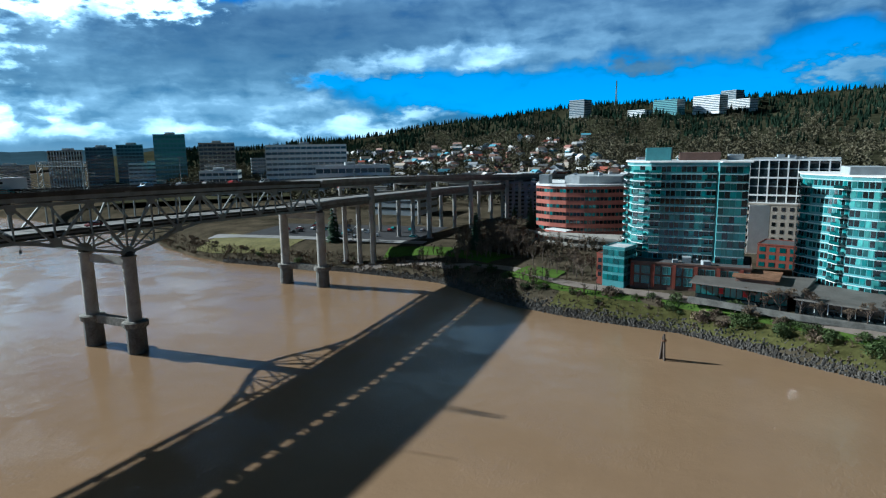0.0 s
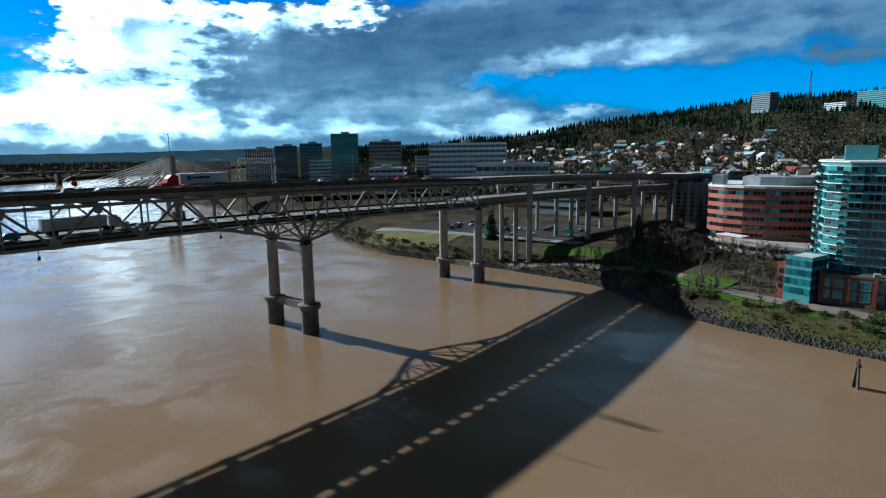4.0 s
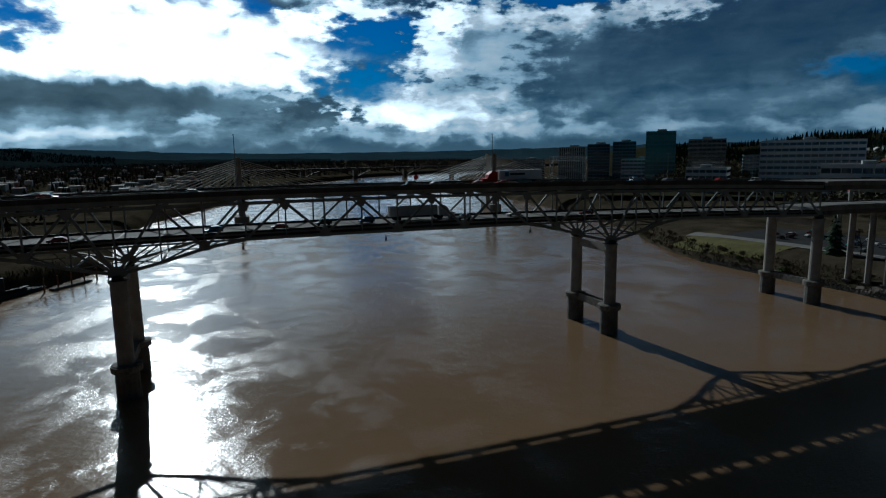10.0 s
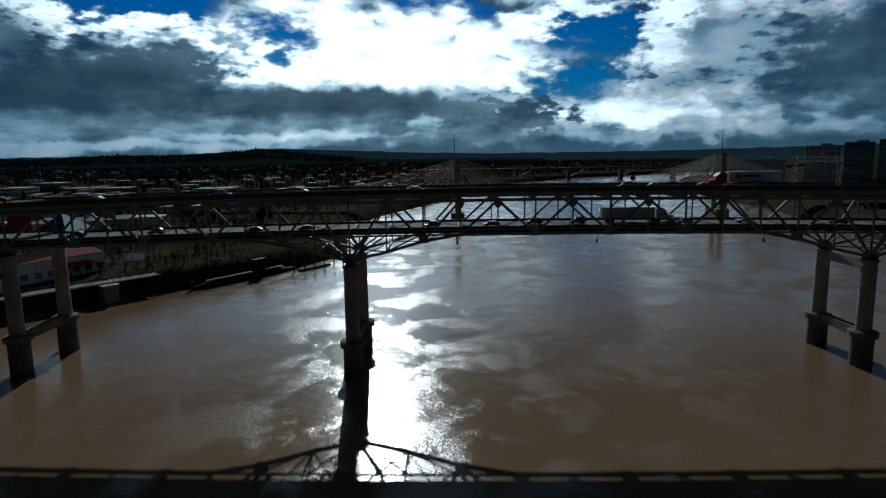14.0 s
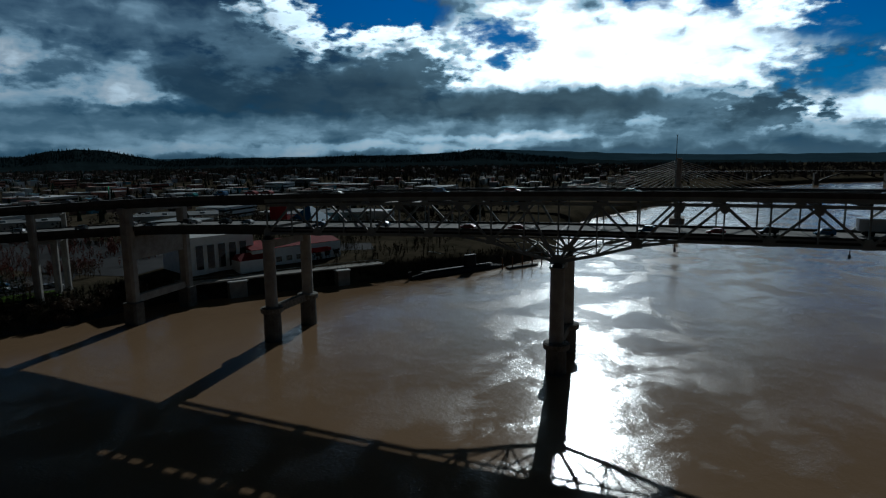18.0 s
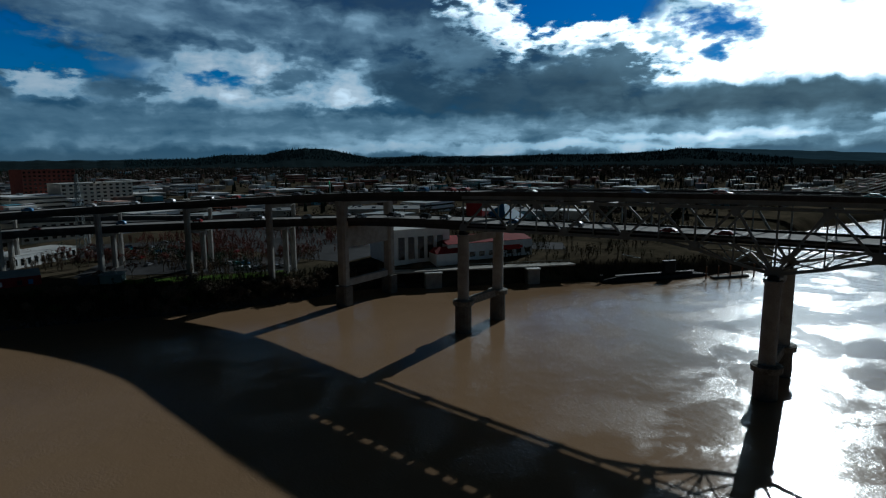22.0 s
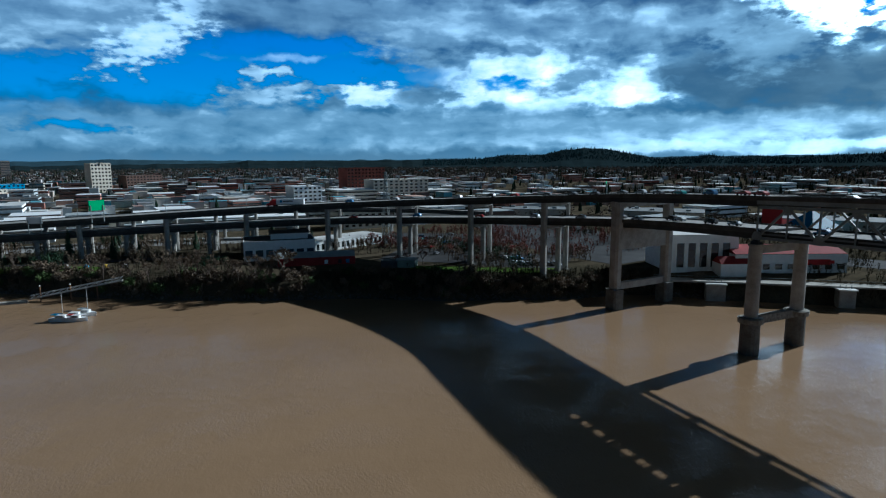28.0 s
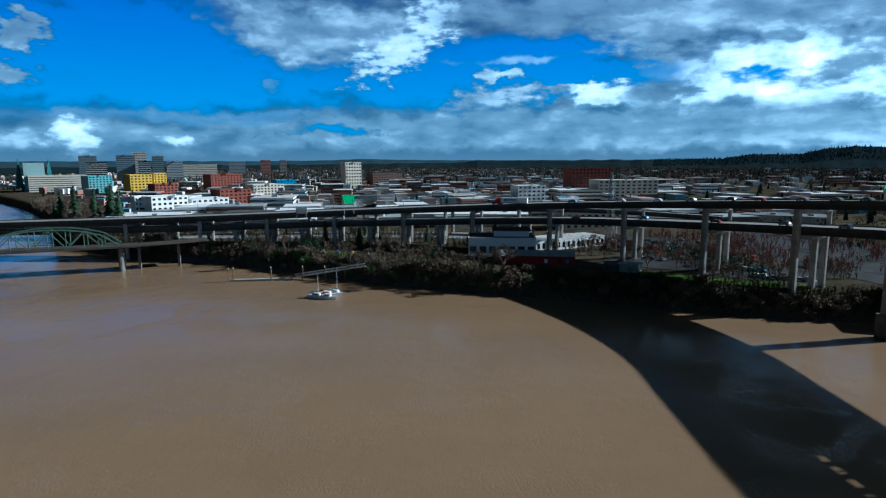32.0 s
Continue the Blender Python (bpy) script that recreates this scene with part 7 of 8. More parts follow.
def far_woods(name, label, places, conifer_share, material, seed, size=(7, 15)):
    """Woods too far off to count: ragged cones and clumps, joined."""
    rnd = random.Random(seed)
    v, f = [], []
    for x, y, z in places:
        h = rnd.uniform(*size)
        k = len(v)
        if rnd.random() < conifer_share:
            n, r = 6, h * 0.2
            for lvl, (zz, rr) in enumerate(((0.08, 1.0), (0.45, 0.72), (0.75, 0.38))):
                for i in range(n):
                    a = 6.28319 * (i + 0.5 * lvl) / n
                    q = r * rr * rnd.uniform(0.7, 1.25)
                    v.append((x + q * math.cos(a), y + q * math.sin(a), z + h * (zz + rnd.uniform(-0.06, 0.06))))
            v.append((x, y, z + h * 1.08))
            for lvl in range(2):
                for i in range(n):
                    a, b2 = k + lvl * n + i, k + lvl * n + (i + 1) % n
                    f.append((a, b2, b2 + n, a + n))
            f += [(k + 2 * n + i, k + 2 * n + (i + 1) % n, k + 3 * n) for i in range(n)]
        else:
            hh = h * 0.75
            for _ in range(26):
                u = Vector((rnd.gauss(0, 1), rnd.gauss(0, 1), rnd.gauss(0, 1))).normalized() * hh * 0.5 * rnd.uniform(0.5, 1.0)
                c = Vector((x, y, z + hh * 0.62)) + u
                s = hh * 0.115
                k = len(v)
                a = Vector((rnd.uniform(-1, 1), rnd.uniform(-1, 1), rnd.uniform(-1, 1))).normalized() * s
                b3 = a.cross(Vector((rnd.uniform(-1, 1), rnd.uniform(-1, 1), 1))).normalized() * s
                v += [tuple(c - a), tuple(c + b3), tuple(c + a), tuple(c - b3)]
                f.append((k, k + 1, k + 2, k + 3))
    me = bpy.data.meshes.new(name)
    me.from_pydata(v, [], f)
    me.materials.append(material)
    return tagged(new(name, me), label, "woods", "", "stuff")


def wood_material(name, a, b2):
    m = mat(name, a, 0.95, var=0.5, scale=0.01, fine=0.08, bump=0, spec=0.0, dark=b2)
    return m


FIR_WOOD = wood_material("far conifers", (0.018, 0.032, 0.02), (0.007, 0.014, 0.009))
BARE_WOOD = wood_material("far bare trees", (0.135, 0.118, 0.078), (0.05, 0.05, 0.03))
PLAIN_WOOD = wood_material("brown woods of the plain", (0.105, 0.085, 0.074), (0.035, 0.035, 0.03))
# blue-green tone paints the haze of distance into the needles
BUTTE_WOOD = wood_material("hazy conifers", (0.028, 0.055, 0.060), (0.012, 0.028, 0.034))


def plant_far():
    rnd = random.Random(9)
    firs, bares = [], []
    for _ in range(9000):
        az, d = rnd.uniform(-110, -40), rnd.uniform(700, 1790)
        p = west_point(az, d, -1)
        k = noise.noise((az * 0.35, d * 0.006, 5)) + (d - 1350) / 500 + (0.35 if az > -62 else 0) + (0.35 if az < -84 else 0.0)
        (firs if k > rnd.uniform(-0.3, 0.4) else bares).append(p)
    for _ in range(1500):
        az, d = rnd.uniform(-96, -50), rnd.uniform(480, 1100)
        z = hill_height(az, d) if d > 600 else 12
        bares.append((-math.sin(radians(az)) * d, math.cos(radians(az)) * d, z))
    far_woods("hill_conifers", "dark conifer woods on the hill's crest and slopes", firs, 1.0, FIR_WOOD, 1, (9, 17))
    far_woods("hill_bare_woods", "brown leafless woods on the hill's lower slopes", bares, 0.0, BARE_WOOD, 2, (10, 17))
    firs, bares = [], []
    for _ in range(17000):
        az, d = rnd.uniform(-30, 122) if rnd.random() < 0.5 else rnd.uniform(5, 100), 430 + 2600 * rnd.random() ** 0.85
        x, y = -math.sin(radians(az)) * d, math.cos(radians(az)) * d
        e, w = lerp_table(EAST_SHORE, y), lerp_table(WEST_SHORE, y)
        if e - 60 < x < w + 15:
            continue
        if rnd.random() < lerp_table([(430, 0.96), (900, 0.88), (1300, 0.25)], d) * lerp_table([(40, 0.35), (75, 1.0)], az):
            continue
        (firs if rnd.random() < 0.12 + d / 5500 + (0.2 if az > 80 else 0) else bares).append((x, y, land_height(x, y) - 0.5))
    carpet = []
    for _ in range(9000):
        az, d = rnd.uniform(-25, 112), rnd.uniform(1300, 3000)
        x, y = -math.sin(radians(az)) * d, math.cos(radians(az)) * d
        if not lerp_table(EAST_SHORE, y) - 40 < x < lerp_table(WEST_SHORE, y) + 15:
            carpet.append((x, y, land_height(x, y) - 1))
    far_woods("plain_woods", "brown leafless woods over the far plain", carpet, 0.12, PLAIN_WOOD, 8, (11, 19))
    far_woods("town_conifers", "dark conifers among the far town", firs, 1.0, FIR_WOOD, 3, (7, 14))
    far_woods("town_bare_trees", "leafless trees among the far town", bares, 0.0, PLAIN_WOOD, 4, (7, 12))
    firs = []
    for _ in range(5000):
        az = rnd.uniform(8, 66)
        t = rnd.random()
        crest = 57.5 + 3300 * math.tan(radians(lerp_table(NEAR_RIDGE, az)))
        d = 2850 + 450 * t
        z = 8 + (crest - 8) * (0.45 + 0.55 * t)
        firs.append((-math.sin(radians(az)) * d, math.cos(radians(az)) * d, z - 3))
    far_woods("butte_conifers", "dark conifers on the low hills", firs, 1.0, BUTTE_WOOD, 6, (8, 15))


plant_far()


def thicket(name, label, places, material, seed):
    """Tangled saplings and brush too dense to count: thin stems and twigs, joined."""
    rnd = random.Random(seed)
    v, f = [], []
    for x, y, h in places:
        z = land_height(x, y) - 0.2
        for _ in range(3):
            lean = Vector((rnd.uniform(-0.25, 0.25), rnd.uniform(-0.25, 0.25), 1)) * h * rnd.uniform(0.7, 1.0)
            k, w = len(v), 0.05 + h * 0.008
            v += [(x - w, y, z), (x + w, y, z), (x + lean.x, y + lean.y, z + lean.z), (x, y - w, z), (x, y + w, z)]
            f += [(k, k + 1, k + 2), (k + 3, k + 4, k + 2)]
            for _ in range(12):
                t = rnd.uniform(0.25, 1.0)
                c = Vector((x, y, z)) + lean * t
                d = Vector((rnd.uniform(-1, 1), rnd.uniform(-1, 1), rnd.uniform(0.0, 1.1))).normalized() * h * rnd.uniform(0.1, 0.26)
                s = d.cross(Vector((rnd.uniform(-1, 1), rnd.uniform(-1, 1), 0.4))).normalized() * (0.05 + h * 0.014)
                k = len(v)
                v += [tuple(c - s), tuple(c + s), tuple(c + d)]
                f.append((k, k + 1, k + 2))
    me = bpy.data.meshes.new(name)
    me.from_pydata(v, [], f)
    me.materials.append(material)
    tagged(new(name, me), label, "brush", "", "stuff")


def plant_thickets():
    rnd = random.Random(63)
    e, w = (lambda y: lerp_table(EAST_SHORE, y)), (lambda y: lerp_table(WEST_SHORE, y))
    brown, red, dark = [], [], []
    for _ in range(900):
        y = rnd.uniform(-210, 150)
        if not 44 < y < 94:
            (brown if rnd.random() < 0.3 else dark).append((e(y) - rnd.uniform(2, 20), y, rnd.uniform(2.0, 5.5)))
    for _ in range(1300):
        y = rnd.uniform(60, 200)
        dark.append((e(y) - rnd.uniform(1.5, 15), y, rnd.uniform(1.5, 3.6)))
    # dense dark brush laid over ground that would otherwise show too bright
    for _ in range(2600):
        x, y = rnd.uniform(-330, -70), rnd.uniform(240, 460)
        if e(y) - x > (46 if y > 300 or x < -185 else 14) and noise.noise((x * 0.03, y * 0.03, 6)) > -0.15 and abs((x + 240) * 0.47 + (y - 257)) > 18:
            dark.append((x, y, rnd.uniform(2.5, 7)))
    for _ in range(420):
        y = rnd.uniform(232, 330)
        dark.append((e(y) - rnd.uniform(1.5, 12), y, rnd.uniform(1.0, 2.6)))
    green = []
    for _ in range(3600):
        y = rnd.uniform(-220, 190)
        x = e(y) - rnd.uniform(20, 130)
        k = noise.noise((x * 0.03, y * 0.03, 2))
        if k > -0.05 and not (30 < y < 125 and e(y) - x < 75):
            (green if k > 0.3 else brown).append((x, y, rnd.uniform(3, 8)))
    for _ in range(900):
        t, q = rnd.random(), rnd.gauss(0, 13)
        x, y = -258 - 76 * t + q, 190 - 92 * t + q
        if e(y) - x > 24 and noise.noise((x * 0.06, y * 0.06, 7)) > -0.1:
            red.append((x, y, rnd.uniform(3, 7)))
    for _ in range(1500):
        x, y = rnd.uniform(-370, -235), rnd.uniform(160, 300)
        if noise.noise((x * 0.05, y * 0.05, 11)) > 0.02:
            red.append((x, y, rnd.uniform(3, 7)))
    for _ in range(420):
        y = rnd.uniform(-420, -215)
        brown.append((e(y) - rnd.uniform(4, 50), y, rnd.uniform(6, 13)))
    for _ in range(520):
        y = rnd.uniform(40, 130)
        x = w(y) + rnd.uniform(10, 80)
        if noise.noise((x * 0.04, y * 0.04, 9)) > -0.05 and not (abs(x - 228) < 8 and y < 80):
            brown.append((x, y, rnd.uniform(3, 9)))
    for _ in range(1100):
        y = rnd.uniform(100, 330)
        brown.append((w(y) + rnd.uniform(1, 12), y, rnd.uniform(0.9, 2.6)))
    for _ in range(520):
        y = rnd.uniform(-62, 95)
        x = w(y) + rnd.uniform(2, 13)
        (green if noise.noise((x * 0.1, y * 0.06, 4)) > 0.0 else brown).append((x, y, rnd.uniform(0.6, 1.9)))
    thicket("bank_thicket", "tangled leafless brown saplings along the banks and under the roads", brown, TWIG, 5)
    thicket("dark_thicket", "evergreen and bramble brush coloured dark for the shaded east bank", dark, BRAMBLE_SHADED, 9)
    thicket("green_thicket", "dark evergreen brush below the curved roads", green, NEEDLE, 7)
    thicket("red_thicket", "reddish leafless saplings between the viaduct columns", red, TWIG_RED, 6)


plant_thickets()


def riprap():
    """Broken stone along the waterline."""
    rnd = random.Random(31)
    for name, shore, lo, hi, n, sgn in (("riprap", WEST_SHORE, -60, 240, 7000, 1), ("riprap", EAST_SHORE, -140, 210, 1800, -1)):
        v, f = [], []
        for _ in range(n):
            y = rnd.uniform(lo, hi)
            d = abs(rnd.gauss(0, 2.4 if sgn > 0 and y < 110 else 1.3)) - 0.4
            x = lerp_table(shore, y) + sgn * d
            z = land_height(x, y)
            s = rnd.uniform(0.3, 0.85)
            k = len(v)
            for q in range(6):
                a = 6.28319 * q / 6
                v.append((x + s * math.cos(a) * rnd.uniform(0.6, 1), y + s * math.sin(a) * rnd.uniform(0.6, 1), z + s * rnd.uniform(-0.5, 0.1)))
            for q in range(3):
                a = 6.28319 * q / 3 + rnd.random()
                v.append((x + s * 0.5 * math.cos(a), y + s * 0.5 * math.sin(a), z + s * rnd.uniform(0.4, 0.75)))
            f += [(k + 6, k + 7, k + 8), (k, k + 1, k + 6), (k + 1, k + 2, k + 7, k + 6), (k + 2, k + 3, k + 7), (k + 3, k + 4, k + 8, k + 7), (k + 4, k + 5, k + 8), (k + 5, k, k + 6, k + 8)]
        me = bpy.data.meshes.new(name)
        me.from_pydata(v, [], f)
        me.materials.append(STONE)
        tagged(new(name, me), "grey broken stone heaped along the waterline", "stones", "", "stuff")


riprap()

# ---- lawns, paths and car parks ----
def strip(name, points, width, material, label, category, lift=0.25, kind="structure", step=4):
    """A band laid on the ground along a line."""
    line = along([(x, y, 0) for x, y in points], step)
    b = Builder()
    m = 6
    for i in range(len(line)):
        for k in range(m + 1):
            p = offset_at(line, i, (k / m - 0.5) * width)
            b.v.append((p.x, p.y, land_height(p.x, p.y) + lift))
    b.f = [(i * (m + 1) + k, (i + 1) * (m + 1) + k, (i + 1) * (m + 1) + k + 1, i * (m + 1) + k + 1) for i in range(len(line) - 1) for k in range(m)]
    return b.top(name, material, label, category, kind)


DRY_GRASS = mat("pale dry grass", (0.16, 0.145, 0.052), 0.95, var=0.5, scale=0.09, fine=1.0)
ROUGH_GRASS = mat("rough bank grass", (0.085, 0.083, 0.03), 0.95, var=0.6, scale=0.2, fine=1.5, spec=0.0)
PAVING = mat("brown paving", (0.21, 0.175, 0.148), 0.9, var=0.25, scale=0.2, fine=3.0)
PALE_STREET = mat("pale concrete street", (0.34, 0.32, 0.30), 0.9, var=0.25, scale=0.05, fine=0.6)
ESPLANADE = [(234, 160), (240, 132), (238, 112), (230, 80), (216, 54), (211, 32), (207, 10), (194, -19), (182, -42), (172, -66)]
strip("esplanade", ESPLANADE, 4.2, PAVING, "brown paved riverside path along the west bank", "path")
strip("lawn", [(x - 4.4, y) for x, y in ESPLANADE[3:]], 3.4, GRASS, "mown green grass between path and river bank", "grass")
strip("lawn", [(x - 10.5, y) for x, y in ESPLANADE[4:]], 8.0, ROUGH_GRASS, "rough dry grass on the river bank", "grass")
strip("lawn", [(250, 150), (256, 128), (254, 108), (244, 88)], 16, GRASS, "green lawn beneath the elevated road", "grass", 0.3)
strip("lawn", [(230, 74), (226, 64), (224, 56)], 10, GRASS, "small bright green lawn by the path", "grass", 0.32)
strip("lawn", [(254, 270), (250, 250), (250, 228), (252, 208)], 26, DRY_GRASS, "pale green meadow by the river bend", "grass", 0.3)
strip("car_park", [(285, 260), (290, 225), (296, 190), (300, 150)], 56, ASPHALT, "grey asphalt car park beneath the elevated roads", "car park", 0.22)
strip("street", [(258, 275), (262, 240), (266, 205), (268, 170), (272, 140)], 8, ROAD, "pale street along the meadow", "road", 0.4)
strip("car_park", [(-226, 176), (-246, 156), (-268, 136), (-290, 110)], 40, ASPHALT, "grey asphalt car park on the east bank", "car park", 0.22)
strip("car_park", [(-300, 190), (-330, 160), (-356, 120)], 50, ASPHALT, "wide asphalt yard behind the columns", "car park", 0.2)
strip("car_park", [(-216, 228), (-262, 222), (-325, 232), (-385, 250)], 74, ASPHALT, "broad dark asphalt yard behind the curved roads", "car park", 0.19)
strip("lawn", [(-212, 160), (-222, 142), (-234, 124), (-248, 104)], 9, GRASS, "dull green grass strip along the east bank", "grass", 0.35)
strip("lawn", [(-312, -24), (-322, -40), (-332, -58), (-338, -76)], 8, GRASS, "grass strip with small tents on the east bank", "grass", 0.3)
strip("street", [(-320, 30), (-330, 0), (-338, -40), (-346, -80), (-354, -130)], 9, ASPHALT, "dark street below the viaducts", "road", 0.3)
strip("street", [(-345, 110), (-372, 70), (-392, 20), (-400, -60), (-408, -140)], 30, ROAD, "pale yard and rail bed below the viaducts", "road", 0.18)
strip("street", [(-150, 300), (-200, 270), (-260, 240), (-330, 215)], 26, ASPHALT, "broad asphalt street beside the museum", "road", 0.25)

for y in (-210, -140, -70, 0, 70, 140, 210):
    strip("street", [(-450, y), (-620, y - 11), (-800, y - 22), (-1000, y - 36)], 15, PALE_STREET, "pale wide street of the far town", "road", 0.3, step=40)
for x in (-560, -660, -780):
    strip("street", [(x, -280), (x + 8, -60), (x + 16, 160), (x + 22, 300)], 14, PALE_STREET, "pale cross street of the far town", "road", 0.4, step=40)


# ---- vehicles ----
CAR_PAINTS = [mat("car paint " + n, c, 0.3, var=0.05, spec=0.6, bump=0) for n, c in (("white", (0.7, 0.7, 0.7)), ("black", (0.02, 0.02, 0.022)), ("grey", (0.18, 0.18, 0.19)), ("silver", (0.45, 0.46, 0.47)), ("red", (0.35, 0.03, 0.03)), ("blue", (0.03, 0.16, 0.35)), ("teal", (0.02, 0.25, 0.25)))]
CAR_NAMES = ["white", "black", "dark grey", "silver", "red", "blue", "teal"]


def car_mesh_parts(paint, name, suv):
    c = thing("car", f"{name} {'estate car' if suv else 'saloon car'} on the road surface", "car", at=(0, 0, -200))
    h = 0.35 if suv else 0
    prof = [(-2.2, 0.35), (2.2, 0.35), (2.25, 0.75), (1.2, 0.95), (0.55, 1.45 + h), (-1.1, 1.5 + h), (-2.0, 1.0 + h * 1.2), (-2.25, 0.9)]
    n = len(prof)
    b = Builder().add([(x, -0.88, z) for x, z in prof] + [(x, 0.88, z) for x, z in prof], [tuple(range(n)), tuple(reversed(range(n, 2 * n)))] + [(i, (i + 1) % n, n + (i + 1) % n, n + i) for i in range(n)])
    part("body", b, paint, c)
    part("side_window", Builder().box((-0.3, 0, 1.2 + h * 0.6), (1.9, 1.8, 0.38)), DARK_GLASS, c)
    part("windscreen", Builder().beam((1.12, 0, 1.0), (0.6, 0, 1.42 + h), 1.5, 0.06), DARK_GLASS, c)
    for x in (-1.4, 1.4):
        for y in (-0.85, 0.85):
            w = Builder().cyl(0, 0, -0.12, 0.12, 0.34, 0.34, 10)
            w.v = [(x + a, y + cc, 0.34 + d) for a, d, cc in w.v]
            part("wheel", w, TYRE, c)
    return c


CARS = [car_mesh_parts(p, n, k % 2) for k, (p, n) in enumerate(zip(CAR_PAINTS, CAR_NAMES))]
parked = set()


def park(k, x, y, z, turn):
    base = CARS[k % len(CARS)]
    m = pose(x, y, z, 0, 0, turn)
    if base.name in parked:
        return copy_thing(base, m)
    parked.add(base.name)
    base.matrix_basis = m


def all_cars():
    rnd = random.Random(12)
    for x in (178, 166, 151, 140, 126, 88, 77, 70, 57, 49, -6, -38, -58, -90):
        park(rnd.randrange(7), x, rnd.choice((157, 160.5, 164)), crown(x) - 1.0, rnd.choice((0, 0, 180)))
    for x in (108, 84, 66, 38, 26, 14, -2, -36, -50, -78, -100):
        park(rnd.randrange(7), x, rnd.choice((160, 163.5)), crown(x) - 10.9, 180)
    upper, lower = along([(p[0], p[1], p[2]) for p in EAST_LINE], 2.0), along([(p[0], p[1], p[3]) for p in EAST_LINE], 2.0)
    for line, spots in ((upper, (4, 7, 11, 14, 17, 21, 24, 29, 33, 37, 42, 49, 58, 64, 71, 80, 90, 101)), (lower, (8, 12, 20, 22, 27, 33, 40, 52, 66, 84, 100))):
        for i in spots:
            o = offset_at(line, i, rnd.choice((5.5, 9, 12)))
            d = line[i + 1] - line[i]
            park(rnd.randrange(7), o.x, o.y, o.z - 0.45, math.degrees(math.atan2(d.y, d.x)))
    for k in range(14):
        x, y = -222 - k * 3.2 * 0.55 - (k // 7) * 9, 166 - k * 3.2 * 0.83 + (k // 7) * 12
        park(rnd.randrange(7), x, y, land_height(x, y) + 0.24, 35)
    for k in range(26):
        x, y = rnd.uniform(-345, -270), rnd.uniform(130, 190)
        park(rnd.randrange(7), x, y, land_height(x, y) + 0.24, rnd.choice((35, 125)))
    for k in range(26):
        x, y = rnd.uniform(276, 316), rnd.uniform(150, 250)
        park(rnd.randrange(7), x, y, land_height(x, y) + 0.24, rnd.choice((4, 94)))


all_cars()


def semi(x, y, z, turn, cab, label, box_paint=WHITE_BODY, marks=True):
    t = thing("articulated_lorry", label, "lorry", at=(x, y, z), turn=turn)
    part("trailer", Builder().box((3.2, 0, 2.65), (14.6, 2.55, 2.9)), box_paint, t)
    if marks:
        part("letter_bar", Builder().box((2.0, -1.3, 2.9), (5.2, 0.05, 0.55)).box((2.0, 1.3, 2.9), (5.2, 0.05, 0.55)), DARK, t)
        part("emblem", Builder().box((-1.6, -1.3, 2.9), (1.3, 0.05, 1.3)).box((-1.6, 1.3, 2.9), (1.3, 0.05, 1.3)), BLUE, t)
    prof = [(-9.6, 0.6), (-4.6, 0.6), (-4.6, 3.7), (-6.4, 3.9), (-7.6, 2.9), (-7.9, 1.9), (-9.5, 1.7)]
    n = len(prof)
    part("cab", Builder().add([(a, -1.2, b2) for a, b2 in prof] + [(a, 1.2, b2) for a, b2 in prof], [tuple(range(n)), tuple(reversed(range(n, 2 * n)))] + [(i, (i + 1) % n, n + (i + 1) % n, n + i) for i in range(n)]), cab, t)
    part("windscreen", Builder().beam((-7.72, 0, 2.3), (-7.3, 0, 3.1), 2.1, 0.06), DARK_GLASS, t)
    part("chassis", Builder().box((1.5, 0, 1.0), (15, 1.0, 0.35)), DARK, t)
    for xx in (-8.6, -5.4, -4.3, 7.6, 8.8):
        for y2 in (-1.05, 1.05):
            w = Builder().cyl(0, 0, -0.2, 0.2, 0.5, 0.5, 12)
            w.v = [(xx + a, y2 + c, 0.5 + d) for a, d, c in w.v]
            part("wheel", w, TYRE, t)
    return t


semi(84, 166.0, crown(84) - 1.0, 0, RED, "white box lorry with a red cab on the upper road")
semi(56, 167.0, crown(56) - 10.9, 180, WHITE_BODY, "plain white box lorry on the lower road", marks=False)
i0 = along([(p[0], p[1], p[2]) for p in EAST_LINE], 2.0)
o0 = offset_at(i0, 118, 9)
semi(o0.x, o0.y, o0.z - 1.0, math.degrees(math.atan2((i0[119] - i0[118]).y, (i0[119] - i0[118]).x)) + 180, RED, "white box lorry with a red cab on the curved upper road")


# ---- small things ----
def pile_cluster(x, y):
    p = thing("pile_cluster", "old leaning timber mooring piles standing alone in the river", "piles")
    for k, (dx, dy) in enumerate(((-1.2, -0.6), (1.2, -0.4), (0.1, 1.1), (0.0, -0.2), (0.6, 0.5))):
        b = Builder().cyl(0, 0, 0, 1, 0.3, 0.26, 8)
        b.v = [(x + dx * (1 - 0.8 * c) + a, y + dy * (1 - 0.8 * c) + b2, -3 + c * (9.6 if k != 3 else 10.2)) for a, b2, c in b.v]
        part("pile", b, WOOD_OLD, p)
    part("band", Builder().cyl(x, y, 5.2, 5.6, 0.75, 0.75, 10), RUST, p)


pile_cluster(165.5, 13.2)


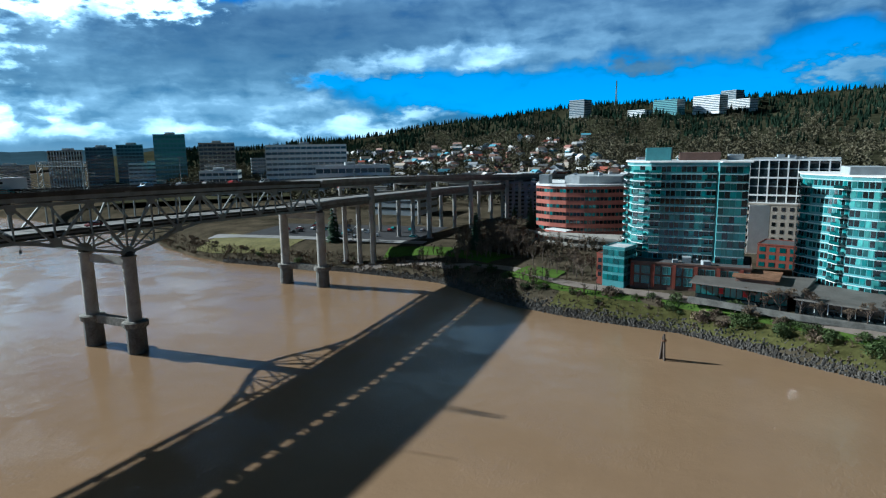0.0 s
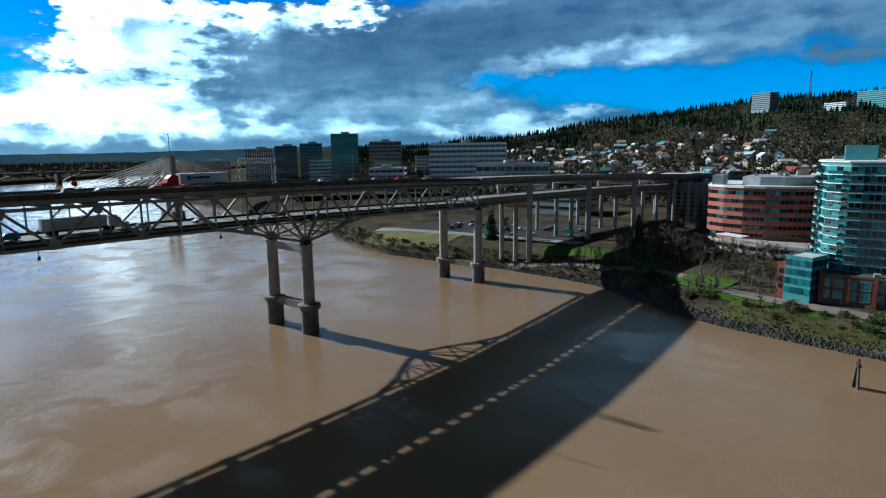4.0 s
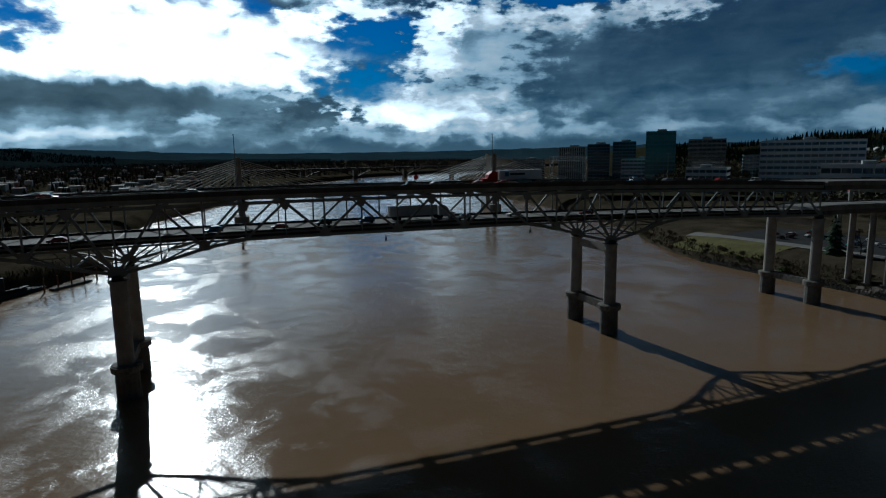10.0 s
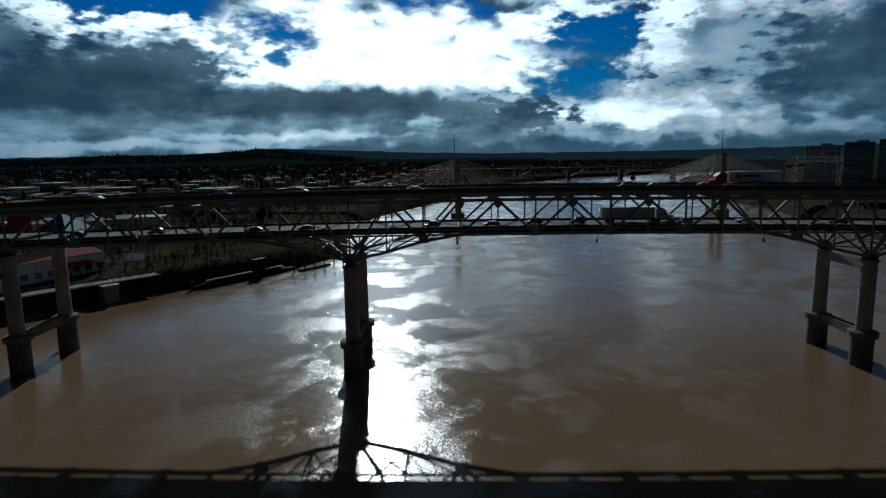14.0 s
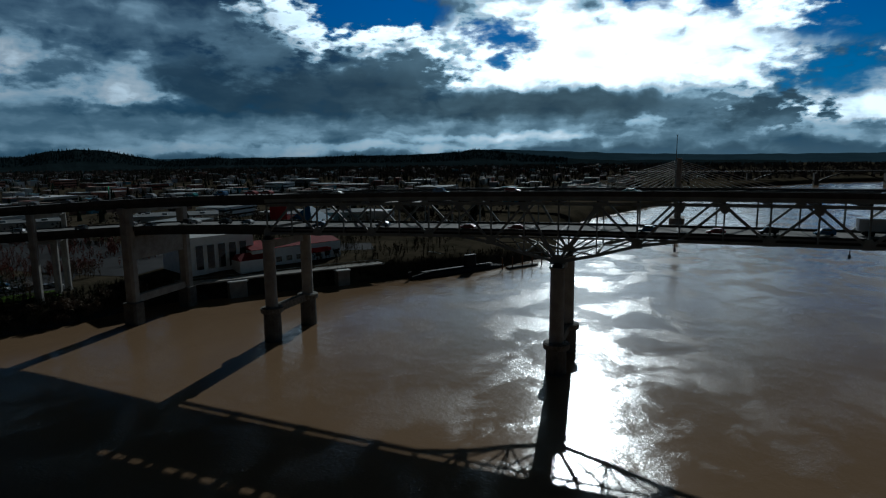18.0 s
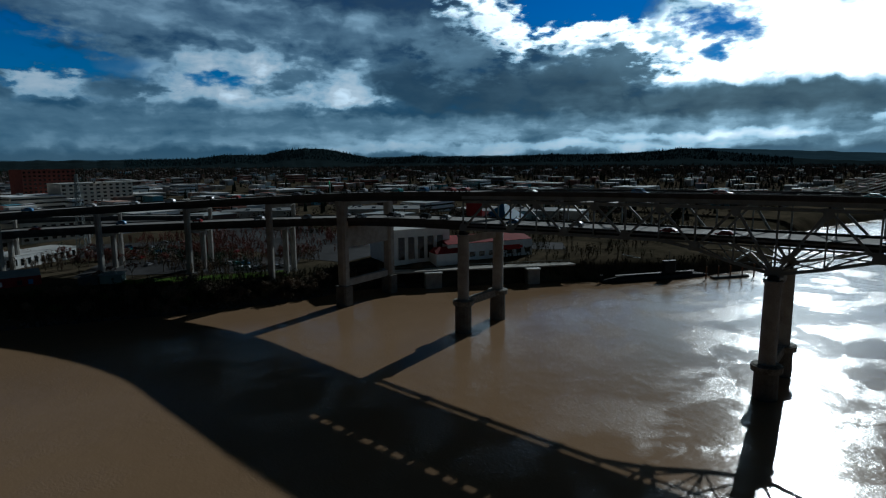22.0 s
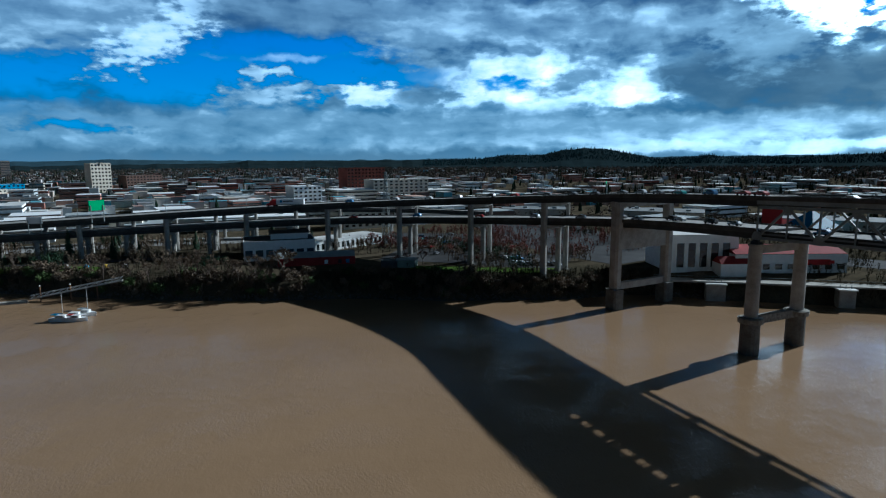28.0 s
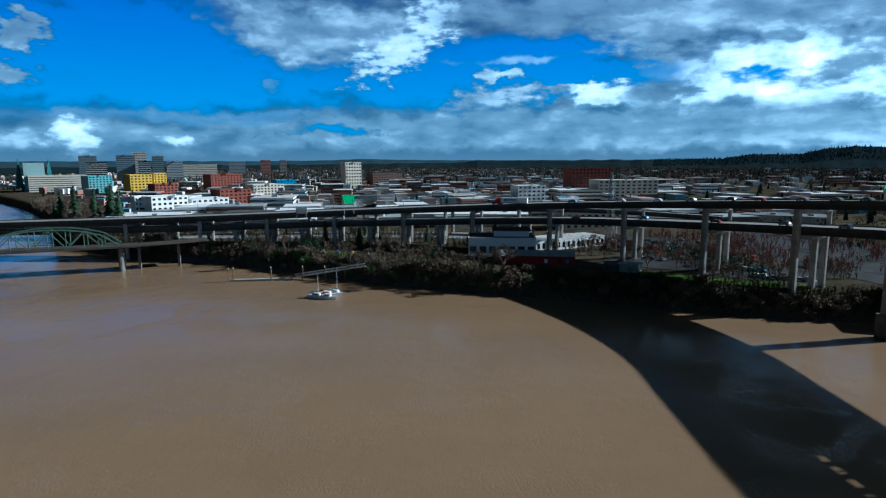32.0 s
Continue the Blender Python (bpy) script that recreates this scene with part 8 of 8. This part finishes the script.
def tents():
    rnd = random.Random(3)
    for x, y, ma, n in ((-318, -30, BLUE, "blue"), (-322, -38, WHITE, "white"), (-327, -50, BLUE, "blue"), (-331, -60, WHITE, "white"), (-315, -22, YELLOW, "yellow"), (-312, -14, WHITE, "white")):
        z = land_height(x, y) + 0.3
        t = thing("tent", f"small {n} dome tent on the grass", "tent", at=(x, y, z), turn=rnd.uniform(0, 90))
        b = Builder()
        for i in range(5):
            for k in range(8):
                a, e = 6.28319 * k / 8, i / 4 * 1.5
                b.v.append((1.5 * math.cos(a) * math.cos(e), 1.3 * math.sin(a) * math.cos(e), 1.4 * math.sin(e)))
        b.f = [(i * 8 + k, i * 8 + (k + 1) % 8, (i + 1) * 8 + (k + 1) % 8, (i + 1) * 8 + k) for i in range(4) for k in range(8)]
        part("canopy", b, ma, t)
        part("entrance", Builder().box((1.25, 0, 0.5), (0.3, 0.8, 0.9)), DARK, t)


tents()


def park_lamp(x, y):
    z = land_height(x, y)
    l = thing("park_lamp", "dark slim park lamp beside the riverside path", "lamp", "lamps along the path")
    part("pole", Builder().cyl(x, y, z - 0.3, z + 4.6, 0.09, 0.07, 8), DARK, l)
    part("head", Builder().cyl(x, y, z + 4.6, z + 5.2, 0.22, 0.3, 8), DARK, l)


for x, y in ((233, 92), (221, 62), (213, 40), (209, 22), (203, 0), (193, -24), (184, -42)):
    park_lamp(x - 3.2, y)


def tower_crane_colour_block():
    """The red box and the teal tent roof beyond the bridge's east end."""
    b = thing("red_stack", "bright red blocky stack beside the museum car park", "stack")
    part("body", Builder().box((-262, 372, 16), (12, 8, 17), 35, 0.4), RED, b)
    part("cap", Builder().box((-262, 372, 24.9), (12.6, 8.6, 0.8), 35), RED_DARK, b)
    t = thing("tent_roof_hall", "hall with a pointed blue tent-like roof", "hall")
    part("wall", Builder().box((-238, 378, 11), (22, 16, 6), 30), WHITE, t)
    part("roof", Builder().add([(-251, 366, 14), (-230, 366, 14), (-226, 390, 14), (-247, 392, 14), (-239, 378, 25)], [(0, 1, 4), (1, 2, 4), (2, 3, 4), (3, 0, 4), (3, 2, 1, 0)]), BLUE, t)


tower_crane_colour_block()
